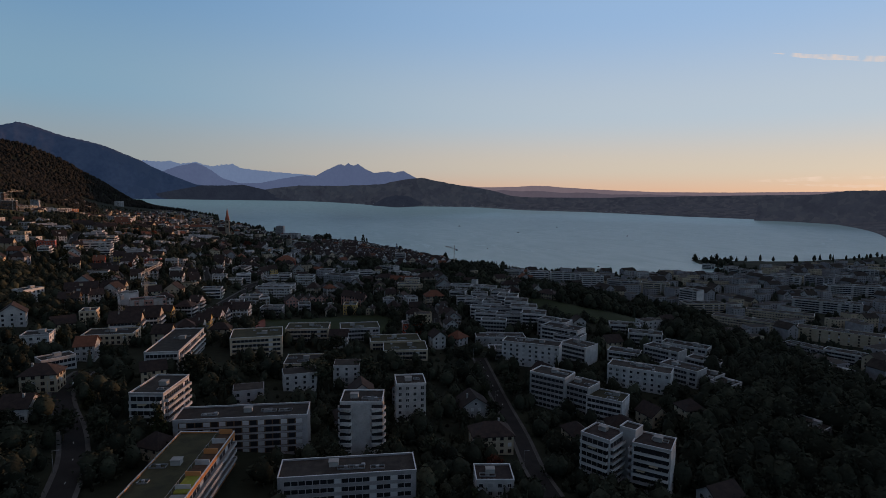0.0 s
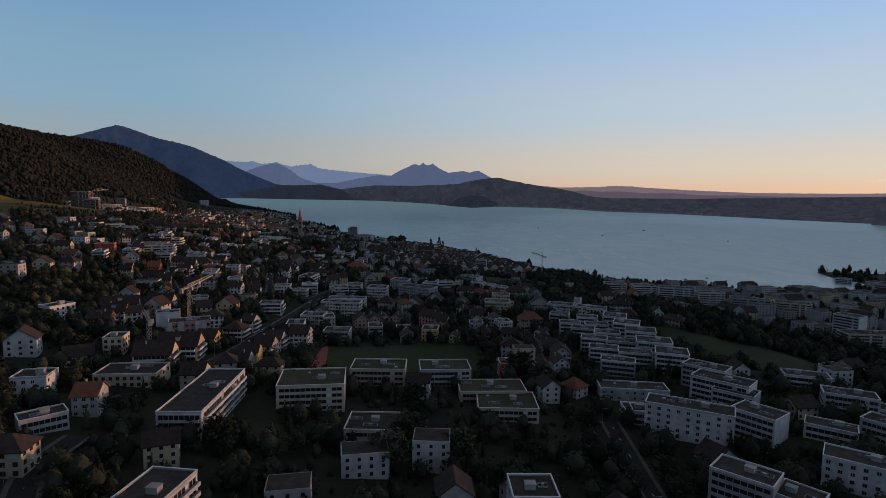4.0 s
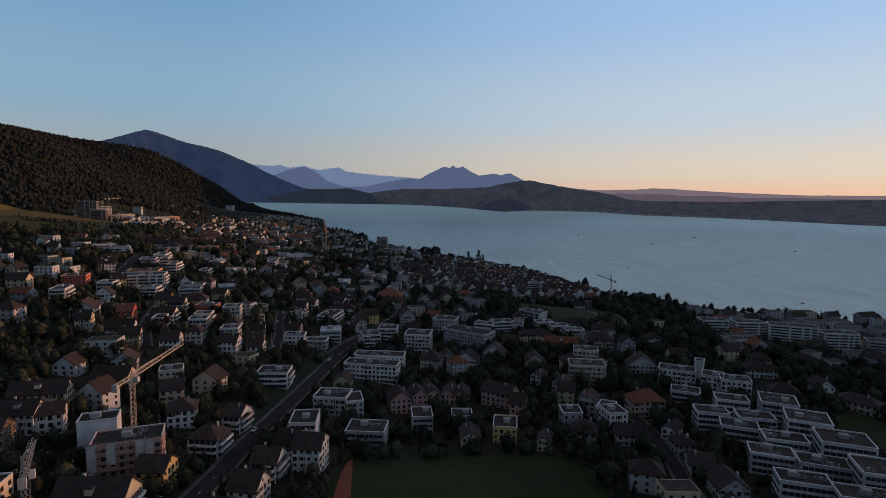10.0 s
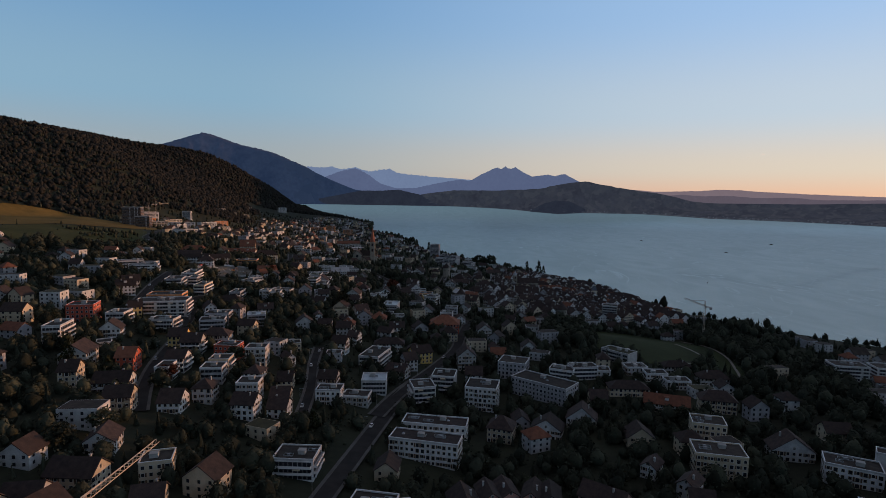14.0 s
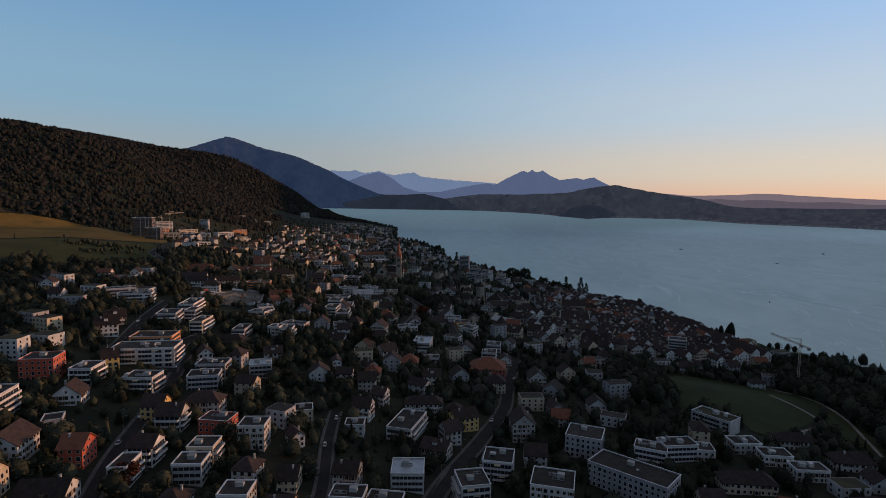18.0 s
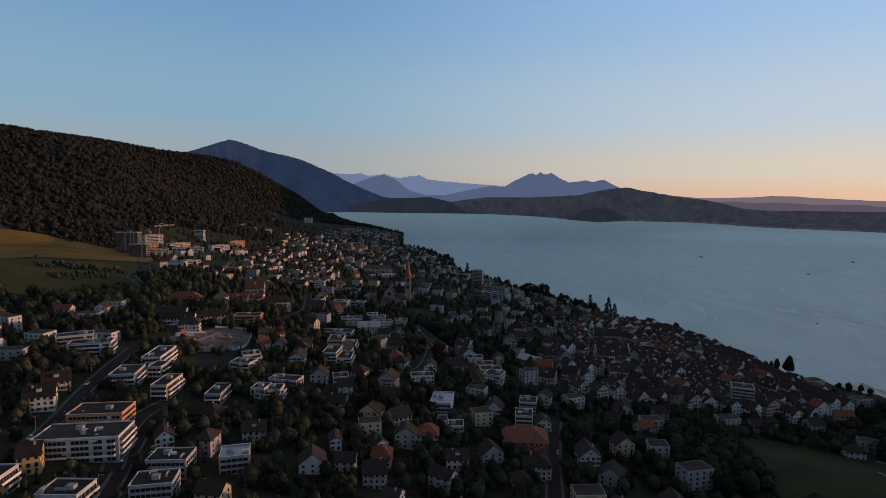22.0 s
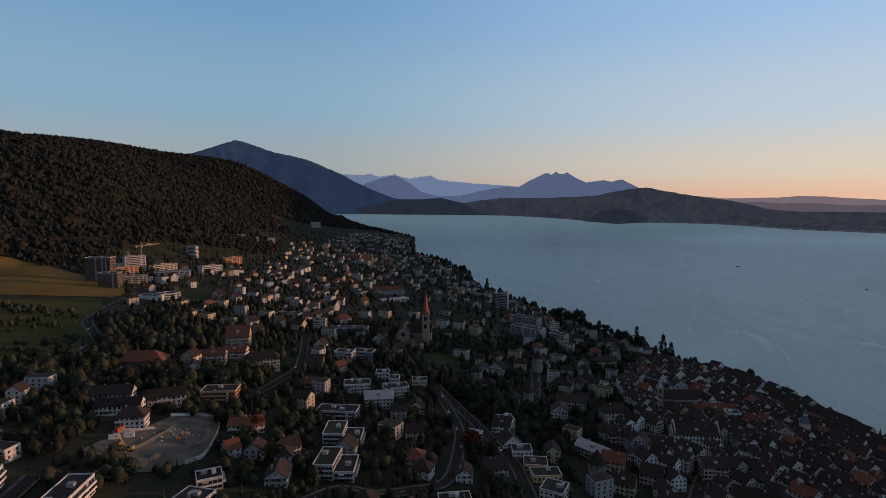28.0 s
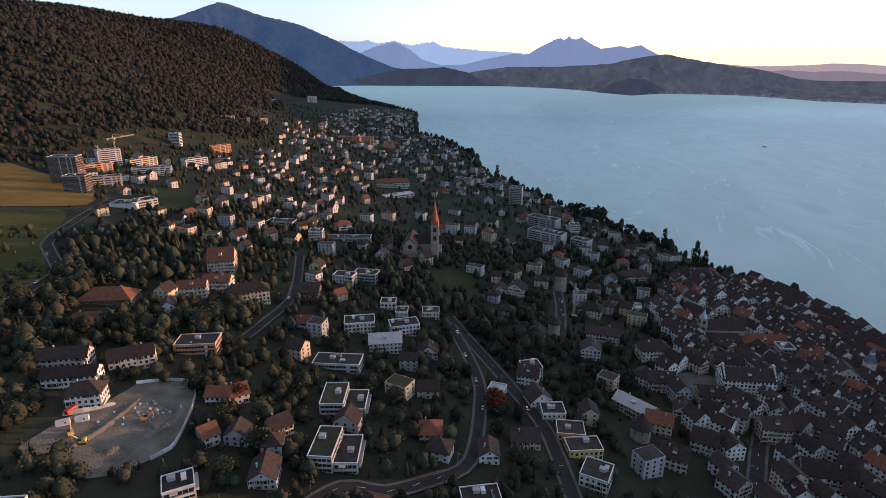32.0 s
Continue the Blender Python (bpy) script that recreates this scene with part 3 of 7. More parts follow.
geo = nt.nodes.new("ShaderNodeNewGeometry")
nt.links.new(geo.outputs["Position"], wisps.inputs["Vector"])
spread.inputs["From Min"].default_value, spread.inputs["From Max"].default_value = 0.42, 0.7
spread.inputs["To Max"].default_value = 0.7
nt.links.new(wisps.outputs["Fac"], spread.inputs["Value"])
nt.links.new(spread.outputs[0], both.inputs[0])
nt.links.new(veil.outputs[0], both.inputs[1])
nt.links.new(shine.outputs[0], both.inputs[2])
nt.links.new(both.outputs[0], nt.nodes["Material Output"].inputs[0])


def cloud(bearing, elevation, length, height, lean):
    v, f, n = [], [], 40
    for i in range(n):
        t = i / (n - 1)
        b = radians(bearing + (t - 0.5) * length)
        mid = elevation + (t - 0.5) * lean + 0.08 * noise.noise(Vector((t * 6, bearing, 1)))
        thick = height * math.sin(math.pi * t) ** 0.7 * (0.55 + 0.45 * noise.noise(Vector((t * 9, bearing, 4))))
        for k in (-0.5, -0.15, 0.2, 0.5):
            e = radians(mid + k * thick)
            v.append((HUB[0] + 4400 * math.sin(b), HUB[1] + 4400 * math.cos(b), HUB[2] + 4400 * math.tan(e)))
    ob = mesh_object("backdrop_cloud", v, grid_faces(n, 4), CLOUD, True)
    ob.visible_shadow = False
    tagged(ob, "thin warm streak of evening cloud", "cloud", kind="structure")


cloud(56.5, 11.6, 12, 0.8, -2.2)
cloud(55.0, 1.35, 11, 0.7, 0.3)
cloud(57.0, 0.75, 9, 0.45, -0.2)
cloud(31.2, 3.75, 1.5, 0.28, 0.3)


# ---- building kit ----
def part(name, verts, faces, mat, parent, label="", slots=None, mats=()):
    me = bpy.data.meshes.new(name)
    me.from_pydata(verts, [], faces)
    me.materials.append(mat)
    for m in mats:
        me.materials.append(m)
    if slots:
        me.polygons.foreach_set("material_index", slots)
    me.update()
    ob = new(name, me)
    ob.parent = parent
    if label:
        tagged(ob, label)
    return ob


def shared(name, me, parent, m, label=""):
    ob = new(name, me)
    ob.parent = parent
    ob.matrix_basis = m
    if label:
        tagged(ob, label)
    return ob


def prism(n, r0, r1, z0, z1, turn=0.0):
    """A round or many-sided shaft, or a cone when r1 is nought."""
    v, f = [], []
    for z, r in ((z0, r0), (z1, max(r1, 0.02))):
        v += [(r * math.cos(turn + 2 * math.pi * i / n), r * math.sin(turn + 2 * math.pi * i / n), z) for i in range(n)]
    f = [(i, (i + 1) % n, n + (i + 1) % n, n + i) for i in range(n)] + [tuple(range(n - 1, -1, -1)), tuple(range(n, 2 * n))]
    return v, f


def bare(name, v, f, mat, slots=None, mats=()):
    me = bpy.data.meshes.new(name)
    me.from_pydata(v, [], f)
    me.materials.append(mat)
    for m in mats:
        me.materials.append(m)
    if slots:
        me.polygons.foreach_set("material_index", slots)
    me.update()
    return me


def sheet(cols, rows, slot):
    """A relief of cells in one piece: cols and rows are cell edges, slot(i, j) gives a cell's material and depth."""
    v, f, s, index = [], [], [], {}

    def at(x, y, z):
        key = (round(x, 4), round(y, 4), round(z, 4))
        if key not in index:
            index[key] = len(v)
            v.append((x, y, z))
        return index[key]
    nx, nz = len(cols) - 1, len(rows) - 1
    for i in range(nx):
        for j in range(nz):
            m, y = slot(i, j)
            x0, x1, z0, z1 = cols[i], cols[i + 1], rows[j], rows[j + 1]
            f.append((at(x0, y, z0), at(x1, y, z0), at(x1, y, z1), at(x0, y, z1)))
            s.append(m)
            for p, q, a, b in ((i - 1, j, (x0, z1), (x0, z0)), (i + 1, j, (x1, z0), (x1, z1)), (i, j - 1, (x0, z0), (x1, z0)), (i, j + 1, (x1, z1), (x0, z1))):
                y2 = slot(p, q)[1] if 0 <= p < nx and 0 <= q < nz else 0.05
                if y < y2:
                    f.append((at(a[0], y2, a[1]), at(b[0], y2, b[1]), at(b[0], y, b[1]), at(a[0], y, a[1])))
                    s.append(0)
    return v, f, s


def window_mesh(name, frame_mat, rail, pane_mat=GLASS):
    """One window of unit size in the wall's plane, looking along -y: a proud frame and sill round set-back panes."""
    v, f, s = sheet((-0.5, -0.5 + rail, -0.03, 0.03, 0.5 - rail, 0.5), (0, rail, 1 - rail, 1), lambda i, j: (1, -0.02) if i in (1, 3) and j == 1 else (0, -0.09 - 0.05 * (j == 0)))
    return bare(name, v, f, frame_mat, s, [pane_mat])


def band_mesh(name, panes, pane_mat, frame_mat):
    """A ribbon of unit size: set-back panes, some of them behind blinds, between proud posts."""
    cols = [-0.5]
    for i in range(panes):
        cols += [-0.5 + (i + 0.1) / panes, -0.5 + (i + 1) / panes]
    blinds = [2 if random.random() < 0.25 else 1 for _ in range(panes)]
    v, f, s = sheet(cols, (-0.04, 0.04, 0.96, 1.02), lambda i, j: (blinds[i // 2], -0.02) if i % 2 and j == 1 else (0, -0.1))
    return bare(name, v, f, frame_mat, s, [pane_mat, BLIND])


WINDOWS = [window_mesh("window", WHITE, 0.09), window_mesh("window", BROWN, 0.09), window_mesh("window", WHITE, 0.09, BLIND)]
BANDS = {n: band_mesh("window_band", n, GLASS, GREY) for n in (3, 5, 8, 12, 18)}
MIXED = []
for pattern in range(3):
    cols = [-0.5]
    for i in range(16):
        cols += [-0.5 + (i + 0.16) / 16, -0.5 + (i + 1) / 16]
    v, f, q = sheet(cols, (-0.04, 0.04, 0.96, 1.02), lambda i, j: ((2 if (i // 2 * 7 + pattern * 5) % 5 < 2 else 1), -0.02) if i % 2 and j == 1 else (0, -0.1))
    MIXED.append(bare("window_band", v, f, BROWN, q, [GLASS, BLIND]))
BALCONY_V, BALCONY_F = boxes([(-0.5, -1.5, -0.22, 0.5, 0, 0), (-0.5, -1.5, 0, 0.5, -1.38, 0.95), (-0.5, -1.38, 0, -0.49, 0, 0.95), (0.49, -1.38, 0, 0.5, 0, 0.95)])
BALCONY = bare("balcony", BALCONY_V, BALCONY_F, WHITE)
AWNING = bare("awning", *boxes([(-0.5, -1.6, -0.5, 0.5, -1.5, -0.4), (-0.5, -1.5, -0.45, 0.5, 0, 0.0)]), CREAM)
CHIMNEY = bare("chimney", *boxes([(-0.35, -0.45, -1.2, 0.35, 0.45, 1.0), (-0.45, -0.55, 1.0, 0.45, 0.55, 1.15)]), CONCRETE)
SKYLIGHT = bare("skylight", *boxes([(-0.7, -0.7, 0, 0.7, 0.7, 0.35), (-0.55, -0.55, 0.35, 0.55, 0.55, 0.5)]), ZINC)
SCREENS = [bare("terrace_screen", *boxes([(-1.6, -1.1, 0, -1.45, 1.1, 1.9), (-1.45, 0.95, 0, 1.6, 1.1, 1.9), (-1.45, -1.1, 1.75, 1.6, 0.95, 1.9)]), WHITE),
           bare("terrace_screen", *boxes([(-2.2, -0.1, 0, 2.2, 0.1, 1.3), (-2.2, -0.8, 0, -2.05, -0.1, 1.3), (2.05, -0.8, 0, 2.2, -0.1, 1.3)]), CONCRETE)]
ROOF_FRAME = bare("roof_frame", *boxes([(-2, -1.2, 0, 2, -1.1, 0.5), (-2, 1.1, 0, 2, 1.2, 0.5), (-2, -1.1, 0, -1.9, 1.1, 0.5), (1.9, -1.1, 0, 2, 1.1, 0.5), (-0.5, -0.4, 0, 0.5, 0.4, 0.8)]), GALV)
HATCH = bare("roof_hatch", *boxes([(-1.6, -1.3, 0, 1.6, 1.3, 1.7), (-1.75, -1.45, 1.7, 1.75, 1.45, 1.9)]), CONCRETE)

WALLS = {"w": (WHITE, "white rendered"), "W": (LIME, "limewashed white"), "g": (GREY, "grey rendered"), "c": (CREAM, "cream rendered"), "y": (YELLOW, "yellow rendered"), "p": (PINK, "salmon pink"),
         "r": (RED, "red rendered"), "o": (ORANGE, "orange-brown clad"), "b": (BROWN, "dark brown timber"), "s": (STONE, "stone"), "m": (bpy.data.materials["grey_render"], "mauve-grey rendered")}
ROOFS = {"t": (TILE, "brown tiled"), "T": (TILE_RED, "red tiled"), "f": (GRAVEL_ROOF, "flat gravel"), "n": (GREEN_ROOF, "flat planted"), "z": (ZINC, "sheet metal")}
COUNT = ("", "single-storey", "two-storey", "three-storey", "four-storey", "five-storey", "six-storey", "seven-storey", "eight-storey", "nine-storey", "ten-storey", "eleven-storey", "twelve-storey")
TAKEN = []
STOREY = 2.9


def side_matrix(side, w, d, along, z, sx, sz):
    """Where a window of size sx by sz sits on the front (f), the left (l) or the right (r) wall."""
    if side == "f":
        m = Matrix.Translation((along, -d / 2, z))
    elif side == "l":
        m = Matrix.Translation((-w / 2, along, z)) @ Matrix.Rotation(radians(-90), 4, 'Z')
    else:
        m = Matrix.Translation((w / 2, along, z)) @ Matrix.Rotation(radians(90), 4, 'Z')
    return m @ Matrix.Diagonal((sx, 1, sz, 1))


def pitched_roof(w, d, h, kind, rise, over=0.7, thick=0.35):
    """Verts and faces of a tiled roof with overhang and thickness: G ridge along x, g ridge along y, H hipped."""
    a, b = w / 2 + over, d / 2 + over
    e = h - over * rise / ((d if kind != "g" else w) / 2)
    top = h + rise
    if kind == "G":
        r1, r2 = (-a, 0, top), (a, 0, top)
    elif kind == "g":
        r1, r2 = (0, -b, top), (0, b, top)
    else:
        k = max(w / 2 - d / 2, 0.0)
        r1, r2 = ((-k, 0, top), (k, 0, top)) if w >= d else ((0, -(d - w) / 2, top), (0, (d - w) / 2, top))
    c = [(-a, -b, e), (a, -b, e), (a, b, e), (-a, b, e)]
    v = c + [r1, r2]
    v = v + [(x, y, z - thick) for x, y, z in v]
    if kind == "g" or (kind == "H" and w < d):
        f = [(0, 4, 5, 3), (1, 2, 5, 4)]
        ends = [(0, 1, 4), (2, 3, 5)]
    else:
        f = [(0, 1, 5, 4), (2, 3, 4, 5)]
        ends = [(3, 0, 4), (1, 2, 5)]
    if kind == "H":
        f += ends
    under = [tuple(i + 6 for i in reversed(q)) for q in f]
    rim = [(0, 6, 7, 1), (1, 7, 8, 2), (2, 8, 9, 3), (3, 9, 6, 0)] if kind == "H" else []
    if kind == "G":
        rim = [(0, 6, 7, 1), (2, 8, 9, 3), (1, 7, 11, 5), (5, 11, 8, 2), (3, 9, 10, 4), (4, 10, 6, 0)]
    if kind == "g":
        rim = [(3, 9, 6, 0), (1, 7, 8, 2), (0, 6, 10, 4), (4, 10, 7, 1), (2, 8, 11, 5), (5, 11, 9, 3)]
    return v, f + under + rim


def gable_wall(w, d, h, rise, kind, low=-4.0):
    v = box(-w / 2, -d / 2, low, w / 2, d / 2, h)
    f = list(BOX)
    f.remove((4, 5, 6, 7))
    if kind == "G":
        v += [(-w / 2, 0, h + rise - 0.3), (w / 2, 0, h + rise - 0.3)]
        f += [(7, 4, 8), (5, 6, 9)]
    elif kind == "g":
        v += [(0, -d / 2, h + rise - 0.3), (0, d / 2, h + rise - 0.3)]
        f += [(4, 5, 8), (6, 7, 9)]
    else:
        f += [(4, 5, 6, 7)]
    return v, f


def building(x, y, turn, w, d, storeys, code, full=True):
    """A town building. code: shape, wall, roof, openings (i single windows, s window bands, b balconies, n none), and the side that is seen besides the front."""
    kind, wall, roof, opens, side = code
    rnd = random.Random(int(x * 31 + y * 17))
    h = STOREY * storeys + 0.4
    z = min(gz(x + i * w / 2, y + j * d / 2) for i in (-1, 1) for j in (-1, 1)) * 0.5 + gz(x, y) * 0.5
    wm, wname = WALLS[wall]
    rm, rname = ROOFS[roof]
    flat = kind == "F"
    name = "apartment_block" if flat and storeys > 2 else ("villa" if flat else ("house" if full else "row_house"))
    root = new(name)
    root.matrix_world = pose(x, y, z, 0, 0, turn)
    shape = {"F": "%s roof", "G": "%s gable roof", "g": "%s gable roof", "H": "%s hipped roof"}[kind] % rname
    extra = {"i": "", "m": " and shuttered windows", "s": " and ribbon windows", "b": " and balconies", "n": ""}[opens]
    tagged(root, f"{COUNT[min(storeys, 12)]} {wname} {'block' if flat and storeys > 2 else 'house'} with {shape}{extra}", "apartment block" if flat and storeys > 2 else "house", "buildings of the town")
    TAKEN.append((x, y, math.hypot(w, d) / 2 if full else min(w, d) * 0.5))
    if flat:
        p = 0.25
        part("wall", box(-w / 2, -d / 2, -4, w / 2, d / 2, h), BOX, wm, root)
        part("roof", box(-w / 2 + p, -d / 2 + p, h, w / 2 - p, d / 2 - p, h + 0.12), BOX, rm, root)
        q = 0.65
        part("parapet", *boxes([(-w / 2 - 0.05, -d / 2 - 0.05, h - 0.2, w / 2 + 0.05, -d / 2 + p, h + q), (-w / 2 - 0.05, d / 2 - p, h - 0.2, w / 2 + 0.05, d / 2 + 0.05, h + q),
                                (-w / 2 - 0.05, -d / 2 + p, h - 0.2, -w / 2 + p, d / 2 - p, h + q), (w / 2 - p, -d / 2 + p, h - 0.2, w / 2 + 0.05, d / 2 - p, h + q)]), wm if wall != "b" else CONCRETE, root)
        e, g = 0.12, h + q
        part("coping", *boxes([(-w / 2 - e, -d / 2 - e, g, w / 2 + e, -d / 2 + p + 0.03, g + 0.12), (-w / 2 - e, d / 2 - p - 0.03, g, w / 2 + e, d / 2 + e, g + 0.12),
                               (-w / 2 - e, -d / 2 + p + 0.03, g, -w / 2 + p + 0.03, d / 2 - p - 0.03, g + 0.12), (w / 2 - p - 0.03, -d / 2 + p + 0.03, g, w / 2 + e, d / 2 - p - 0.03, g + 0.12)]), COPING, root)
        if full and w > 9:
            shared("roof_hatch", HATCH, root, Matrix.Translation((rnd.uniform(-0.2, 0.2) * w, rnd.uniform(-0.1, 0.2) * d, h + 0.1)))
            if storeys < 6 and wall in "wgc" and y > 700 and w > 12:
                for k in range(1 + int(w // 16)):
                    shared("terrace_screen", SCREENS[k % 2], root, Matrix.Translation(((rnd.random() - 0.5) * w * 0.8, (rnd.random() - 0.5) * d * 0.7, h + 0.12)) @ Matrix.Rotation(rnd.choice((0, 1.5708)), 4, 'Z'))
            if y < 700 and w > 13:
                for k in range(1 + int(w // 17)):
                    shared("roof_frame", ROOF_FRAME, root, Matrix.Translation(((rnd.random() - 0.5) * w * 0.75, (rnd.random() - 0.5) * d * 0.5, h + 0.12)) @ Matrix.Diagonal((rnd.uniform(0.7, 1.6), 1, 1, 1)))
            for k in range(int(w // 24)):
                shared("skylight", SKYLIGHT, root, Matrix.Translation(((rnd.random() - 0.5) * w * 0.7, (rnd.random() - 0.5) * d * 0.6, h + 0.12)))
    else:
        span = min(w, d) if kind == "H" else (d if kind == "G" else w)
        rise = span / 2 * (rnd.uniform(0.62, 0.85) if full else rnd.uniform(0.62, 0.84))
        part("wall", *gable_wall(w, d, h, rise, kind), wm, root)
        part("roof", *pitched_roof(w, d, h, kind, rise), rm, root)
        if full:
            shared("chimney", CHIMNEY, root, Matrix.Translation((rnd.choice((-0.22, 0.22)) * w, rnd.choice((-0.12, 0.15)) * d, h + rise * 0.72 + 0.3)))
            if kind == "G" and w > 12 and rnd.random() < 0.6:
                dw, dz = 2.4, rise * 0.55
                part("dormer", *boxes([(-dw / 2, -d * 0.33, h + 0.3, dw / 2, 0, h + dz + 0.9), (-dw / 2 - 0.3, -d * 0.33 - 0.4, h + dz + 0.9, dw / 2 + 0.3, 0, h + dz + 1.1)]), wm, root, "", [0] * 6 + [1] * 6, [rm])
            if kind == "g":
                shared("window", WINDOWS[0], root, side_matrix("f", w, d, 0, h + 0.5, 1.3, 1.4))
    if opens == "n":
        return root
    sides = [("f", w), (side, d)]
    if not full or (y > 430 and opens == "i"):
        # too far to be told apart one by one: the windows of a house in one piece
        wv, wf, ws = [], [], []
        for s, run in sides + ([("r" if side == "l" else "l", d)]):
            n = max(1, int(run / 2.7))
            for k in range(storeys + (kind == ("g" if s == "f" else "G"))):
                top = k == storeys
                for i in range(1 if top else n):
                    at = 0 if top else (i + 0.5) / n * run - run / 2
                    door = not top and rnd.random() < 0.3
                    m = side_matrix(s, w, d, at, k * STOREY + (0.35 if door else 0.85), (1.9 if door else 1.45) if not top else 1.0, 2.15 if door else 1.6)
                    for q, (a, c, e, g, dep) in enumerate(((-0.5, 0.5, 0, 1, 0.05), (-0.4, 0.4, 0.08, 0.92, 0.075))):
                        j = len(wv)
                        wv += [tuple(m @ Vector(p)) for p in ((a, -dep, e), (c, -dep, e), (c, -dep, g), (a, -dep, g))]
                        wf.append((j, j + 1, j + 2, j + 3))
                        ws.append(q)
                    if wall in "wc" and rnd.random() < 0.3:
                        for a, c in ((-0.95, -0.55), (0.55, 0.95)):
                            j = len(wv)
                            wv += [tuple(m @ Vector(p)) for p in ((a, -0.07, 0), (c, -0.07, 0), (c, -0.07, 1), (a, -0.07, 1))]
                            wf.append((j, j + 1, j + 2, j + 3))
                            ws.append(2)
        tagged(part("glazing", wv, wf, WHITE if wall != "w" else CREAM, root, "", ws, [GLASS, BROWN]), "", kind="stuff")
        if not full and rnd.random() < 0.55 and kind == "G":
            dz = rise * 0.5
            part("dormer", *boxes([(-1.0, -d * 0.36, h + 0.2, 1.0, 0, h + dz + 0.7), (-1.3, -d * 0.36 - 0.35, h + dz + 0.7, 1.3, 0, h + dz + 0.9)]), wm, root, "", [0] * 6 + [1] * 6, [rm])
        if not full:
            shared("chimney", CHIMNEY, root, Matrix.Translation((rnd.choice((-0.25, 0.25)) * w, rnd.choice((-0.12, 0.12)) * d, h + rise * 0.75 + 0.3)))
        return root
    for s, run in sides:
        balconied = opens == "b"
        for k in range(storeys):
            base = k * STOREY + 0.95
            if opens == "m":
                shared("window_band", MIXED[k % 3], root, side_matrix(s, w, d, 0, base - 0.4, run * 0.92, 2.0))
            elif opens == "s" or (balconied and full):
                n = min(BANDS, key=lambda q: abs(q - run / 2.2))
                shared("window_band", BANDS[n], root, side_matrix(s, w, d, 0, base - (0.5 if balconied else 0.1), run * 0.92, 1.65 + (0.4 if balconied else 0)))
                if balconied and k:
                    shared("balcony", BALCONY, root, side_matrix(s, w, d, 0, k * STOREY + 0.2, run * 0.92, 1))
                    if rnd.random() < 0.25:
                        shared("awning", AWNING, root, side_matrix(s, w, d, (rnd.random() - 0.5) * run * 0.5, k * STOREY + 2.6, 3.2, 1))
            else:
                n = max(1, min(int(run / 3.0), 9 if s == "f" else 3))
                for i in range(n):
                    at = (i + 0.5) / n * run - run / 2
                    wmesh = WINDOWS[2 if rnd.random() < 0.18 else (1 if wall in "bc" else 0)]
                    shared("window", wmesh, root, side_matrix(s, w, d, at, base - 0.1, 1.6, 1.65))
    return root


BULK_MATS = [WHITE, GREY, CREAM, TILE, TILE_RED, GRAVEL_ROOF, GREEN_ROOF, GLASS, LIME]
BULK_V, BULK_F, BULK_M = [], [], []


def bulk_house(x, y, turn, w, d, storeys, kind, wall, roof, tight=False):
    """One of the many small houses between the larger ones, joined with its like."""
    m = pose(x, y, gz(x, y), 0, 0, turn)
    h = STOREY * storeys + 0.3

    def put(v, f, mat):
        k = len(BULK_V)
        BULK_V.extend(tuple(m @ Vector(p)) for p in v)
        BULK_F.extend(tuple(i + k for i in q) for q in f)
        BULK_M.extend([mat] * len(f))
    wm, rm = {"w": 0, "g": 1, "c": 2, "W": 8}[wall], {"t": 3, "T": 4, "f": 5, "n": 6}[roof]
    if kind == "F":
        put(box(-w / 2, -d / 2, -4, w / 2, d / 2, h + 0.5), BOX, wm)
        put(box(-w / 2 + 0.3, -d / 2 + 0.3, h, w / 2 - 0.3, d / 2 - 0.3, h + 0.53), BOX, rm)
    else:
        rise = (min(w, d) if kind == "H" else (d if kind == "G" else w)) / 2 * 0.75
        put(*gable_wall(w, d, h, rise, kind), wm)
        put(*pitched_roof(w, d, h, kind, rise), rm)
    for k in range(storeys):
        z = k * STOREY + 0.9
        n = max(2, int(w / 3.6))
        for i in range(n):
            a = (i + 0.5) / n * w - w / 2
            put(box(a - 0.6, -d / 2 - 0.05, z, a + 0.6, -d / 2 + 0.1, z + 1.4), BOX, 7)
        for s in (-1, 1):
            for a in (-d / 4, d / 4):
                put(box(s * w / 2 - 0.06, a - 0.6, z, s * w / 2 + 0.06, a + 0.6, z + 1.4), BOX, 7)
    TAKEN.append((x, y, min(w, d) * 0.5 if tight else math.hypot(w, d) / 2))


# ---- streets and patches ----
def smooth_line(pts, step=6.0):
    p = np.array(pts, float)
    out = []
    for i in range(len(p) - 1):
        a, b, c, d = p[max(i - 1, 0)], p[i], p[i + 1], p[min(i + 2, len(p) - 1)]
        n = max(2, int(np.hypot(*(c - b)) / step))
        for k in range(n):
            t = k / n
            out.append(0.5 * ((2 * b) + (c - a) * t + (2 * a - 5 * b + 4 * c - d) * t * t + (3 * b - a - 3 * c + d) * t ** 3))
    out.append(p[-1])
    return np.array(out)


ROAD_LINES = []


def ribbon(name, line, left, right, lift, mat):
    t = np.gradient(line, axis=0)
    nrm = np.stack([-t[:, 1], t[:, 0]], 1) / np.maximum(np.hypot(t[:, 0], t[:, 1]), 1e-6)[:, None]
    mid = ground_z(line[:, 0], line[:, 1])
    v = []
    for off in (left, right):
        q = line + nrm * off
        zz = np.maximum(ground_z(q[:, 0], q[:, 1]), mid)
        v += [(x, y, z + lift) for (x, y), z in zip(q, zz)]
    n = len(line)
    return mesh_object(name, v, [(i, i + 1, n + i + 1, n + i) for i in range(n - 1)][::1], mat)


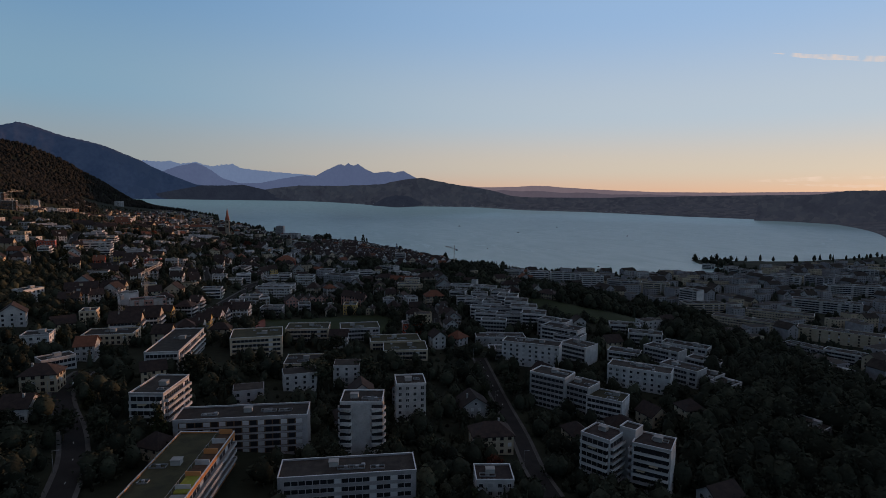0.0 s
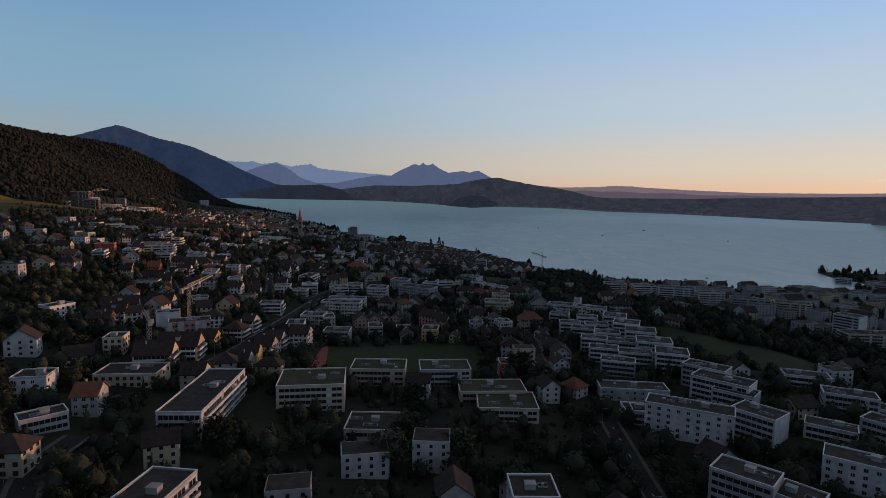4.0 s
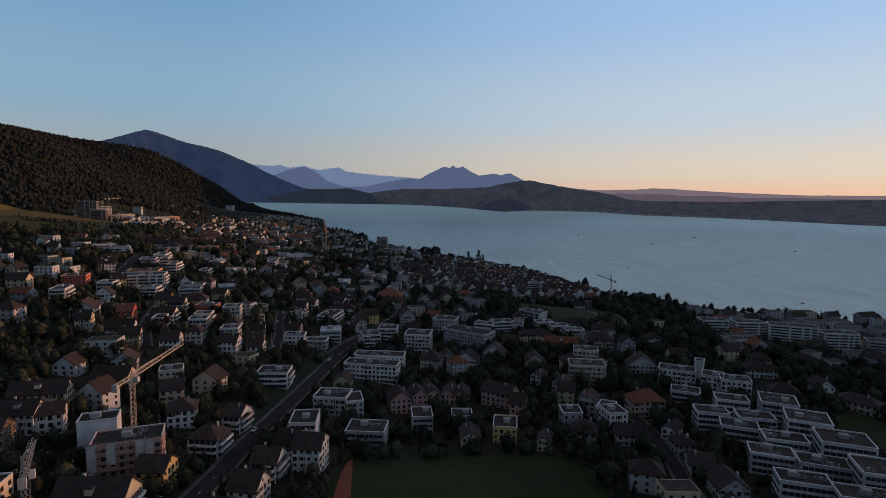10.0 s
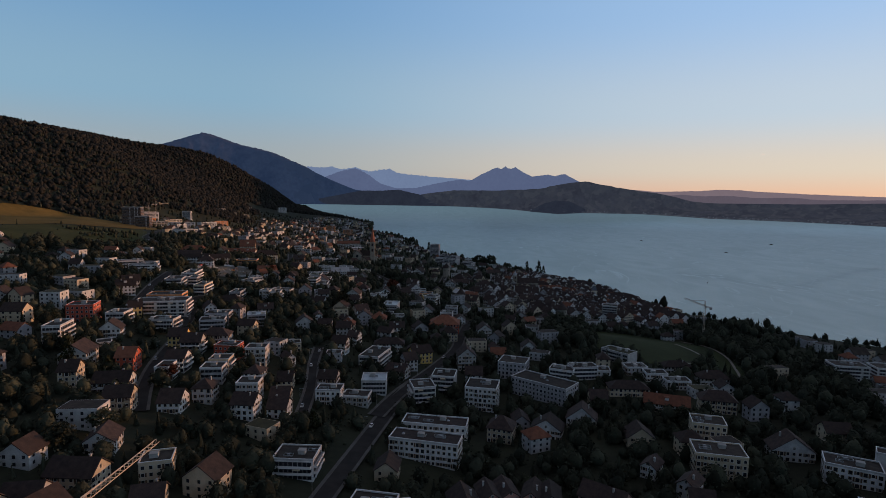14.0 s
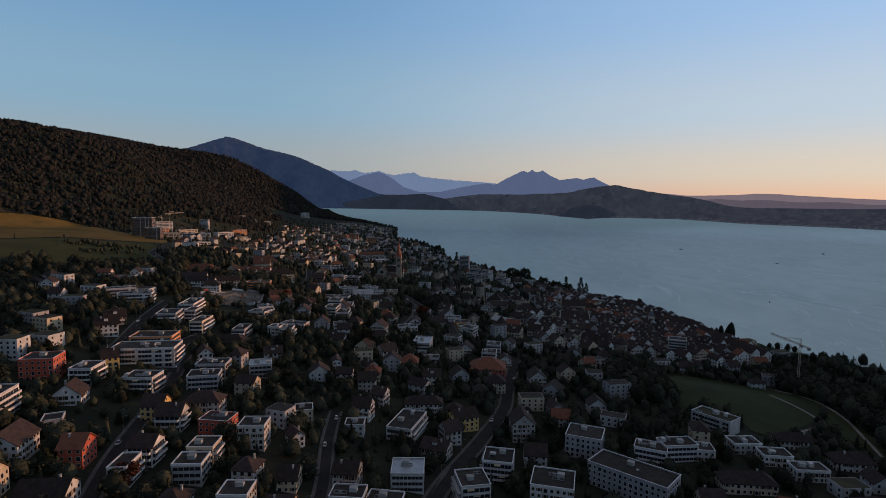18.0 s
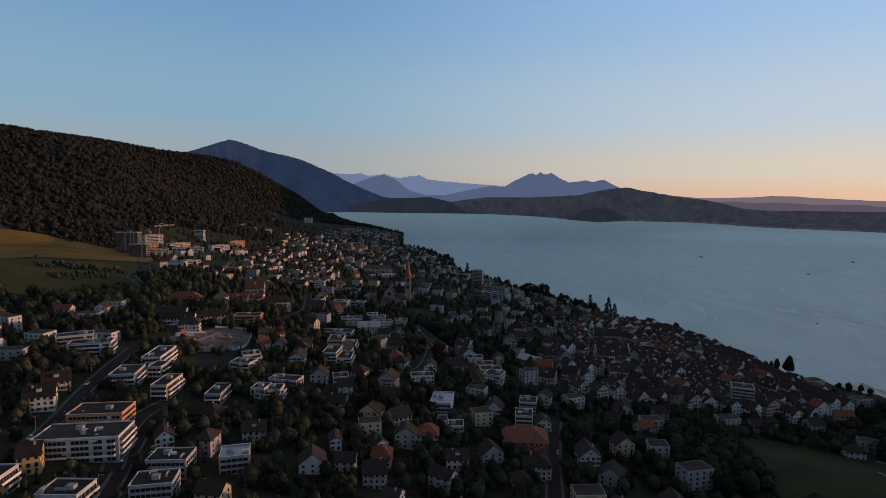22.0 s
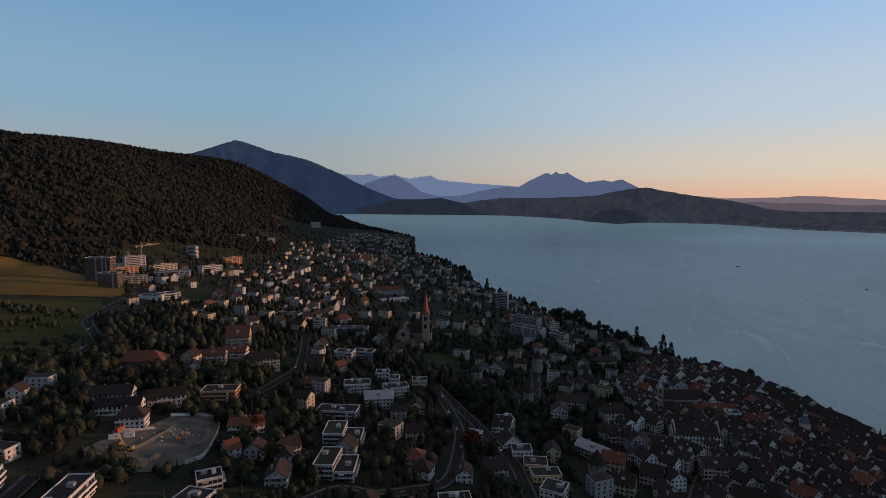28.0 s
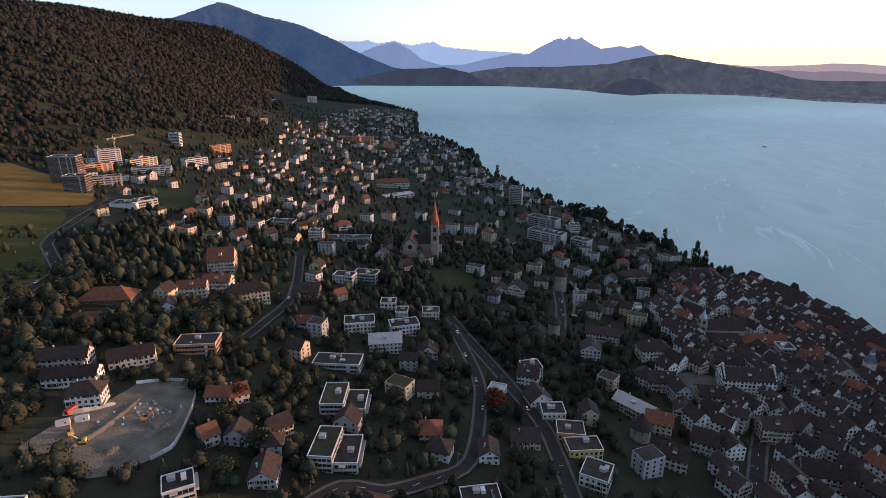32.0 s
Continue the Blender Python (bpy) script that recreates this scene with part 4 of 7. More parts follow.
def road(pts, width):
    width *= 0.82
    line = smooth_line(pts)
    ROAD_LINES.append((line, width))
    r = ribbon("road", line, -width / 2, width / 2, 0.45, ASPHALT)
    tagged(r, "grey asphalt street between the gardens", "road", kind="structure")
    if r.data.polygons[0].normal.z < 0:
        r.data.flip_normals()
    for s in (-1, 1):
        k = ribbon("pavement", line, s * width / 2, s * (width / 2 + 1.6), 0.57, PAVING)
        tagged(k, "pale paved footway with a kerb along the street", "pavement", kind="structure")
    if width >= 6.5:
        dash, t = [], np.gradient(line, axis=0)
        for i in range(0, len(line) - 1, 2):
            a, b = line[i], line[i] + (line[i + 1] - line[i]) * 0.6
            u = (b - a) / max(np.hypot(*(b - a)), 1e-6)
            z = max(gz(*a), gz(*b)) + 0.5
            nx, ny = -u[1] * 0.12, u[0] * 0.12
            dash.append(((a[0] - nx, a[1] - ny, z), (a[0] + nx, a[1] + ny, z), (b[0] + nx, b[1] + ny, z), (b[0] - nx, b[1] - ny, z)))
        m = mesh_object("road_marking", [p for q in dash for p in q], [(4 * i, 4 * i + 3, 4 * i + 2, 4 * i + 1) for i in range(len(dash))], LINE)
        tagged(m, "white dashed centre line painted on asphalt", "road marking", kind="structure")


LAWNS, BOUNDS = [], []


def patch(name, mat, pts, lift=0.5):
    """A stretch of ground of its own kind, laid over the slope."""
    p = np.array(pts, float)
    closed = smooth_line(np.vstack([p, p[:1]]), 8.0)[:-1]
    LAWNS.append(closed)
    BOUNDS.append((closed, closed[:, 0].min(), closed[:, 0].max(), closed[:, 1].min(), closed[:, 1].max()))
    mid = closed.mean(0)
    v, rings = [], 10
    for k in range(rings):
        q = mid + (closed - mid) * (1 - k / rings)
        v += [(a, b, c + lift) for (a, b), c in zip(q, ground_z(q[:, 0], q[:, 1]))]
    n = len(closed)
    v.append((mid[0], mid[1], gz(*mid) + lift))
    f = [(r * n + i, r * n + (i + 1) % n, (r + 1) * n + (i + 1) % n, (r + 1) * n + i) for r in range(rings - 1) for i in range(n)]
    f += [((rings - 1) * n + i, (rings - 1) * n + (i + 1) % n, rings * n) for i in range(n)]
    ob = mesh_object(name, v, f, mat, True)
    ob.data.update()
    words = {"meadow": "golden-green mown meadow on the slope", "lawn": "dark green mown lawn among the trees", "sports_field": "dark green grass sports field",
             "running_track": "red rubber running track beside the field", "earth_pit": "bare grey-brown earth of a dug building site", "paving": "grey paved town square"}
    return tagged(ob, words[name], name.replace("_", " "), kind="structure")


def inside(x, y, ring):
    a, b = ring, np.roll(ring, -1, 0)
    cross = ((a[:, 1] > y) != (b[:, 1] > y)) & (x < (b[:, 0] - a[:, 0]) * (y - a[:, 1]) / np.where(b[:, 1] == a[:, 1], 1e-9, b[:, 1] - a[:, 1]) + a[:, 0])
    return bool(cross.sum() % 2)


ROAD_DOTS, PLOTS = [], {"n": 0}


def free(x, y, r):
    """Whether a thing of radius r has room here, off the streets, lawns and buildings."""
    while PLOTS["n"] < len(TAKEN):
        a, b, q = TAKEN[PLOTS["n"]]
        PLOTS["n"] += 1
        for i in range(int((a - q - 12) // 30), int((a + q + 12) // 30) + 1):
            for j in range(int((b - q - 12) // 30), int((b + q + 12) // 30) + 1):
                PLOTS.setdefault((i, j), []).append((a, b, q))
    for a, b, q in PLOTS.get((int(x // 30), int(y // 30)), ()):
        if (a - x) ** 2 + (b - y) ** 2 < (q * 0.85 + r) ** 2:
            return False
    if len(ROAD_DOTS) != len(ROAD_LINES):
        ROAD_DOTS[:] = [np.concatenate([line for line, width in ROAD_LINES]), np.concatenate([np.full(len(line), width / 2 + 1.5) for line, width in ROAD_LINES])] + [0] * (len(ROAD_LINES) - 2)
    dots, half = ROAD_DOTS[:2]
    if np.any((dots[:, 0] - x) ** 2 + (dots[:, 1] - y) ** 2 < (half + r) ** 2):
        return False
    return not any(x0 < x < x1 and y0 < y < y1 and inside(x, y, ring) for ring, x0, x1, y0, y1 in BOUNDS)

# ---- streets, lawns, squares ----
road([(-68, 190), (-72, 219), (-80, 244), (-90, 267), (-97, 290), (-95, 315)], 9)
road([(-76, 403), (-68, 422), (-63, 458), (-59, 489), (-48, 548), (-27, 655), (-14, 711)], 9)
road([(-34, 643), (-21, 691), (1, 750), (18, 798), (26, 848), (39, 919)], 9)
road([(-146, 601), (-158, 630), (-167, 659), (-174, 690), (-184, 737), (-202, 798)], 7)
road([(-73, 629), (-76, 665), (-83, 708), (-87, 746)], 6)
road([(-84, 972), (-67, 990), (-61, 1042), (-63, 1083), (-83, 1154)], 7)
road([(-15, 972), (-22, 1028), (-35, 1061), (-51, 1096), (-71, 1138), (-85, 1170)], 8)
road([(-146, 930), (-127, 956), (-106, 958), (-80, 975)], 8)
road([(-387, 1077), (-391, 1114), (-395, 1145), (-426, 1179), (-444, 1203), (-461, 1264), (-483, 1360)], 9)
road([(86, 995), (111, 1042), (130, 1072)], 9)
road([(-223, 1084), (-219, 1116), (-215, 1169), (-236, 1260)], 7)
road([(22, 1286), (17, 1226), (10, 1182)], 8)
road([(-196, 765), (-210, 800), (-213, 825), (-207, 846)], 9)
road([(-244, 771), (-248, 799), (-261, 852), (-269, 888), (-275, 918)], 8)
road([(96, 178), (99, 200), (107, 233), (115, 276), (127, 342)], 8)
road([(121, 408), (127, 447), (135, 480), (139, 511), (137, 531)], 7)
patch("meadow", MEADOW, [(-860, 1360), (-830, 1440), (-797, 1480), (-765, 1500), (-719, 1498), (-648, 1462), (-583, 1432), (-522, 1388), (-491, 1334), (-495, 1312), (-556, 1278), (-603, 1249), (-640, 1187), (-700, 1150)])
patch("meadow", LOW_MEADOW, [(-650, 1140), (-600, 1225), (-541, 1258), (-491, 1289), (-435, 1187), (-397, 1131), (-387, 1085), (-416, 1064), (-436, 1052), (-518, 1042), (-560, 1040)])
patch("running_track", TRACK, [(-16, 465), (-12, 481), (-11, 405), (-18, 406)], 0.75)
patch("lawn", LAWN, [(180, 929), (221, 922), (253, 895), (262, 860), (246, 817), (179, 770), (177, 808), (146, 815)])
patch("lawn", LAWN, [(254, 889), (272, 862), (266, 803), (239, 733), (235, 714), (243, 754), (236, 787), (254, 830)])
patch("sports_field", LAWN, [(-15, 482), (85, 476), (71, 406), (-16, 406)])
patch("lawn", LAWN, [(236, 518), (262, 500), (287, 462), (325, 450), (335, 430), (300, 405), (262, 383), (248, 398), (236, 420), (228, 454), (226, 480)])
patch("lawn", LAWN, [(-113, 1282), (-69, 1300), (-64, 1253), (-95, 1235)])
patch("lawn", LAWN, [(-481, 1445), (-447, 1461), (-388, 1366), (-415, 1343)])
patch("lawn", LAWN, [(-439, 1142), (-426, 1161), (-386, 1125), (-378, 1096), (-390, 1082)])
patch("earth_pit", EARTH, [(-253, 1008), (-239, 1016), (-227, 1017), (-219, 1006), (-213, 984), (-210, 966), (-212, 959), (-220, 947), (-235, 936), (-255, 949), (-263, 944), (-272, 946), (-271, 956), (-267, 972), (-258, 988)])
patch("paving", PAVING, [(81, 1120), (100, 1126), (121, 1119), (113, 1101), (91, 1087), (77, 1099)])

# ---- buildings, quarter by quarter: place, turn, width, depth, storeys, kind ----

building(21, 184, -8, 45.4, 12.8, 5, "Fgfsl")
corner_tower = building(32, 225, -14, 17.0, 13.8, 8, "Fwfnl")
building(59, 254, -8, 13.9, 13.7, 7, "Fwfil")
building(-15, 233, -8, 51.1, 13.7, 5, "Fgfml")
diagonal_block = building(-34, 189, -13, 19.9, 59.2, 4, "Fonbr")
building(-49, 251, -16, 13.7, 23.3, 6, "Fwfbr")
building(14, 329, -10, 22.9, 18.9, 2, "Fcfsl")
building(76, 373, -6, 34.1, 18.6, 2, "Fcnsl")
building(-129, 354, 4, 13.6, 11.6, 3, "Fwfir")
building(-105, 290, -1, 14.7, 10.7, 3, "Hctir")
building(-102, 258, -6, 10.5, 11.7, 2, "Gwtir")
building(-110, 321, 35, 15.3, 9.6, 2, "Fwfsr")

building(123, 188, -60, 12.5, 12.9, 7, "Fwtbr")
right_tower = building(139, 177, -47, 14.2, 12.9, 7, "Fwtbl")
building(134, 185, -59, 6.5, 7, 8, "Fwfnl")
building(142, 267, -53, 20.3, 13.7, 6, "Fwfsl")
building(154, 256, -58, 13.6, 13.7, 5, "Fwfsl")
building(162, 244, -50, 18.5, 13.8, 4, "Fwnsl")
building(157, 324, -37, 37.0, 13.2, 5, "Fwfil")
building(201, 271, -46, 34.8, 13.5, 4, "Fwfil")
building(230, 270, -66, 22.9, 12.6, 3, "Fwfsl")
building(243, 262, -70, 11.3, 11.7, 2, "Fwfsl")
building(243, 250, -72, 12.2, 11.8, 2, "Fwfsl")
building(240, 299, -65, 23.4, 12.3, 3, "Fwfsl")
building(259, 284, -62, 20.4, 11.5, 2, "Fwfsl")
building(249, 332, -36, 22.9, 12.2, 3, "Fwfsl")
building(270, 315, -56, 30.4, 11.3, 2, "Fwfsl")
building(257, 368, -29, 22.9, 12, 2, "Fwfsl")
building(216, 308, -45, 19.9, 11.3, 2, "Fwfsl")
building(94, 262, -5, 14.9, 13.7, 2, "gwtil")
building(88, 221, -8, 17.5, 11.8, 3, "Hctil")
building(74, 183, -15, 13.7, 11.9, 3, "Fwtil")
building(201, 376, -53, 22.8, 13, 4, "Fwfsl")
building(197, 346, -52, 19.6, 13.1, 3, "Fwfsl")
building(502, 560, -14, 47.3, 20, 4, "Fcfsl")
building(507, 586, -68, 23.6, 18, 8, "Fwfsl")
building(657, 523, -50, 73.0, 20, 5, "Fwfsl")
building(529, 405, -54, 70.5, 18, 4, "Fcfil")
building(817, 610, -29, 73.4, 19.9, 5, "Fwfsl")
building(493, 482, -55, 69.2, 18, 3, "Fcfil")
building(562, 504, -50, 68.5, 18, 3, "Fcfil")
building(461, 383, -75, 34.4, 14, 2, "Fgfsl")
building(467, 350, -64, 31.3, 14, 3, "Fwfsl")
building(402, 305, -80, 19.2, 14, 3, "Fwfsl")
building(345, 779, -11, 26.2, 17.2, 5, "Fwfsl")
building(390, 787, -11, 30.2, 17.3, 5, "Fwfsl")
building(426, 767, -27, 45.1, 17.5, 6, "Fwfsl")
building(458, 745, -11, 33.6, 17.7, 6, "Fwfsl")
building(501, 724, -31, 45.5, 17.9, 5, "Fgfsl")
building(537, 696, -34, 39.1, 17.9, 5, "Fcfsl")
building(863, 951, -47, 23.8, 15.9, 4, "Fwfsl")
building(835, 829, -71, 54.9, 17.9, 4, "Fwfsl")
building(816, 733, -56, 57.9, 17.9, 4, "Fwfsl")
building(853, 694, -59, 40.6, 17.9, 5, "Fgfsl")
building(1024, 749, -37, 42.9, 17.9, 5, "Fwfsl")
building(241, 195, -71, 15.2, 12, 2, "Fgfsl")

building(-101, 339, 1, 9.3, 11.5, 3, "GwTir")
building(-57, 341, -7, 17.0, 52.4, 4, "Fwfbr")
building(-14, 363, -1, 30.5, 24.5, 4, "Fcnsl")
building(19, 395, -9, 29.0, 18.7, 3, "Fcnsl")
building(55, 396, -4, 27.5, 18.6, 3, "Fgnsl")
building(96, 406, -7, 13.9, 11.1, 3, "Frfil")
building(79, 354, -10, 28.6, 22.4, 2, "Fcnsl")
building(154, 371, -15, 35.7, 13, 2, "Fwfil")
building(141, 344, -12, 11.2, 11.2, 2, "Fwfsl")
building(144, 342, -18, 10.4, 11.2, 2, "Fwfsl")
building(154, 338, -23, 11.0, 11.2, 2, "Fwfsl")
building(197, 356, -53, 28.4, 14.9, 4, "Fwfsl")
building(187, 317, -62, 19.6, 15.1, 4, "Fwfsl")
building(-99, 378, -3, 28.0, 17.3, 2, "Fcfir")
building(-176, 472, 57, 15.4, 11.5, 3, "Fwfir")

building(-146, 460, 4, 12.6, 11.6, 3, "Gbtir")
building(-145, 478, 2, 13.7, 10.6, 3, "Gwtir")
building(-136, 480, 19, 11.6, 10.6, 3, "Gwtir")
building(-150, 500, 11, 21.8, 11.5, 3, "Gctir")
building(-94, 455, 15, 23.5, 13.7, 5, "Fpfir")
building(-110, 467, 15, 13.6, 9.7, 5, "Fwfnr")
building(-81, 446, -7, 10.7, 10.8, 3, "Gytir")
building(-90, 422, -3, 21.6, 14.5, 3, "Gctbr")
building(-96, 401, 1, 18.1, 14.5, 3, "Gctbr")
building(-123, 422, 4, 9.7, 12.6, 3, "Fcfir")
building(-51, 416, -6, 9.2, 10.6, 3, "Gytir")
building(-46, 436, -15, 10.4, 11.7, 3, "Gwtir")
building(-44, 461, -13, 10.3, 11.9, 3, "Gwtbr")
building(-39, 480, -11, 8.3, 12, 3, "Gctir")
building(-55, 407, -11, 10.4, 11.5, 2, "Gwtir")
building(-91, 503, 13, 12.1, 11.8, 3, "Hwtir")
building(-72, 479, -12, 13.0, 11.9, 3, "Hwtbr")
building(-67, 505, -14, 8.3, 12, 3, "Gwtbr")
building(-103, 524, 14, 10.3, 10.8, 3, "Gctir")
building(-112, 549, 15, 11.8, 10.8, 3, "Fcfir")
building(-136, 537, -4, 17.9, 11.6, 2, "Gctir")
building(-142, 564, 12, 11.8, 12.6, 2, "gwtir")
building(-62, 572, -4, 18.1, 14, 3, "Fwfbr")

building(11, 551, 9, 11.7, 13.2, 3, "gptil")
building(22, 558, 9, 8.5, 13.2, 3, "gptil")
building(30, 561, 10, 7.7, 13.2, 3, "gptil")
building(41, 558, -18, 8.3, 13.1, 3, "gptil")
building(48, 556, -8, 8.6, 13, 3, "gptil")
building(-25, 536, -12, 17.6, 14.2, 4, "Fwfil")
building(-14, 533, 9, 9.0, 14.2, 4, "Fwfil")
building(-35, 500, -1, 12.2, 16.1, 4, "Fwfbl")
building(-6, 502, -10, 18.5, 14.1, 3, "Fgfsl")
building(-29, 472, -12, 11.9, 13, 4, "Gwtil")
building(22, 524, 0, 10.6, 14.2, 3, "Fgfsl")
building(44, 529, -5, 10.9, 10, 2, "Fwfil")
building(44, 501, -5, 9.3, 11.8, 2, "gctil")
building(62, 503, -14, 11.6, 14.6, 3, "Fyfil")
building(70, 552, -39, 18.4, 11.7, 3, "Gptil")
building(76, 532, -24, 8.0, 11.6, 3, "Gptil")
building(-5, 602, -15, 35.2, 12.2, 4, "Fwtil")
building(-0, 624, -11, 34.6, 12.2, 4, "Fwtil")
building(64, 637, -22, 17.0, 12, 2, "gwtil")
building(87, 650, -17, 17.2, 11.8, 2, "gwtil")
building(37, 632, -19, 13.8, 12.2, 3, "Hctil")
building(148, 622, -17, 17.0, 13.1, 4, "Fcfil")
building(135, 586, -14, 22.8, 15, 4, "Fcfil")
building(110, 561, -44, 7.5, 11.2, 3, "gwtil")
building(102, 583, -40, 7.0, 10.4, 2, "gwtil")
building(99, 513, -7, 10.2, 11.3, 3, "Fgfil")
building(116, 532, -32, 9.8, 12.2, 3, "gwtil")
building(101, 498, -27, 12.0, 11.3, 2, "Hwtil")
building(78, 489, -26, 5.7, 9.5, 2, "gctil")
building(121, 519, -34, 8.4, 13.1, 3, "Fwfil")

building(176, 537, -30, 15.6, 11.2, 3, "Fwfsl")
building(193, 520, -23, 16.5, 11.3, 3, "Fwfsl")
building(173, 507, -17, 15.8, 11.2, 3, "Fwfsl")
building(190, 496, -19, 17.2, 11.3, 3, "Fwfsl")
building(176, 488, -28, 16.9, 11.3, 3, "Fwfsl")
building(187, 471, -24, 17.9, 11.3, 3, "Fwfsl")
building(172, 460, -27, 17.5, 11.3, 3, "Fwfsl")
building(186, 447, -27, 19.0, 11.3, 3, "Fgfsl")
building(168, 436, -24, 18.8, 11.2, 3, "Fwfsl")
building(182, 421, -24, 20.6, 11.2, 3, "Fwfsl")
building(164, 408, -26, 20.0, 11.2, 3, "Fwfsl")
building(210, 506, -30, 17.4, 16.9, 4, "Fwfsl")
building(208, 483, -31, 18.8, 16.9, 4, "Fwfsl")
building(206, 459, -27, 20.7, 16.9, 4, "Fwfsl")
building(201, 432, -25, 22.1, 16.9, 4, "Fwfsl")
building(198, 406, -28, 19.1, 16.9, 4, "Fwfsl")
building(148, 530, 1, 18.0, 12.2, 3, "HcTil")
building(119, 506, 5, 10.0, 12.2, 4, "Fwfil")
building(121, 494, -10, 11.5, 10.3, 2, "Gwtil")
building(147, 498, -49, 6.6, 11.2, 2, "gwtil")
building(143, 482, -1, 8.7, 10.3, 2, "Hwtil")
building(140, 462, -18, 10.3, 11.2, 2, "Gwtil")
building(141, 443, -12, 12.3, 13.1, 2, "gwtil")
building(132, 422, -5, 9.6, 13.1, 2, "gwtil")
building(235, 534, -27, 14.8, 11.2, 2, "Hctil")
building(180, 601, -14, 19.5, 11.2, 2, "gwtil")
building(192, 575, -30, 22.2, 13.1, 3, "Fwfil")
building(209, 578, -36, 5.6, 7.5, 4, "Fwfnl")
building(206, 558, -34, 12.4, 12.2, 3, "Fwfil")
building(214, 548, -25, 16.7, 12.2, 3, "Fwfil")
building(250, 576, -17, 19.3, 11.1, 2, "Hwtil")
building(266, 542, -12, 10.0, 11.2, 2, "gwtil")
building(267, 516, -57, 20.3, 11.2, 2, "Hctil")

building(-252, 732, 13, 17.6, 15.4, 4, "Frfir")
building(-229, 736, 5, 12.4, 15.4, 3, "Fwfbr")
building(-196, 735, 1, 17.3, 13.4, 3, "Fwfbr")
building(-218, 706, 14, 13.6, 11.5, 2, "gwtir")
building(-229, 758, 28, 9.0, 10.6, 3, "Gytir")
building(-236, 680, 11, 10.3, 19.3, 4, "Fwfbr")
building(-204, 648, 10, 14.7, 16.3, 3, "gwtir")
building(-191, 621, 11, 8.6, 11.6, 3, "Gctir")
building(-205, 675, 27, 8.3, 9.6, 2, "Fwfir")
building(-178, 652, 6, 9.8, 11.5, 3, "GrTir")
building(-171, 702, 2, 10.9, 10.6, 3, "Gytir")
building(-170, 623, 8, 17.4, 12.5, 2, "Gwtir")
building(-155, 601, 11, 12.2, 11.6, 3, "Gctir")
building(-153, 644, 5, 7.6, 13.5, 3, "Fwfbr")
building(-154, 662, 1, 10.9, 11.5, 3, "Gwtbr")
building(-159, 695, 3, 12.5, 11.5, 3, "Gwtbr")
building(-168, 752, 13, 17.9, 13.5, 3, "Fgfsr")
building(-172, 774, 5, 18.8, 13.5, 3, "Fgfsr")
building(-152, 717, 3, 18.5, 11.5, 3, "Hwtir")
building(-136, 696, -5, 15.3, 11.5, 3, "Frfir")
building(-131, 669, 3, 11.8, 11.6, 3, "Fcfbr")
building(-130, 654, 5, 12.4, 11.6, 3, "Fwfsr")
building(-124, 627, 2, 10.3, 11.7, 3, "Hwtir")
building(-134, 611, 2, 11.0, 12.6, 2, "Gwtir")
building(-116, 691, 3, 12.9, 11.6, 4, "Fwfir")
building(-107, 658, -6, 9.9, 10.7, 3, "Hwtir")
building(-103, 635, 2, 11.9, 11.7, 4, "Fwfir")
building(-99, 617, -6, 11.9, 11.8, 3, "Gwtir")
building(-146, 787, 17, 14.1, 13.5, 3, "Fgzsr")
building(-87, 640, 2, 10.2, 11.8, 2, "Gctir")
building(-84, 625, -4, 10.1, 11.9, 2, "Gwtir")
building(-90, 662, 2, 8.7, 11.7, 2, "Gctir")

building(-44, 739, -15, 14.9, 27.9, 3, "Fwfbr")
building(-39, 685, 2, 15.7, 16.1, 3, "Fwzsl")
building(-62, 653, -3, 14.6, 10.9, 3, "Fwfir")
building(-47, 659, -7, 15.7, 11, 2, "Fwfir")
building(-66, 672, -5, 11.1, 11.8, 3, "Gwtir")
building(-36, 775, 3, 23.6, 11, 3, "Hwtil")
building(-64, 774, -16, 8.4, 10.9, 3, "Gwtir")
building(-71, 748, -10, 10.7, 10.8, 3, "Gwtir")
building(-33, 829, 3, 12.7, 12, 3, "Gwtil")
building(-76, 797, 3, 11.8, 11.8, 3, "Gwtir")
building(-26, 721, -20, 14.3, 12.1, 2, "Gwtil")
building(-19, 740, 28, 9.5, 11.1, 3, "Gwtil")
building(-11, 762, 27, 15.9, 12.1, 3, "Gytil")
building(-8, 680, 12, 14.1, 16.3, 4, "Fwfbl")
building(7, 708, -10, 15.5, 16.4, 4, "Fwfbl")
building(31, 683, -14, 20.1, 18.4, 5, "Fwfil")
building(60, 741, -21, 20.3, 18, 4, "Fmfil")
building(75, 701, -41, 41.5, 18.1, 4, "Fmfil")
building(25, 757, 3, 13.5, 15.2, 4, "gwtil")
building(48, 854, 3, 12.9, 15, 3, "gwtil")
building(14, 835, 3, 14.9, 13.1, 3, "Hctil")
building(52, 796, 18, 8.2, 9.9, 2, "gwtil")
building(-72, 726, 3, 10.6, 9.8, 2, "Fgfir")
building(-98, 699, 37, 6.7, 9.7, 2, "gwtir")
building(-102, 731, 16, 9.8, 10.6, 2, "Fcfir")

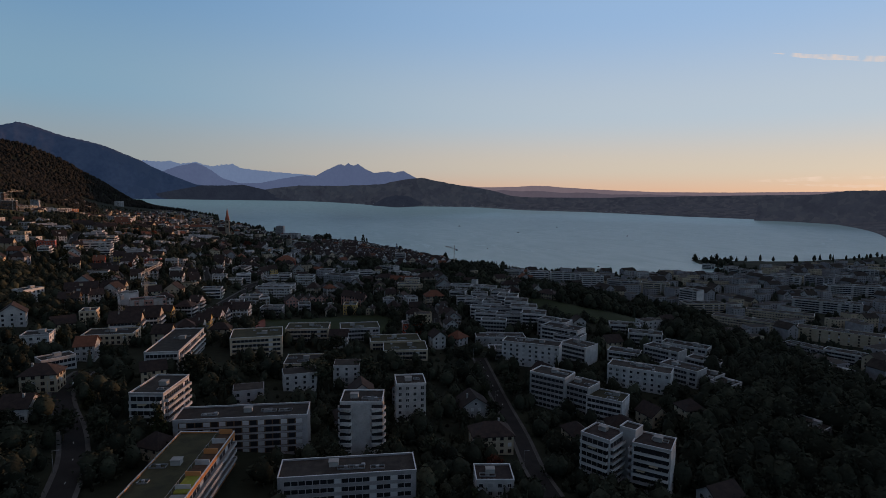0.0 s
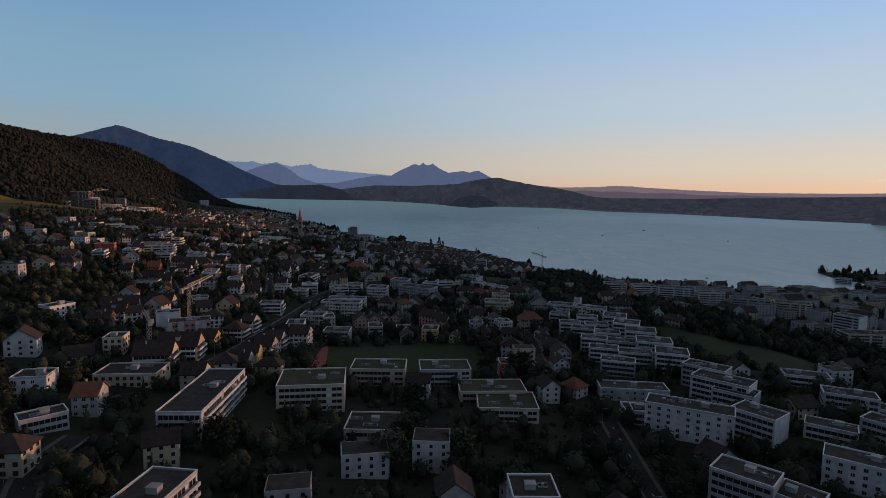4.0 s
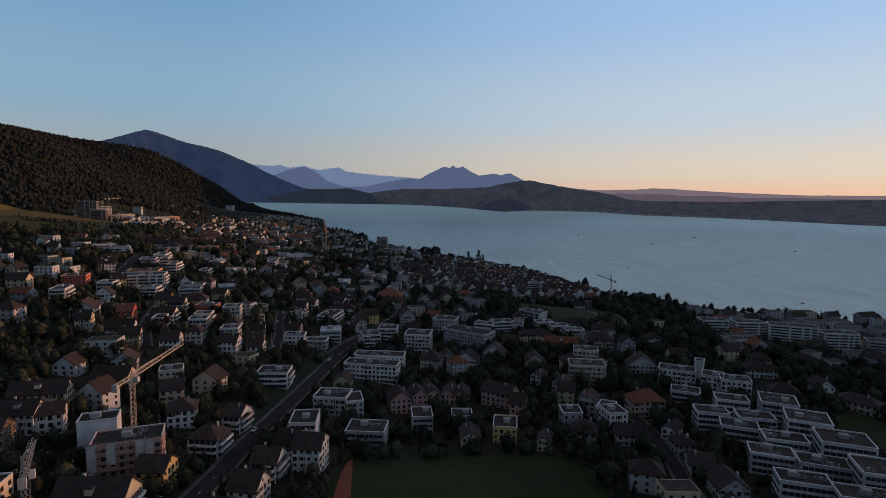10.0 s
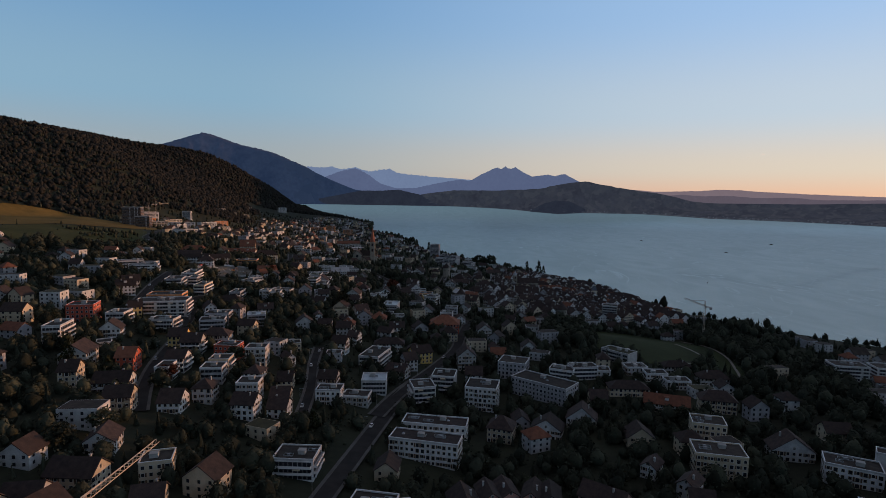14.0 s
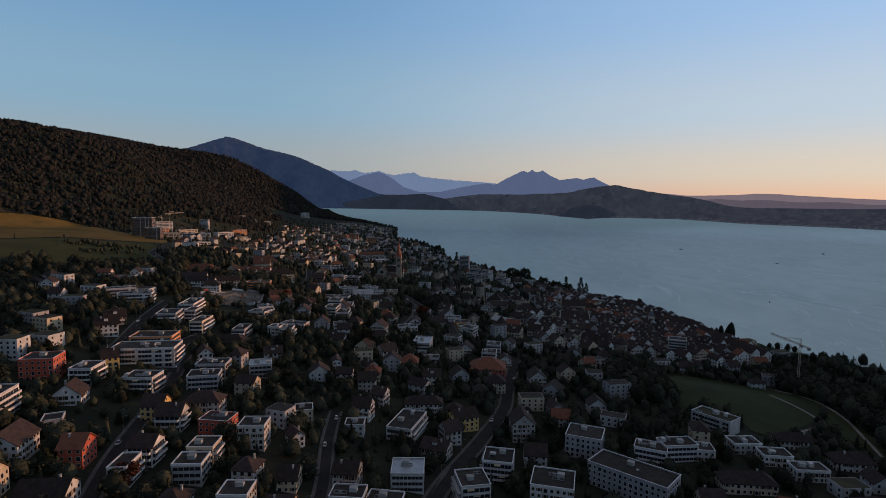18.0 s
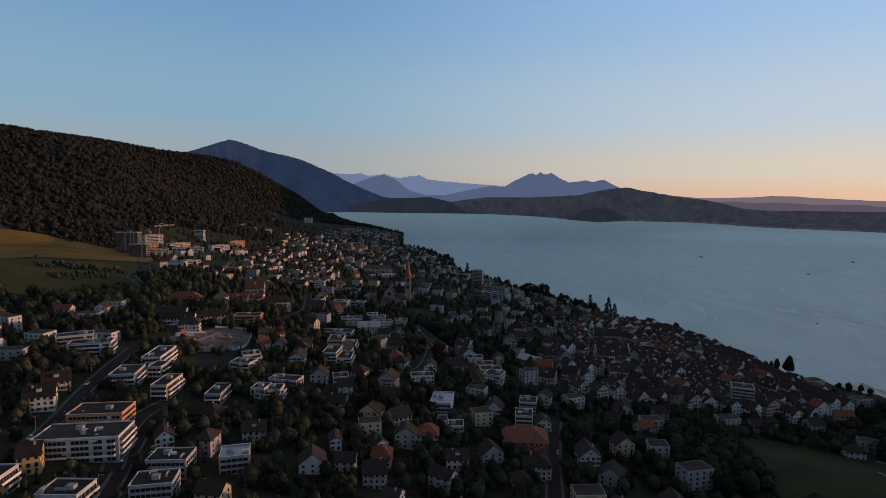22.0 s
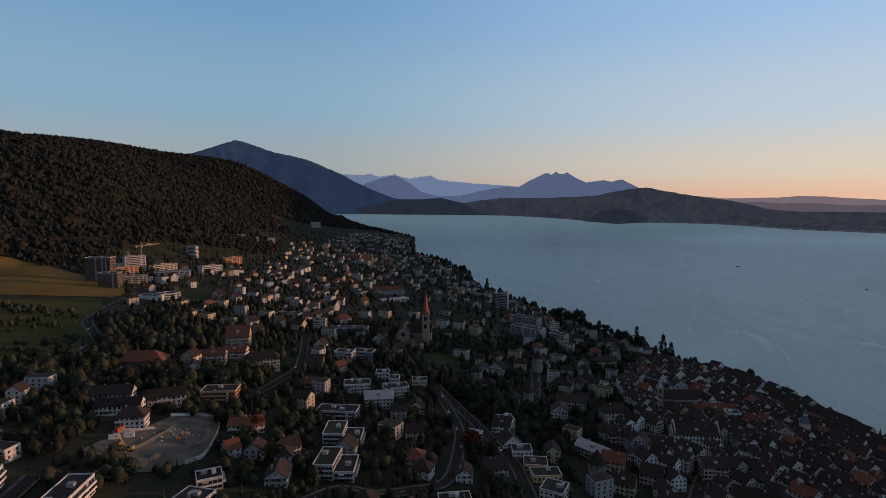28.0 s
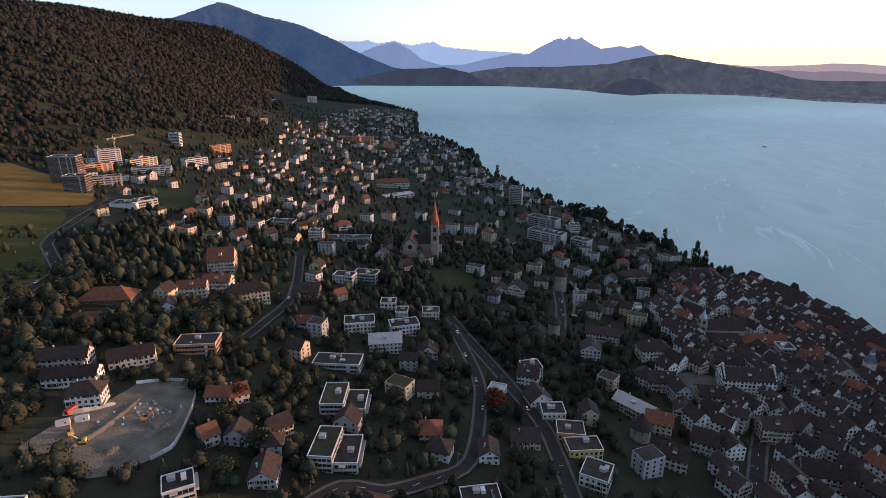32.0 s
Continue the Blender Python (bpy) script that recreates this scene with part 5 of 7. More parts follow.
building(152, 777, -52, 25.2, 13.2, 3, "Fwnsl")
building(94, 729, -24, 17.3, 11.7, 3, "Fwfsl")
building(110, 733, 7, 19.4, 11.5, 3, "Fwfsl")
building(125, 733, -9, 9.8, 11.5, 2, "Fwfil")
building(153, 744, 2, 16.0, 11.3, 2, "Fwfil")
building(163, 730, -5, 15.6, 11.3, 2, "Fwfil")
building(190, 756, -2, 21.9, 10.4, 2, "Hwtil")
building(206, 730, -6, 21.2, 11.3, 2, "Hwtil")
building(172, 714, -3, 17.0, 10.4, 2, "Fwfil")
building(132, 700, -5, 26.1, 11.5, 2, "Hctil")
building(106, 682, -5, 10.8, 11.7, 2, "Gctil")
building(146, 670, -20, 26.3, 11.4, 2, "GwTil")
building(177, 668, -15, 20.9, 11.3, 3, "Hctil")

building(-218, 779, 10, 39.1, 19.4, 4, "Fwfbr")
building(-228, 808, 8, 28.1, 17.3, 3, "Fofsr")
building(-244, 859, 12, 15.0, 20.8, 3, "Fgfbr")
building(-233, 876, 3, 8.8, 13.2, 3, "Fgfbr")
building(-216, 854, 3, 9.8, 22.7, 3, "Fcfbr")
building(-245, 899, 8, 12.5, 30.3, 3, "Fwfbr")
building(-192, 918, -12, 16.1, 12.3, 2, "Fwfbr")
building(-274, 837, 33, 14.0, 11.4, 2, "Gwtir")
building(-265, 812, 28, 14.4, 11.5, 3, "Gwtir")
building(-311, 907, 32, 23.1, 12.3, 3, "Fwfbr")
building(-293, 898, 18, 27.1, 12.3, 3, "Fwfbr")
building(-186, 860, 3, 9.9, 20.9, 2, "Fgfbr")
building(-185, 837, -1, 21.9, 12.4, 1, "Hbtir")
building(-189, 799, 30, 9.1, 13.5, 2, "gwtir")
building(-149, 822, 16, 12.6, 10.6, 2, "Gwtir")
building(-162, 870, -7, 9.5, 11.4, 3, "Fwfir")
building(-154, 872, 3, 11.0, 11.4, 3, "Fwfbr")
building(-155, 900, -10, 21.7, 11.4, 2, "Fwfir")

building(-86, 934, -8, 13.5, 13.5, 3, "gwtir")
building(-82, 901, 3, 10.8, 11.6, 3, "Gwtir")
building(-72, 876, 33, 13.2, 12.7, 2, "Gwtir")
building(-44, 908, -5, 15.1, 23.5, 3, "Fwzsl")
building(-43, 879, 2, 6.3, 10.8, 2, "Fwfil")
building(-34, 876, 2, 10.1, 10.9, 2, "Fwfil")
building(-52, 859, 2, 13.9, 13.8, 2, "HwTir")
building(-104, 828, 15, 6.7, 11.7, 2, "gwtir")
building(-80, 834, 33, 8.3, 11.8, 2, "gwtir")
building(-76, 821, 2, 11.7, 12.8, 2, "HcTir")
building(-62, 961, 11, 18.6, 10.7, 2, "Fwfir")
building(-6, 918, -6, 13.9, 13.9, 2, "gwtil")
building(14, 900, -7, 12.3, 14, 4, "Fwfsl")
building(20, 926, -8, 12.4, 14, 4, "Fgfsl")
building(11, 871, -4, 28.6, 22.1, 3, "HrTil")
building(28, 906, 2, 10.3, 12, 2, "gwtil")
building(-121, 924, 16, 11.5, 11.5, 2, "Fgfsr")
building(-114, 879, -6, 13.3, 11.5, 2, "Gwtir")

building(-297, 1016, 12, 26.4, 10.8, 3, "Gwtir")
building(-282, 1000, 12, 27.4, 10.7, 3, "Gwtir")
building(-266, 987, 16, 16.8, 11.7, 3, "Hwtir")
building(-266, 1028, 26, 24.0, 11.8, 3, "Gwtir")
building(-241, 1057, 8, 25.5, 14.8, 3, "Fofsr")
building(-205, 1007, 3, 13.6, 10.7, 2, "GwTir")
building(-197, 1010, 34, 10.5, 10.7, 2, "GwTir")
building(-197, 973, 43, 8.1, 11.6, 2, "GwTir")
building(-167, 989, 43, 10.9, 11.7, 2, "Gwtir")
building(-162, 954, 9, 12.5, 14.6, 2, "gwtir")
building(-194, 938, 29, 13.0, 11.6, 2, "Fwfbr")
building(-145, 1020, 3, 13.4, 21.7, 3, "Fwnsr")
building(-133, 1022, 3, 12.4, 19.8, 2, "Fwfbr")
building(-139, 976, -1, 11.9, 23.5, 3, "Fwnsr")
building(-128, 977, 3, 11.9, 21.6, 2, "Fwfbr")
building(-154, 1067, -2, 30.8, 14, 2, "Fwfsr")
building(-285, 1141, 14, 21.2, 12.1, 3, "GwTir")
building(-273, 1160, 3, 21.7, 12.1, 3, "GwTir")
building(-243, 1145, 24, 31.6, 13.1, 4, "Hctir")
building(-286, 1199, 14, 21.7, 22.2, 4, "GcTir")
building(-325, 1077, 11, 25.6, 12.1, 1, "HbTir")
building(-331, 1109, 8, 37.0, 18.2, 2, "HbTir")
building(-200, 1168, 3, 16.0, 14.1, 3, "Gbtir")
building(-181, 1212, -12, 18.9, 12.1, 3, "Fwfir")
building(-164, 1227, -10, 21.8, 13.2, 3, "Fgfsr")
building(-151, 1125, 11, 22.6, 14.1, 3, "Fwfir")
building(-128, 1101, 10, 22.7, 14.1, 3, "Gwzir")
building(-136, 1173, 3, 12.7, 11.1, 2, "Fwfir")
building(-122, 1152, 3, 9.7, 11.1, 3, "Fwfir")
building(-118, 1130, 18, 21.9, 13.1, 3, "Fwfir")
building(-100, 1167, 3, 14.0, 12.1, 2, "Fcfir")
building(-190, 1117, 3, 11.6, 11.1, 2, "GwTir")
building(-97, 1100, 3, 13.4, 12.1, 2, "gwtir")
building(-89, 1008, 3, 12.5, 12.9, 2, "HcTir")

building(-39, 1243, -7, 11.6, 13.4, 3, "gwtil")
building(-22, 1252, -24, 17.4, 13.5, 3, "gwtil")
building(43, 1219, -22, 19.8, 14.5, 3, "Hctil")
building(87, 1241, -10, 16.2, 12.3, 1, "Fwznl")
building(42, 1167, -12, 27.0, 12.3, 3, "Gwtil")
building(26, 1136, -9, 14.5, 13.3, 3, "gwtil")
building(76, 1143, 7, 23.1, 14.4, 4, "Hwtil")
building(131, 1138, -6, 20.1, 13.4, 3, "Gwtil")
building(59, 1104, -42, 14.1, 13.4, 3, "Hwtil")
building(68, 1100, -5, 18.5, 13.4, 3, "Gwtil")
building(40, 1062, -47, 26.2, 12.3, 3, "Gczil")
building(51, 1049, -20, 15.9, 14.3, 3, "GcTil")
building(216, 1133, -9, 17.7, 14.5, 4, "gwtil")
building(-27, 1082, -17, 14.2, 13.1, 3, "Gwtil")
building(-25, 1091, 14, 13.5, 12.1, 3, "Fwfil")
building(-50, 1059, -19, 10.5, 12.1, 2, "Fgznl")
building(-24, 1058, 19, 14.4, 13.1, 2, "gwtil")
building(-16, 1045, 3, 14.3, 12.1, 2, "Fwfil")
building(-36, 1014, 3, 16.1, 12, 2, "Gwtil")
building(-8, 1027, -4, 16.0, 13.1, 2, "Fofil")
building(-3, 1013, 7, 19.2, 12, 2, "Fyfil")
building(-1, 988, -25, 14.5, 15, 3, "Fwfil")
building(-57, 997, 3, 10.6, 12.9, 2, "gwtir")
building(193, 1356, -4, 46.7, 26.1, 3, "Hwtil")
building(134, 1015, -19, 25.3, 14.5, 3, "Gwtil")
building(110, 1317, 10, 29.8, 14.3, 3, "Hctil")
building(140, 1284, -46, 21.2, 13.2, 3, "Gwtil")
building(143, 1227, -51, 23.6, 14.3, 3, "Gwtil")
building(168, 1212, -9, 21.3, 13.4, 3, "Gwtil")
building(179, 1181, -2, 35.8, 14.4, 3, "GcTil")
building(189, 1165, -4, 12.1, 11.4, 4, "Fwtil")
building(74, 1034, -29, 14.5, 14.4, 3, "Gwtil")
building(123, 1052, -3, 17.3, 13.4, 4, "Gctil")
building(98, 1088, -6, 16.5, 13.4, 3, "Gctil")
building(49, 1015, -24, 14.8, 13.3, 3, "Gctil")
building(160, 1054, -37, 14.1, 13.4, 4, "Gctil")
building(73, 1069, -21, 11.1, 12.4, 2, "gwtil")

building(-577, 1421, 9, 33.5, 18.1, 12, "Fbfsr")
building(-536, 1379, 9, 25.2, 16.1, 7, "Fbfsr")
building(-619, 1569, 48, 32.0, 15.1, 8, "Fwfsr")
building(-599, 1505, 53, 42.3, 14.1, 4, "Fofsr")
building(-538, 1436, 29, 33.7, 16.1, 4, "Fcfsr")
building(-585, 1597, 59, 43.8, 14.1, 4, "Fcfsr")
building(-537, 1540, 23, 53.2, 14.1, 4, "Fwfsr")
building(-453, 1337, 5, 28.5, 20.1, 2, "Fwfnr")
building(-441, 1347, 52, 27.4, 18.1, 3, "Fwfsr")
building(-208, 1720, 13, 55.3, 15.9, 4, "GwTir")
building(-187, 1638, 35, 52.5, 16, 2, "Fgzsr")
building(-342, 2227, 3, 30.3, 13.8, 9, "Fofsr")
building(-285, 2231, 18, 28.6, 13.8, 6, "Fofsr")
building(-844, 3514, 43, 45.9, 15.5, 10, "Fwfsr")
building(-648, 1826, 3, 20.2, 12.8, 8, "Fwfsr")
building(-941, 3163, 48, 73.0, 13.6, 3, "Fwfsr")
building(-711, 2206, 36, 45.4, 15.9, 4, "Fcfsr")
building(-701, 2300, 24, 34.7, 15.8, 4, "Fcfsr")
building(-707, 2433, 36, 47.4, 15.7, 4, "Fcfsr")
building(-407, 2314, -16, 66.1, 15.7, 4, "Fofsr")
building(-569, 1844, 52, 38.6, 14, 5, "Fofsr")
building(-526, 1648, 55, 39.1, 16, 5, "Fwfsr")
building(-289, 1367, -8, 32.4, 14.1, 2, "Fgfsr")
building(-237, 1326, 3, 14.9, 12.2, 4, "Fwfir")
building(-207, 1346, 3, 52.2, 14.2, 2, "Fgfsr")
building(-222, 1389, 29, 19.0, 12.1, 3, "HwTir")

building(-75, 1839, -28, 50.9, 13.9, 3, "Fgfsl")
building(-30, 1810, -30, 48.0, 13.8, 3, "Fwfsl")
building(8, 1666, -14, 21.0, 15.9, 10, "Fgfsl")
building(37, 1518, -36, 44.3, 16, 5, "Fgfsl")
building(31, 1442, -36, 48.5, 16.1, 5, "Fwfsl")
building(72, 1424, -40, 23.2, 14.1, 4, "Fgfsl")
building(77, 1502, 3, 13.6, 12, 4, "Fwfil")
building(216, 999, -20, 17.6, 14.5, 7, "Fwfsl")

# stands of trees
WOODS = []
TAKEN += [(-560, 1262, 45), (-520, 1290, 30), (-610, 1210, 30)]
WOODS.append(np.array([(308, 376), (430, 434), (415, 358), (422, 286), (220, 146), (146, 171), (196, 219), (242, 246), (240, 306)], float))
WOODS.append(np.array([(412, 754), (441, 645), (489, 537), (424, 435), (270, 404), (296, 519)], float))
WOODS.append(np.array([(-578, 1115), (-532, 1169), (-370, 1160), (-316, 1018), (-391, 1039), (-410, 910)], float))
WOODS.append(np.array([(-428, 1205), (-402, 1276), (-330, 1233), (-303, 1158), (-348, 1140), (-386, 1137)], float))
WOODS.append(np.array([(-378, 1067), (-283, 1099), (-232, 1165), (-211, 1128), (-269, 1075), (-310, 1049), (-354, 1038)], float))
WOODS.append(np.array([(-168, 1359), (-138, 1233), (-53, 1186), (-9, 1154), (-14, 1114), (-60, 1137), (-92, 1169), (-140, 1203)], float))
WOODS.append(np.array([(137, 974), (186, 989), (130, 815), (151, 779), (125, 770), (103, 854)], float))
WOODS.append(np.array([(310, 991), (450, 1094), (389, 846), (261, 631), (278, 784), (223, 826)], float))
WOODS.append(np.array([(280, 899), (370, 884), (231, 705), (262, 790)], float))
# bounds of the old town
OLD_TOWN = np.array([(136, 1294), (177, 1348), (269, 1374), (344, 1146), (337, 1003), (231, 973), (52, 979), (27, 1010), (20, 1047), (55, 1082), (81, 1125), (106, 1187), (105, 1233)], float)


# ---- landmarks ----
def thing(name, label, category, x, y, turn=0.0, lift=0.0, group=""):
    root = new(name)
    root.matrix_world = pose(x, y, gz(x, y) + lift, 0, 0, turn)
    return tagged(root, label, category, group)


def church(x, y, turn, w, d, h, tower_at, tower_w, tower_h, spire_h, label, spire_mat, apse=True):
    root = thing("church", label, "church", x, y, turn)
    rise = w * 0.5
    part("nave_wall", *gable_wall(w, d, h, rise, "g"), STONE, root)
    part("nave_roof", *pitched_roof(w, d, h, "g", rise, 0.5), TILE, root)
    for s in (-1, 1):
        part("aisle_wall", box(s * w / 2, -d * 0.42, -4, s * (w / 2 + 4), d * 0.35, h * 0.55) if s > 0 else box(-w / 2 - 4, -d * 0.42, -4, -w / 2, d * 0.35, h * 0.55), BOX, STONE, root)
        a, b = s * (w / 2 - 0.2), s * (w / 2 + 4.6)
        v = [(a, -d * 0.43, h * 0.8), (b, -d * 0.43, h * 0.53), (b, d * 0.36, h * 0.53), (a, d * 0.36, h * 0.8)]
        part("aisle_roof", v + [(p, q, r - 0.3) for p, q, r in v], [(0, 1, 2, 3), (7, 6, 5, 4), (0, 4, 5, 1), (1, 5, 6, 2), (2, 6, 7, 3), (3, 7, 4, 0)], TILE, root)
        for i in range(5):
            at = -d * 0.34 + i * d * 0.15
            m = Matrix.Translation((s * (w / 2 + 4), at, h * 0.12)) @ Matrix.Rotation(radians(90 * s), 4, 'Z') @ Matrix.Diagonal((1.6, 1, h * 0.3, 1))
            shared("window", WINDOWS[1], root, m)
    shared("rose_window", bare("rose_window", *prism(16, 1.0, 1.0, -0.1, 0.12), GLASS), root, Matrix.Translation((0, -d / 2 - 0.02, h * 0.85)) @ Matrix.Rotation(radians(90), 4, 'X') @ Matrix.Scale(w * 0.16, 4))
    tx, ty = tower_at
    t = tower_w / 2
    tower = part("tower", box(tx - t, ty - t, -4, tx + t, ty + t, tower_h), BOX, STONE, root)
    part("cornice", box(tx - t - 0.35, ty - t - 0.35, tower_h * 0.72, tx + t + 0.35, ty + t + 0.35, tower_h * 0.72 + 0.5), BOX, STONE, tower)
    for k in (0.55, 0.8):
        for s, m in (("f", Matrix.Translation((tx, ty - t, tower_h * k))), ("l", Matrix.Translation((tx - t, ty, tower_h * k)) @ Matrix.Rotation(radians(-90), 4, 'Z')), ("r", Matrix.Translation((tx + t, ty, tower_h * k)) @ Matrix.Rotation(radians(90), 4, 'Z'))):
            shared("belfry_opening", WINDOWS[1], tower, m @ Matrix.Diagonal((tower_w * 0.4, 1, tower_h * 0.13, 1)))
    v, f = prism(8, t * 1.1, 0.0, tower_h, tower_h + spire_h, math.pi / 8)
    spire = part("spire", [(a + tx, b + ty, c) for a, b, c in v], f, spire_mat, root, "steep pointed spire")
    for i in (-1, 1):
        for j in (-1, 1):
            v, f = prism(6, t * 0.28, 0.0, tower_h, tower_h + spire_h * 0.28)
            part("pinnacle", [(a + tx + i * t * 0.8, b + ty + j * t * 0.8, c) for a, b, c in v], f, spire_mat, spire)
    part("cross", *boxes([(tx - 0.12, ty - 0.12, tower_h + spire_h - 0.5, tx + 0.12, ty + 0.12, tower_h + spire_h + 2.2), (tx - 0.7, ty - 0.1, tower_h + spire_h + 1.2, tx + 0.7, ty + 0.1, tower_h + spire_h + 1.4)]), GALV, spire)
    TAKEN.append((x, y, max(w, d) * 0.55))
    TAKEN.append((x, y - d * 0.3, w * 0.8))
    return root


def round_tower(x, y, r, h, cone, label):
    root = thing("round_tower", label, "tower", x, y)
    part("wall", *prism(20, r, r * 0.97, -4, h), STONE, root)
    part("roof", *prism(20, r * 1.15, 0.0, h, h + cone), TILE, root)
    part("eaves", *prism(20, r * 1.12, r * 1.15, h - 0.4, h + 0.02), BROWN, root)
    for a in (-140, -100, -60, -20):
        m = Matrix.Rotation(radians(a + 90), 4, 'Z') @ Matrix.Translation((0, -r * 0.985, h * 0.72)) @ Matrix.Diagonal((0.8, 1, 1.3, 1))
        shared("window", WINDOWS[1], root, m)
    TAKEN.append((x, y, r + 1))
    return root


def tower_crane(x, y, turn, mast_h, jib, label, mat, top=5.0):
    """A lattice tower crane: mast, jib, counter-jib with ballast, cab and tie bars."""
    root = thing("tower_crane", label, "crane", x, y, turn)

    def lattice(a, b, half, step):
        a, b = Vector(a), Vector(b)
        n = max(2, int((b - a).length / step))
        u = (b - a).normalized()
        s = u.orthogonal().normalized() * half
        t = u.cross(s).normalized() * half
        segs = []
        corner = (s + t, s - t, -s - t, -s + t)
        for c in corner:
            segs.append((a + c, b + c))
        for i in range(n):
            p, q = a.lerp(b, i / n), a.lerp(b, (i + 1) / n)
            for k in range(4):
                segs.append((p + corner[k], q + corner[(k + 1) % 4]))
        v, f = [], []
        for p, q in segs:
            w = (q - p).normalized()
            e1 = w.orthogonal().normalized() * 0.09
            e2 = w.cross(e1).normalized() * 0.09
            k = len(v)
            for o in (p, q):
                v += [tuple(o + e1), tuple(o + e2), tuple(o - e1), tuple(o - e2)]
            f += [(k + i, k + (i + 1) % 4, k + 4 + (i + 1) % 4, k + 4 + i) for i in range(4)]
        return v, f
    part("base", *boxes([(-2.5, -2.5, -3, 2.5, 2.5, 0.7)]), CONCRETE, root)
    part("mast", *lattice((0, 0, 0.5), (0, 0, mast_h), 0.8, 1.9), mat, root)
    part("jib", *lattice((0, 0.5, mast_h), (0, jib, mast_h + jib * 0.03), 0.7, 2.0), mat, root)
    part("counter_jib", *lattice((0, 0, mast_h), (0, -jib * 0.28, mast_h), 0.6, 2.0), mat, root)
    part("ballast", *boxes([(-1, -jib * 0.28 - 0.5, mast_h - 2.2, 1, -jib * 0.28 + 1.2, mast_h + 0.5)]), CONCRETE, root)
    part("cab", *boxes([(0.9, -0.5, mast_h - 2.4, 2.4, 1.4, mast_h - 0.3)]), WHITE, root)
    part("apex", *lattice((0, 0, mast_h), (0, 0, mast_h + top), 0.5, 1.6), mat, root)
    part("tie_bar", *lattice((0, 0, mast_h + top), (0, jib * 0.6, mast_h + jib * 0.02 + 0.8), 0.07, 20), mat, root)
    TAKEN.append((x, y, 3.5))
    return root


michael = church(-133, 1334, 0, 15, 36, 15, (27, -15), 8.5, 38, 27, "large stone church with a tall copper-red spire", COPPER)
part("transept_wall", *[[(a + 18, b + 2, c) for a, b, c in q] if i == 0 else q for i, q in enumerate(gable_wall(30, 14, 13, 8, "G"))], STONE, michael)
part("transept_roof", *[[(a + 18, b + 2, c) for a, b, c in q] if i == 0 else q for i, q in enumerate(pitched_roof(30, 14, 13, "G", 8, 0.5))], TILE, michael)
church(146, 1186, -90, 13, 34, 14, (7, -19), 5.6, 25, 7, "stone church with slim tower and long brown roof", ZINC)

# clock tower of the old town: plain shaft, oversailing top storey, steep four-sided roof with turret
clock = thing("clock_tower", "pale rendered clock tower with a steep blue-grey roof", "tower", 238, 1138, -8)
part("shaft", box(-3.6, -3.6, -4, 3.6, 3.6, 24), BOX, CREAM, clock)
part("cornice", box(-4, -4, 24, 4, 4, 24.8), BOX, STONE, clock)
v, f = prism(4, 5.4, 2.2, 24.8, 33, math.pi / 4)
part("roof", v, f, SLATE, clock, "steep blue-grey tiled roof")
part("turret", box(-1.4, -1.4, 33, 1.4, 1.4, 36), BOX, CREAM, clock)
part("turret_roof", *prism(4, 2.2, 0.0, 36, 42, math.pi / 4), SLATE, clock)
dial = part("clock_face", *prism(24, 2.3, 2.3, -0.08, 0.08), WHITE, clock, "round clock face")
dial.matrix_basis = Matrix.Translation((0, -3.72, 20.5)) @ Matrix.Rotation(radians(90), 4, 'X')
for z in (5, 10, 15):
    shared("window", WINDOWS[1], clock, Matrix.Translation((0, -3.6, z)) @ Matrix.Diagonal((1, 1, 1.5, 1)))
clock.matrix_world = clock.matrix_world @ Matrix.Diagonal((0.9, 0.9, 0.74, 1))
TAKEN.append((238, 1137, 5))

round_tower(24, 1277, 6, 17, 8, "round grey stone wall tower with a conical brown roof")
round_tower(2, 1167, 5, 11, 6, "low round stone tower with a conical tiled roof")
round_tower(155, 988, 6, 13, 8, "tall round wall tower with a conical tiled roof")
round_tower(36, 1036, 6, 9, 9, "round rendered wall tower with a tall conical tiled roof")

# town house with stepped gables
hall = building(133, 1111, -3, 36.1, 16.5, 4, "GWtil")
tagged(hall, "long white building with stepped gables and steep brown roof", "house")
for s in (-1, 1):
    rows = [(s * 17.5 - 0.4, -8 + k * 1.6, 10, s * 17.5 + 0.4, 8 - k * 1.6, 13 + k * 1.9) for k in range(5)]
    part("stepped_gable", *boxes(rows), LIME, hall)

tower_crane(-98, 469, -5, 32, 44, "pale lattice tower crane over the scaffolded house", STEEL, 1.6)
tower_crane(-100, 404, 25, 24, 22, "slim grey self-erecting crane beside a house", GALV)
tower_crane(295.7, 924.4, 6.6, 37, 39, "tall lattice tower crane behind the lake front", STEEL, 5.8)
tower_crane(-603, 1564, -20, 42, 36, "red-lit tower crane on the upper slope", STEEL)
tower_crane(-588, 1504, 40, 34, 30, "tower crane among new blocks on the slope", STEEL)
tower_crane(27, 1215, 10, 27, 16, "small yellow crane beside the old wall", STEEL)

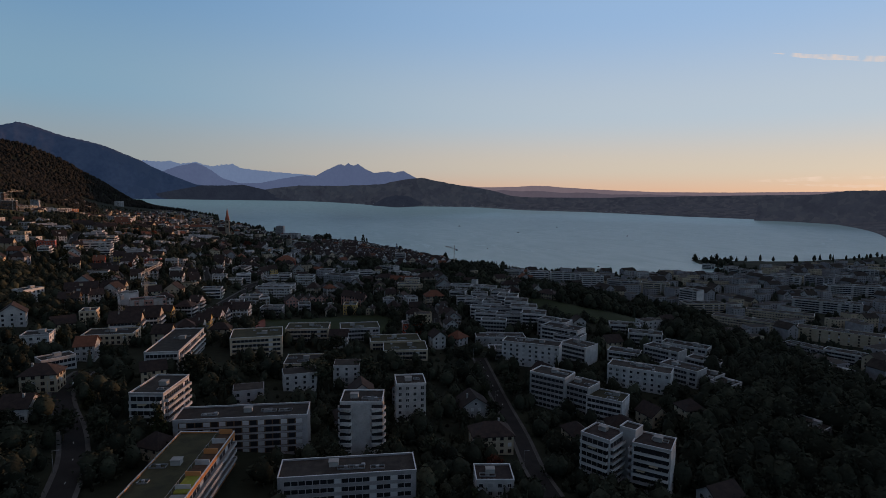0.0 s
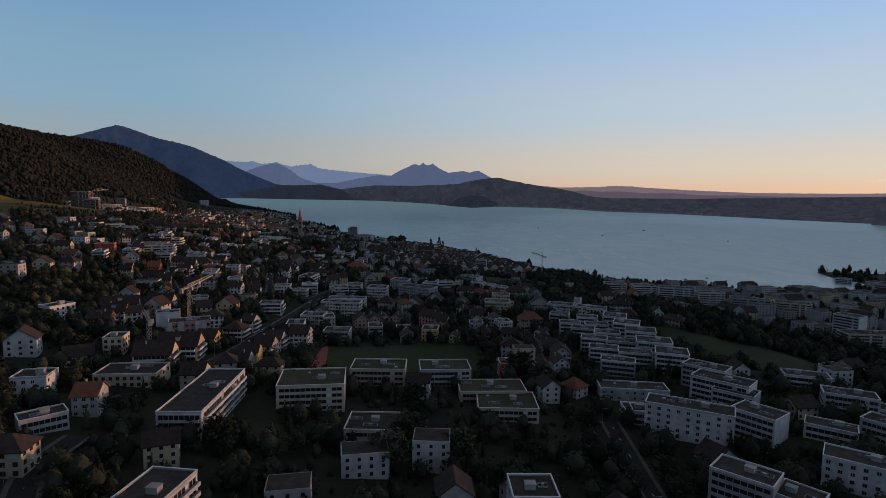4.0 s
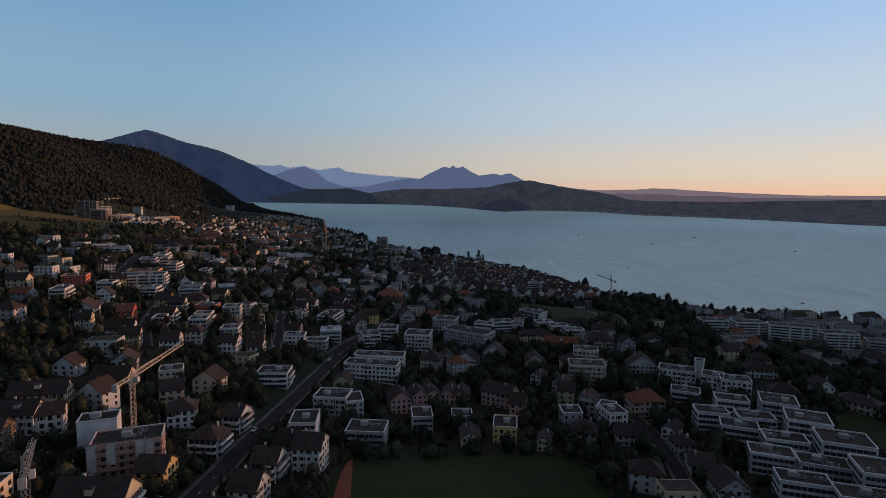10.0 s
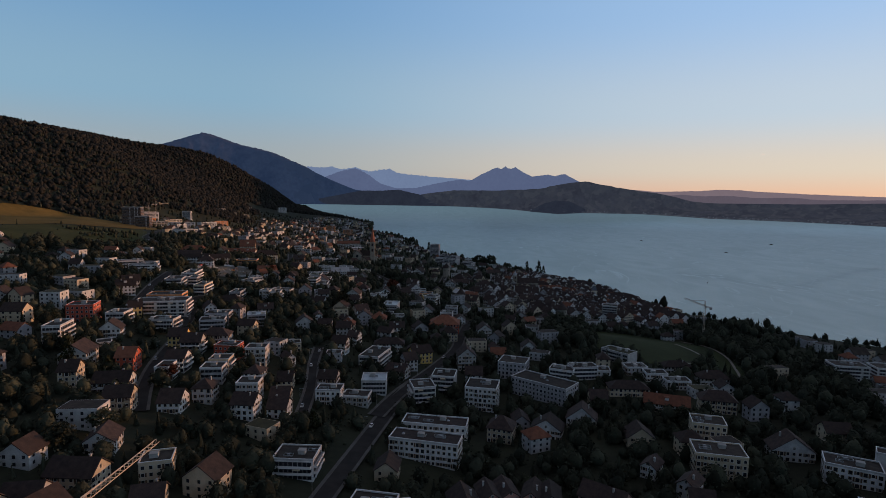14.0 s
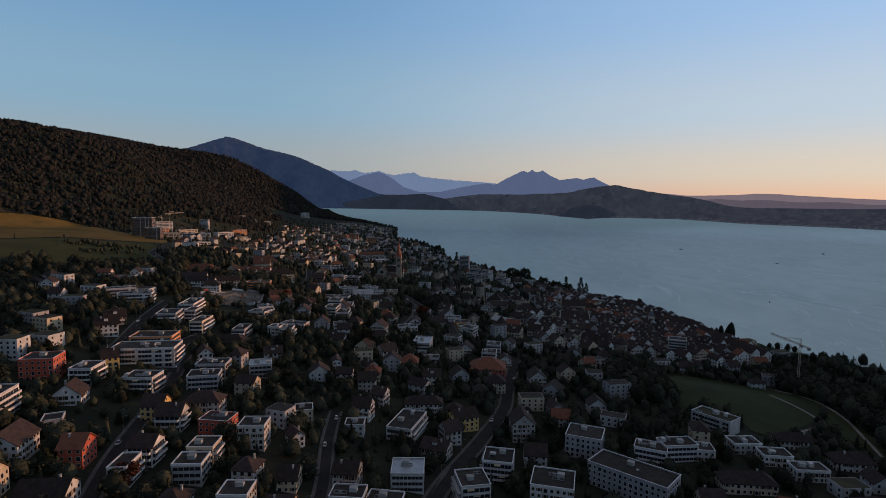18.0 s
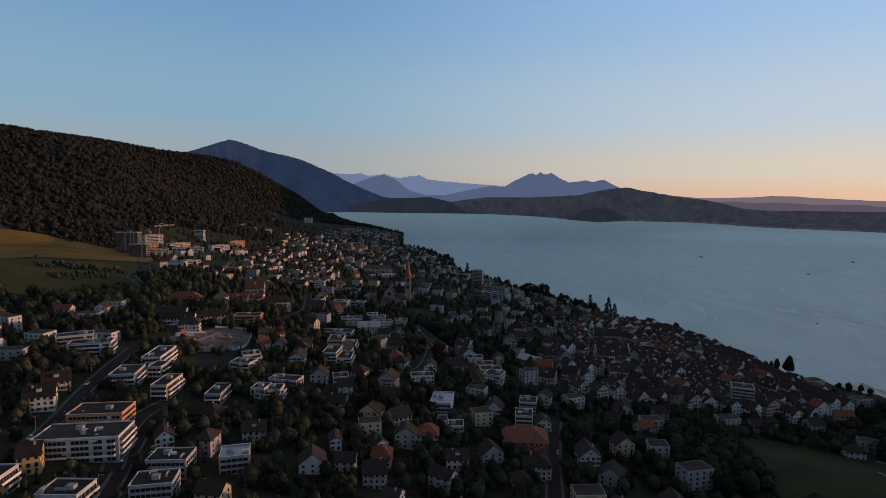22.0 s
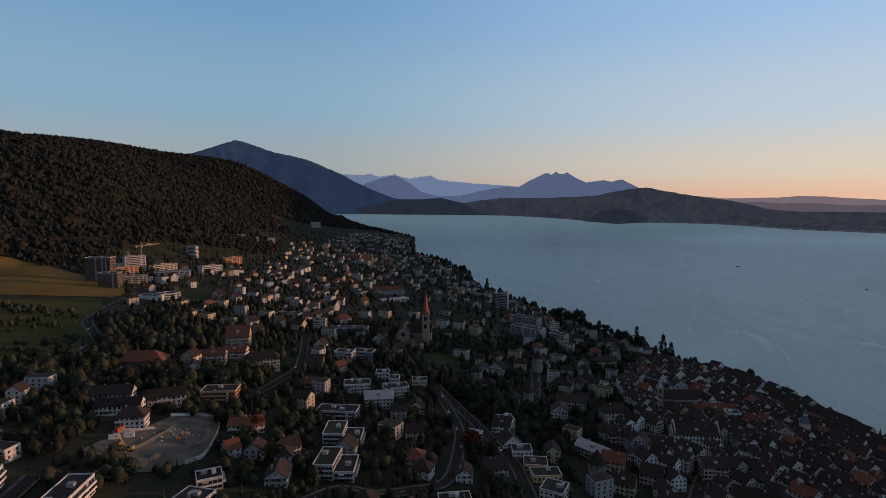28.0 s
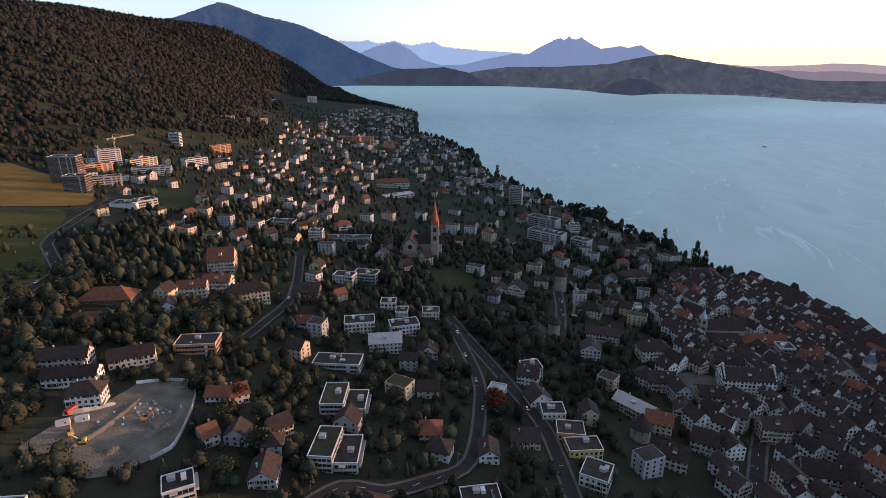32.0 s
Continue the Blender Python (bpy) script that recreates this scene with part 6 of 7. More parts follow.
# site fence round the dug pit, containers and diggers on it
PIT = LAWNS[10]
mid = PIT.mean(0)
fence = new("site_fence")
tagged(fence, "white sheet-covered fence curving round the building pit", "fence")
ring = PIT[:int(len(PIT) * 0.47)]
for a, b in zip(ring[:-1], ring[1:]):
    if np.hypot(*(b - a)) < 20:
        za, zb = gz(*a), gz(*b)
        u = (b - a) / np.hypot(*(b - a))
        n = np.array((-u[1], u[0])) * 0.15
        lo, hi = -0.5, 2.4
        v = [(*(a - n), za + lo), (*(b - n), zb + lo), (*(b + n), zb + lo), (*(a + n), za + lo), (*(a - n), za + hi), (*(b - n), zb + hi), (*(b + n), zb + hi), (*(a + n), za + hi)]
        part("fence_panel", v, BOX, WHITE, fence)


def container(x, y, turn, mat, label):
    root = thing("site_container", label, "container", x, y, turn, 0.5)
    edge = [(-3 + i * 0.25, -1.2 - 0.06 * (i // 2 % 2)) for i in range(25)]
    edge += [(-p, -q) for p, q in edge]
    n = len(edge)
    part("box", [(p, q, z) for z in (0, 2.6) for p, q in edge], [(i, (i + 1) % n, n + (i + 1) % n, n + i) for i in range(n)] + [tuple(range(n - 1, -1, -1)), tuple(range(n, 2 * n))], mat, root)
    shared("window", WINDOWS[0], root, Matrix.Translation((1.2, -1.25, 1.0)) @ Matrix.Diagonal((1.1, 1, 1.0, 1)))


def digger(x, y, turn, mat):
    root = thing("excavator", "tracked excavator parked on bare earth", "excavator", x, y, turn, 0.5)
    for s in (-1, 1):
        part("track", *boxes([(s * 1.2 - 0.35, -2, 0.1, s * 1.2 + 0.35, 2, 0.9), (s * 1.2 - 0.35, -1.6, 0, s * 1.2 + 0.35, 1.6, 1.0)]), BROWN, root)
    part("body", *boxes([(-1.3, -1.8, 1.0, 1.3, 1.2, 2.1), (-1.3, -1.8, 2.1, 1.3, -0.8, 2.5)]), mat, root)
    part("cab", *boxes([(-1.2, 0.0, 2.1, -0.1, 1.4, 3.2)]), GLASS, root)
    v = [(0.2, 1, 1.8), (0.7, 1, 1.8), (0.7, 4, 4.6), (0.2, 4, 4.6), (0.2, 1.2, 2.4), (0.7, 1.2, 2.4), (0.7, 4, 5.1), (0.2, 4, 5.1)]
    part("boom", v, BOX, mat, root)
    part("stick", *boxes([(0.25, 3.9, 1.6, 0.65, 4.4, 5.0)]), mat, root)
    part("bucket", *boxes([(-0.1, 3.3, 0.6, 1.0, 4.4, 1.6)]), GALV, root)


container(mid[0] - 24, mid[1] - 6, 30, WHITE, "white site office container on the building plot")
container(mid[0] - 18, mid[1] - 1, 25, WHITE, "white site office container on the building plot")
container(mid[0] - 27, mid[1] + 4, 80, RED, "red storage container at the pit's edge")
digger(mid[0] - 16, mid[1] - 12, 40, YELLOW)
digger(mid[0] - 8, mid[1] - 16, 110, YELLOW)
digger(mid[0] + 9, mid[1] + 6, -60, ORANGE)
TAKEN.append((mid[0] - 24, mid[1] - 8, 16))
TAKEN += [(-204, 931, 11), (-225, 913, 11), (-211, 962, 11), (-213, 921, 11)]


def bank(pts, height, half, label, mat=EARTH):
    """A heaped bank of dug earth along a line, with an uneven crest."""
    line = smooth_line(pts, 2.5)
    t = np.gradient(line, axis=0)
    nrm = np.stack([-t[:, 1], t[:, 0]], 1) / np.hypot(t[:, 0], t[:, 1])[:, None]
    v = []
    for i, (p, q) in enumerate(zip(line, nrm)):
        wob = 1 + 0.5 * noise.noise(Vector((p[0] * 0.25, p[1] * 0.25, 2)))
        end = min(1.0, i / 2, (len(line) - 1 - i) / 2)
        for k, up in ((-1, -0.3), (-0.45, 0.7), (0.05, 1.0), (0.55, 0.6), (1, -0.3)):
            g = p + q * k * half * wob
            v.append((g[0], g[1], gz(*g) + 0.5 + (height * up * wob if up > 0 else up) * (end if up > 0 else 1)))
    ob = mesh_object("earth_bank", v, grid_faces(len(line), 5), mat)
    return tagged(ob, label, "earth bank")


def at_pit(a, c):
    return (mid[0] + a, mid[1] + c)


bank([at_pit(16, 28), at_pit(22, 12), at_pit(16, -6), at_pit(4, -20)], 1.6, 3.0, "sloping bank of bare earth inside the building pit")
bank([at_pit(-2, 26), at_pit(-4, 10), at_pit(-6, -6), at_pit(-12, -22)], 1.1, 1.6, "low gravel step across the dug building pit")
bank([at_pit(6, 2), at_pit(14, 4), at_pit(20, -2)], 1.3, 2.4, "heap of dug earth in the building pit")
bank([at_pit(-30, 2), at_pit(-20, 8), at_pit(-12, 16)], 1.5, 2.0, "grey rubble heap beside the building pit", CONCRETE)
RUBBLE = random.Random(3)
for k in range(26):
    x, y = at_pit(RUBBLE.gauss(2, 7), RUBBLE.gauss(12, 6))
    q = RUBBLE.uniform(0.5, 1.3)
    v, f = prism(6, q, q * 0.6, -0.2, q * 0.7, RUBBLE.random())
    r = thing("boulder", "pale broken rock lying on bare earth", "boulder", x, y, RUBBLE.uniform(0, 90), 0.5, "rocks in the pit")
    part("rock", [(a * RUBBLE.uniform(0.8, 1.2), c * RUBBLE.uniform(0.8, 1.2), e) for a, c, e in v], f, CONCRETE, r)

# scaffold on the house under repair beside the crane
scaffold = thing("scaffold", "grey tube scaffold with netting round a house under repair", "scaffold", -95.3, 459.5, 15, 0)
for i in range(9):
    part("upright", box(-12.4 + i * 3.1, -12.5, 0, -12.3 + i * 3.1, -12.4, 16), BOX, GALV, scaffold)
for k in range(6):
    part("ledger", box(-12.4, -12.5, 1.4 + k * 2.7, 12.4, -11.8, 1.52 + k * 2.7), BOX, BROWN, scaffold)
NET = material("scaffold_netting", (0.34, 0.31, 0.29), (0.5, 0.46, 0.43), 0.4, 0.95, fine=6)
for i in (0, 2, 5, 6):
    part("netting", box(-12.3 + i * 3.1, -12.56, 1.4 + (i % 3) * 2.7, -9.4 + i * 3.1, -12.52, 14.9), BOX, NET, scaffold)
# sheeted dig behind the house under repair
bank([(-120, 490), (-109, 496), (-99, 491)], 2.2, 5.0, "grey plastic-sheeted slope of a dug plot", NET)


# rounded corner balconies of the slim tower: a slab and parapet on each storey, glass doors behind
for k in range(1, 8):
    z = k * STOREY + 0.2
    for sx in (-1, 1):
        arc = [(sx * (17.3 / 2 - 5.0), -7.0)] + [(sx * (17.3 / 2 - 5.0 + 6.2 * math.sin(a)), -7.0 + 3.4 - 5.0 * math.cos(a)) for a in np.linspace(0.15, 1.57, 7)] + [(sx * (17.3 / 2 + 0.02), -3.0)]
        inner = [(px - sx * 0.02, py + 0.0) for px, py in arc]
        n = len(arc)
        v = [(px, py, z + dz) for dz in (-0.25, 0.95) for px, py in arc]
        f = [(i, (i + 1) % n, n + (i + 1) % n, n + i) for i in range(n)] + [tuple(range(n)), tuple(range(n, 2 * n))]
        part("balcony", v, f, WHITE, corner_tower)
        part("balcony_glazing", box(min(sx * 4.2, sx * 8.6), -7.06, z + 0.98, max(sx * 4.2, sx * 8.6), -6.9, z + 2.35), BOX, GLASS, corner_tower)
        part("balcony_glazing", box(sx * 8.67 - 0.03, -6.9, z + 0.98, sx * 8.67 + 0.03, -2.6, z + 2.35), BOX, GLASS, corner_tower)
# roof terrace of the long clad block: planted bed, pale deck, glazed screens and coloured partitions
top = 4 * STOREY + 0.55
BED = material("terrace_planting", (0.20, 0.22, 0.03), (0.34, 0.34, 0.06), 0.4, 0.9, fine=6)
part("terrace_bed", box(5.2, -14, top, 9.4, -4, top + 0.5), BOX, BED, diagonal_block, "yellow-green planted roof bed")
part("terrace_deck", box(4.8, -29, top - 0.02, 9.5, -14.4, top + 0.1), BOX, CONCRETE, diagonal_block)
part("terrace_deck", box(4.8, -3.6, top - 0.02, 9.5, 29, top + 0.1), BOX, BROWN, diagonal_block)
for i in range(8):
    yy = -28 + i * 8
    part("terrace_partition", box(4.9, yy, top + 0.1, 9.6, yy + 0.25, top + 1.9), BOX, ORANGE if i % 2 else WHITE, diagonal_block)
for sx in (-9.4, 4.4):
    for i in range(12):
        part("rail_post", box(sx, -29 + i * 5.2, top, sx + 0.12, -28.88 + i * 5.2, top + 1.1), BOX, GALV, diagonal_block)
    part("roof_rail", box(sx, -29.2, top + 1.1, sx + 0.12, 29.2, top + 1.2), BOX, GALV, diagonal_block)
part("roof_rail", box(-9.3, -29.2, top + 1.1, 4.4, -29.08, top + 1.2), BOX, GALV, diagonal_block)
# loggias on the front of the stair tower block: flat dark panels imitate their shaded recesses
for k in range(1, 7):
    part("loggia", *boxes([(-5.6, -6.62, k * STOREY + 1.1, 5.6, -6.5, k * STOREY + 2.7)]), GLASS, right_tower)
    part("loggia_parapet", *boxes([(-5.8, -7.3, k * STOREY - 0.1, 5.8, -6.5, k * STOREY + 0.06), (-5.8, -7.3, k * STOREY + 0.06, 5.8, -7.2, k * STOREY + 1.0)]), CONCRETE, right_tower)


# pale gravel paths across the park lawn
GRAVEL = material("path_gravel", (0.16, 0.15, 0.13), (0.26, 0.245, 0.215), 0.3, 0.95, fine=9, space="World")
for pts in ([(242, 874), (244, 833), (241, 809), (227, 794), (200, 776)], [(259, 898), (273, 869), (269, 827), (253, 782), (240, 751)]):
    trail = ribbon("footpath", smooth_line(pts), -1.1, 1.1, 0.6, GRAVEL)
    if trail.data.polygons[0].normal.z < 0:
        trail.data.flip_normals()
    tagged(trail, "pale gravel footpath winding over the park lawn", "path", kind="structure")
    for p in smooth_line(pts, 8.0):
        TAKEN.append((float(p[0]), float(p[1]), 2.5))


# ---- filling the quarters between with smaller houses ----
WOOD_BOUNDS = [(w, w[:, 0].min(), w[:, 0].max(), w[:, 1].min(), w[:, 1].max()) for w in WOODS]


def in_woods(x, y):
    return any(x0 < x < x1 and y0 < y < y1 and inside(x, y, w) for w, x0, x1, y0, y1 in WOOD_BOUNDS)


rnd = random.Random(7)
# the old town: narrow gabled houses in rows along the shore
lots = 0
for row in reversed(range(16)):
    k = 955 + rnd.uniform(0, 8)
    while k < 1500:
        off, y = 14 + row * 13.2 + (row // 2) * 5.0 + rnd.uniform(-1.5, 1.5), k
        w, d = rnd.uniform(9, 16), rnd.uniform(10, 13.5)
        k += w + rnd.choice((0.5, 0.5, 0.5, 3, 7))
        x = float(shore_x(y)) - off
        kind, wall, roof, st, spin = rnd.choice("GGGgg"), rnd.choice("WWWWwcg"), rnd.choice("tttttttttT"), rnd.choice((3, 3, 4, 4)), rnd.gauss(0, 12)
        if not inside(x, y, OLD_TOWN) or not free(x, y, 4.0):
            continue
        lead = -66 if kind == "G" else 24
        if lots < 200:
            building(x, y, lead + spin, w, d, st, kind + wall + roof + "il", False)
        else:
            bulk_house(x, y, lead + spin, w, d, st, kind, wall, roof, True)
        lots += 1
# villas and small blocks between the larger buildings
made = 0
for gy0 in np.arange(150, 3500, 25.0):
    for gx0 in np.arange(-640, 1400, 24.0):
        x, y = gx0 + rnd.uniform(-7, 7), gy0 + rnd.uniform(-8, 8)
        pick, spin, u = rnd.random(), rnd.gauss(0, 14), rnd.random()
        w, d, st, form, wall, roof = rnd.uniform(9, 14), rnd.uniform(9, 12), rnd.randint(2, 3), rnd.choice("GgH"), rnd.choice("wwgcc"), rnd.choice("tttttttT")
        foot = float(np.interp(y, FOOT_Y, FOOT_X))
        if x < foot + 40 or x < -20 - 1.05 * y or x > 30 + 1.5 * y or inside(x, y, OLD_TOWN) or (y > 900 and x > 420):
            continue
        s = float(inland(np.array([x]), np.array([y]))[0])
        city = x > 400 and y < 960
        keep = 0.75 if city else (0.32 if y < 700 else 0.42 if y < 1500 else 0.28 if y < 2400 else 0.2)
        if s < 14 or pick > keep or in_woods(x, y) or not free(x, y, 8):
            continue
        lead = float(-24 * ramp01(y, 1050, 1300))
        if city:
            bulk_house(x, y, lead + rnd.choice((0, 8, -8, 90)), w * rnd.uniform(1.2, 2.1), d * 1.2, st + rnd.randint(0, 2), rnd.choice("FFFG"), rnd.choice("wgggc"), "f")
        elif u < 0.3:
            bulk_house(x, y, lead + spin, w * 1.3, d, st + rnd.randint(0, 1), "F", rnd.choice("wwwgc"), rnd.choice("ffn"))
        else:
            bulk_house(x, y, lead + spin, w, d, st, form, wall, roof)
        made += 1
me = bare("town_houses", BULK_V, BULK_F, BULK_MATS[0], BULK_M, BULK_MATS[1:])
tagged(new("town_houses", me), "many small white and cream houses with brown roofs", "houses", kind="stuff")


# ---- trees ----
def crown_mesh(name, seed, mat, shape, clumps=46, leaves=13):
    """A crown of many small leaves gathered in clumps, with gaps and an uneven outline; unit: a tree 10 m high."""
    r = random.Random(seed)
    v, f = [], []
    for _ in range(clumps):
        if shape == "round":
            a, t = r.uniform(0, 2 * math.pi), r.uniform(-0.75, 1)
            k = r.uniform(0.55, 1.0) ** 0.6
            c = Vector((math.cos(a) * math.sqrt(1 - t * t) * 3.5 * k, math.sin(a) * math.sqrt(1 - t * t) * 3.5 * k, 6.2 + t * 3.4 * k))
            size = 1.35
        elif shape == "tall":
            t = r.random()
            a, k = r.uniform(0, 2 * math.pi), 1.1 * math.sin(math.pi * min(1, t * 0.9 + 0.12)) + 0.15
            c = Vector((math.cos(a) * k * 1.1, math.sin(a) * k * 1.1, 1.2 + 8.6 * t))
            size = 0.8
        else:
            t = r.random() ** 1.4
            a, k = r.uniform(0, 2 * math.pi), 2.5 * (1 - t) + 0.12
            c = Vector((math.cos(a) * k * r.uniform(0.5, 1), math.sin(a) * k * r.uniform(0.5, 1), 1.2 + 8.6 * t))
            size = 0.75 + 0.5 * (1 - t)
        for _ in range(leaves):
            o = c + Vector((r.gauss(0, 0.5), r.gauss(0, 0.5), r.gauss(0, 0.42))) * size
            n = Vector((r.gauss(0, 1), r.gauss(0, 1), r.gauss(0.5, 1))).normalized()
            e1 = n.orthogonal().normalized()
            e1.rotate(Matrix.Rotation(r.uniform(0, 6.28), 3, n))
            e2 = n.cross(e1)
            p, q = r.uniform(0.28, 0.6) * size, r.uniform(0.2, 0.42) * size
            i = len(v)
            v += [tuple(o + e1 * p), tuple(o + e2 * q), tuple(o - e1 * p), tuple(o - e2 * q)]
            f.append((i, i + 1, i + 2, i + 3))
    return bare(name, v, f, mat)


def trunk_mesh(seed, shape):
    r = random.Random(seed)
    v, f = [], []

    def limb(a, b, r0, r1):
        a, b = Vector(a), Vector(b)
        u = (b - a).normalized()
        e1 = u.orthogonal().normalized()
        e2 = u.cross(e1)
        i = len(v)
        for o, q in ((a, r0), (b, r1)):
            v.extend(tuple(o + (e1 * math.cos(k * math.pi / 3) + e2 * math.sin(k * math.pi / 3)) * q) for k in range(6))
        f.extend((i + k, i + (k + 1) % 6, i + 6 + (k + 1) % 6, i + 6 + k) for k in range(6))
    if shape == "round":
        limb((0, 0, -1), (0.1, 0, 3.4), 0.32, 0.22)
        for k in range(6):
            a = k * 1.05 + r.uniform(-0.3, 0.3)
            limb((0.1, 0, 2.6 + 0.2 * k), (math.cos(a) * 2.0, math.sin(a) * 2.0, 5.4 + r.uniform(-0.5, 2)), 0.15, 0.05)
    else:
        limb((0, 0, -1), (0, 0, 9.0), 0.24, 0.03)
    return bare("trunk", v, f, BARK)


KINDS = [("broadleaf_tree", crown_mesh("crown", 1, LEAF, "round"), trunk_mesh(1, "round"), "dark green broadleaf tree in a garden"),
         ("broadleaf_tree", crown_mesh("crown", 2, LEAF, "round", 40, 14), trunk_mesh(2, "round"), "dark green broadleaf tree in a garden"),
         ("broadleaf_tree", crown_mesh("crown", 3, LEAF, "round", 52, 12), trunk_mesh(3, "round"), "dark green broadleaf tree in a garden"),
         ("conifer_tree", crown_mesh("crown", 4, LEAF_DARK, "cone", 50, 12), trunk_mesh(4, "cone"), "dark pointed conifer between houses"),
         ("poplar_tree", crown_mesh("crown", 5, LEAF_DARK, "tall", 46, 12), trunk_mesh(5, "cone"), "slender dark poplar near the shore"),
         ("copper_beech", crown_mesh("crown", 6, LEAF_RED, "round", 48, 13), trunk_mesh(6, "round"), "copper-leaved tree in a garden")]


def tree(kind, x, y, size, spin, stout=1.0):
    name, crown, trunk, label = KINDS[kind]
    t = new(name, trunk)
    t.matrix_world = pose(x, y, gz(x, y), 0, 0, spin) @ Matrix.Diagonal((size / 10 * stout, size / 10 * stout, size / 10, 1))
    tagged(t, label, "tree", "trees of the town")
    c = new("crown", crown)
    c.parent = t


def blob(seed, pointed, rows=4, n=6, tufts=1.0):
    """A cheap crown for trees of the woods and gardens: a lumpy mass of uneven lobes and loose tufts."""
    r = random.Random(seed)
    v, f = [], []
    rings = ((0.12, 0.55), (0.36, 0.92), (0.62, 0.88), (0.86, 0.5)) if not pointed else ((0.08, 0.95), (0.34, 0.68), (0.60, 0.42), (0.84, 0.17))
    if rows < 4:
        rings = (rings[0], rings[2]) if rows == 2 else (rings[0], rings[1], rings[3])
    last = len(rings) - 1
    for t, k in rings:
        for i in range(n):
            a, q = 2 * math.pi * (i + r.uniform(-0.35, 0.35)) / n, k * r.uniform(0.7, 1.12)
            v.append((math.cos(a) * q * 0.33, math.sin(a) * q * 0.33, t * 0.92 + 0.04 + r.uniform(-0.06, 0.06)))
    v.append((r.uniform(-0.05, 0.05), r.uniform(-0.05, 0.05), 0.97 if not pointed else 1.0))
    for k in range(last):
        for i in range(n):
            f.append((k * n + i, k * n + (i + 1) % n, (k + 1) * n + (i + 1) % n))
            f.append((k * n + i, (k + 1) * n + (i + 1) % n, (k + 1) * n + i))
    f += [(last * n + i, last * n + (i + 1) % n, (last + 1) * n) for i in range(n)]
    for _ in range(int((34 if pointed else 64) * tufts)):
        a, t = r.uniform(0, 6.28), r.uniform(0.1, 1.02)
        k = 0.38 * (1.08 - t) * r.uniform(0.85, 1.25) if pointed else 0.42 * math.sin(math.pi * min(0.97, t * 0.78 + 0.18)) * r.uniform(0.8, 1.15)
        o = Vector((math.cos(a) * k, math.sin(a) * k, t))
        e1 = Vector((r.gauss(0, 1), r.gauss(0, 1), r.gauss(0, 0.7))).normalized() * r.uniform(0.05, 0.11)
        e2 = e1.orthogonal().normalized() * r.uniform(0.05, 0.10)
        i = len(v)
        v += [tuple(o + e1), tuple(o + e2), tuple(o - e1 * 0.8)]
        f.append((i, i + 1, i + 2))
    return np.array(v), np.array(f)


BLOBS = [[blob(q, q > 4) for q in range(7)], [blob(q, q > 4, 3, 5, 0) for q in range(7)], [blob(q, q > 4, 2, 5, 0) for q in range(7)]]


def woodland(name, places, mat, label, plain=0):
    """Joined trees: each place gives x, y, height, kind, spread and turn."""
    vs, fs, n = [], [], 0
    for kind in range(7):
        sel = places[places[:, 3] == kind]
        if not len(sel):
            continue
        tv, tf = BLOBS[plain][kind]
        ca, sa = np.cos(sel[:, 5]), np.sin(sel[:, 5])
        wide, tall = sel[:, 2] * sel[:, 4], sel[:, 2]
        px = sel[:, 0, None] + wide[:, None] * (tv[None, :, 0] * ca[:, None] - tv[None, :, 1] * sa[:, None])
        py = sel[:, 1, None] + wide[:, None] * (tv[None, :, 0] * sa[:, None] + tv[None, :, 1] * ca[:, None])
        pz = ground_z(sel[:, 0], sel[:, 1])[:, None] - 0.5 + tall[:, None] * tv[None, :, 2]
        vs.append(np.stack([px, py, pz], 2).reshape(-1, 3))
        fs.append((tf[None] + (np.arange(len(sel)) * len(tv))[:, None, None] + n).reshape(-1, 3))
        n += len(sel) * len(tv)
    v, f = far(np.concatenate(vs)), np.concatenate(fs)
    me = bpy.data.meshes.new(name)
    me.vertices.add(len(v))
    me.vertices.foreach_set("co", v.astype(np.float32).ravel())
    me.loops.add(f.size)
    me.loops.foreach_set("vertex_index", f.astype(np.int32).ravel())
    me.polygons.add(len(f))
    me.polygons.foreach_set("loop_start", np.arange(0, f.size, 3, dtype=np.int32))
    me.materials.append(mat)
    me.update(calc_edges=True)
    return tagged(new(name, me), label, "trees", kind="stuff")


def island_tint(m, low, high):
    """Foliage that varies from tree to tree."""
    nt = m.node_tree
    g = nt.nodes.new("ShaderNodeNewGeometry")
    hsv = nt.nodes.new("ShaderNodeHueSaturation")
    span = nt.nodes.new("ShaderNodeMapRange")
    span.inputs["To Min"].default_value, span.inputs["To Max"].default_value = low, high
    nt.links.new(g.outputs["Random Per Island"], span.inputs["Value"])
    b = nt.nodes["Principled BSDF"]
    src = b.inputs["Base Color"].links[0].from_socket
    nt.links.new(span.outputs[0], hsv.inputs["Value"])
    nt.links.new(src, hsv.inputs["Color"])
    nt.links.new(hsv.outputs["Color"], b.inputs["Base Color"])


island_tint(FOREST, 0.8, 1.2)
WOOD = material("woodland_leaves", (0.022, 0.026, 0.020), (0.047, 0.052, 0.035), 0.06, 0.95, bump=0.7, fine=14, spec=0.05, space="World")
island_tint(WOOD, 0.5, 1.6)

rnd = random.Random(21)
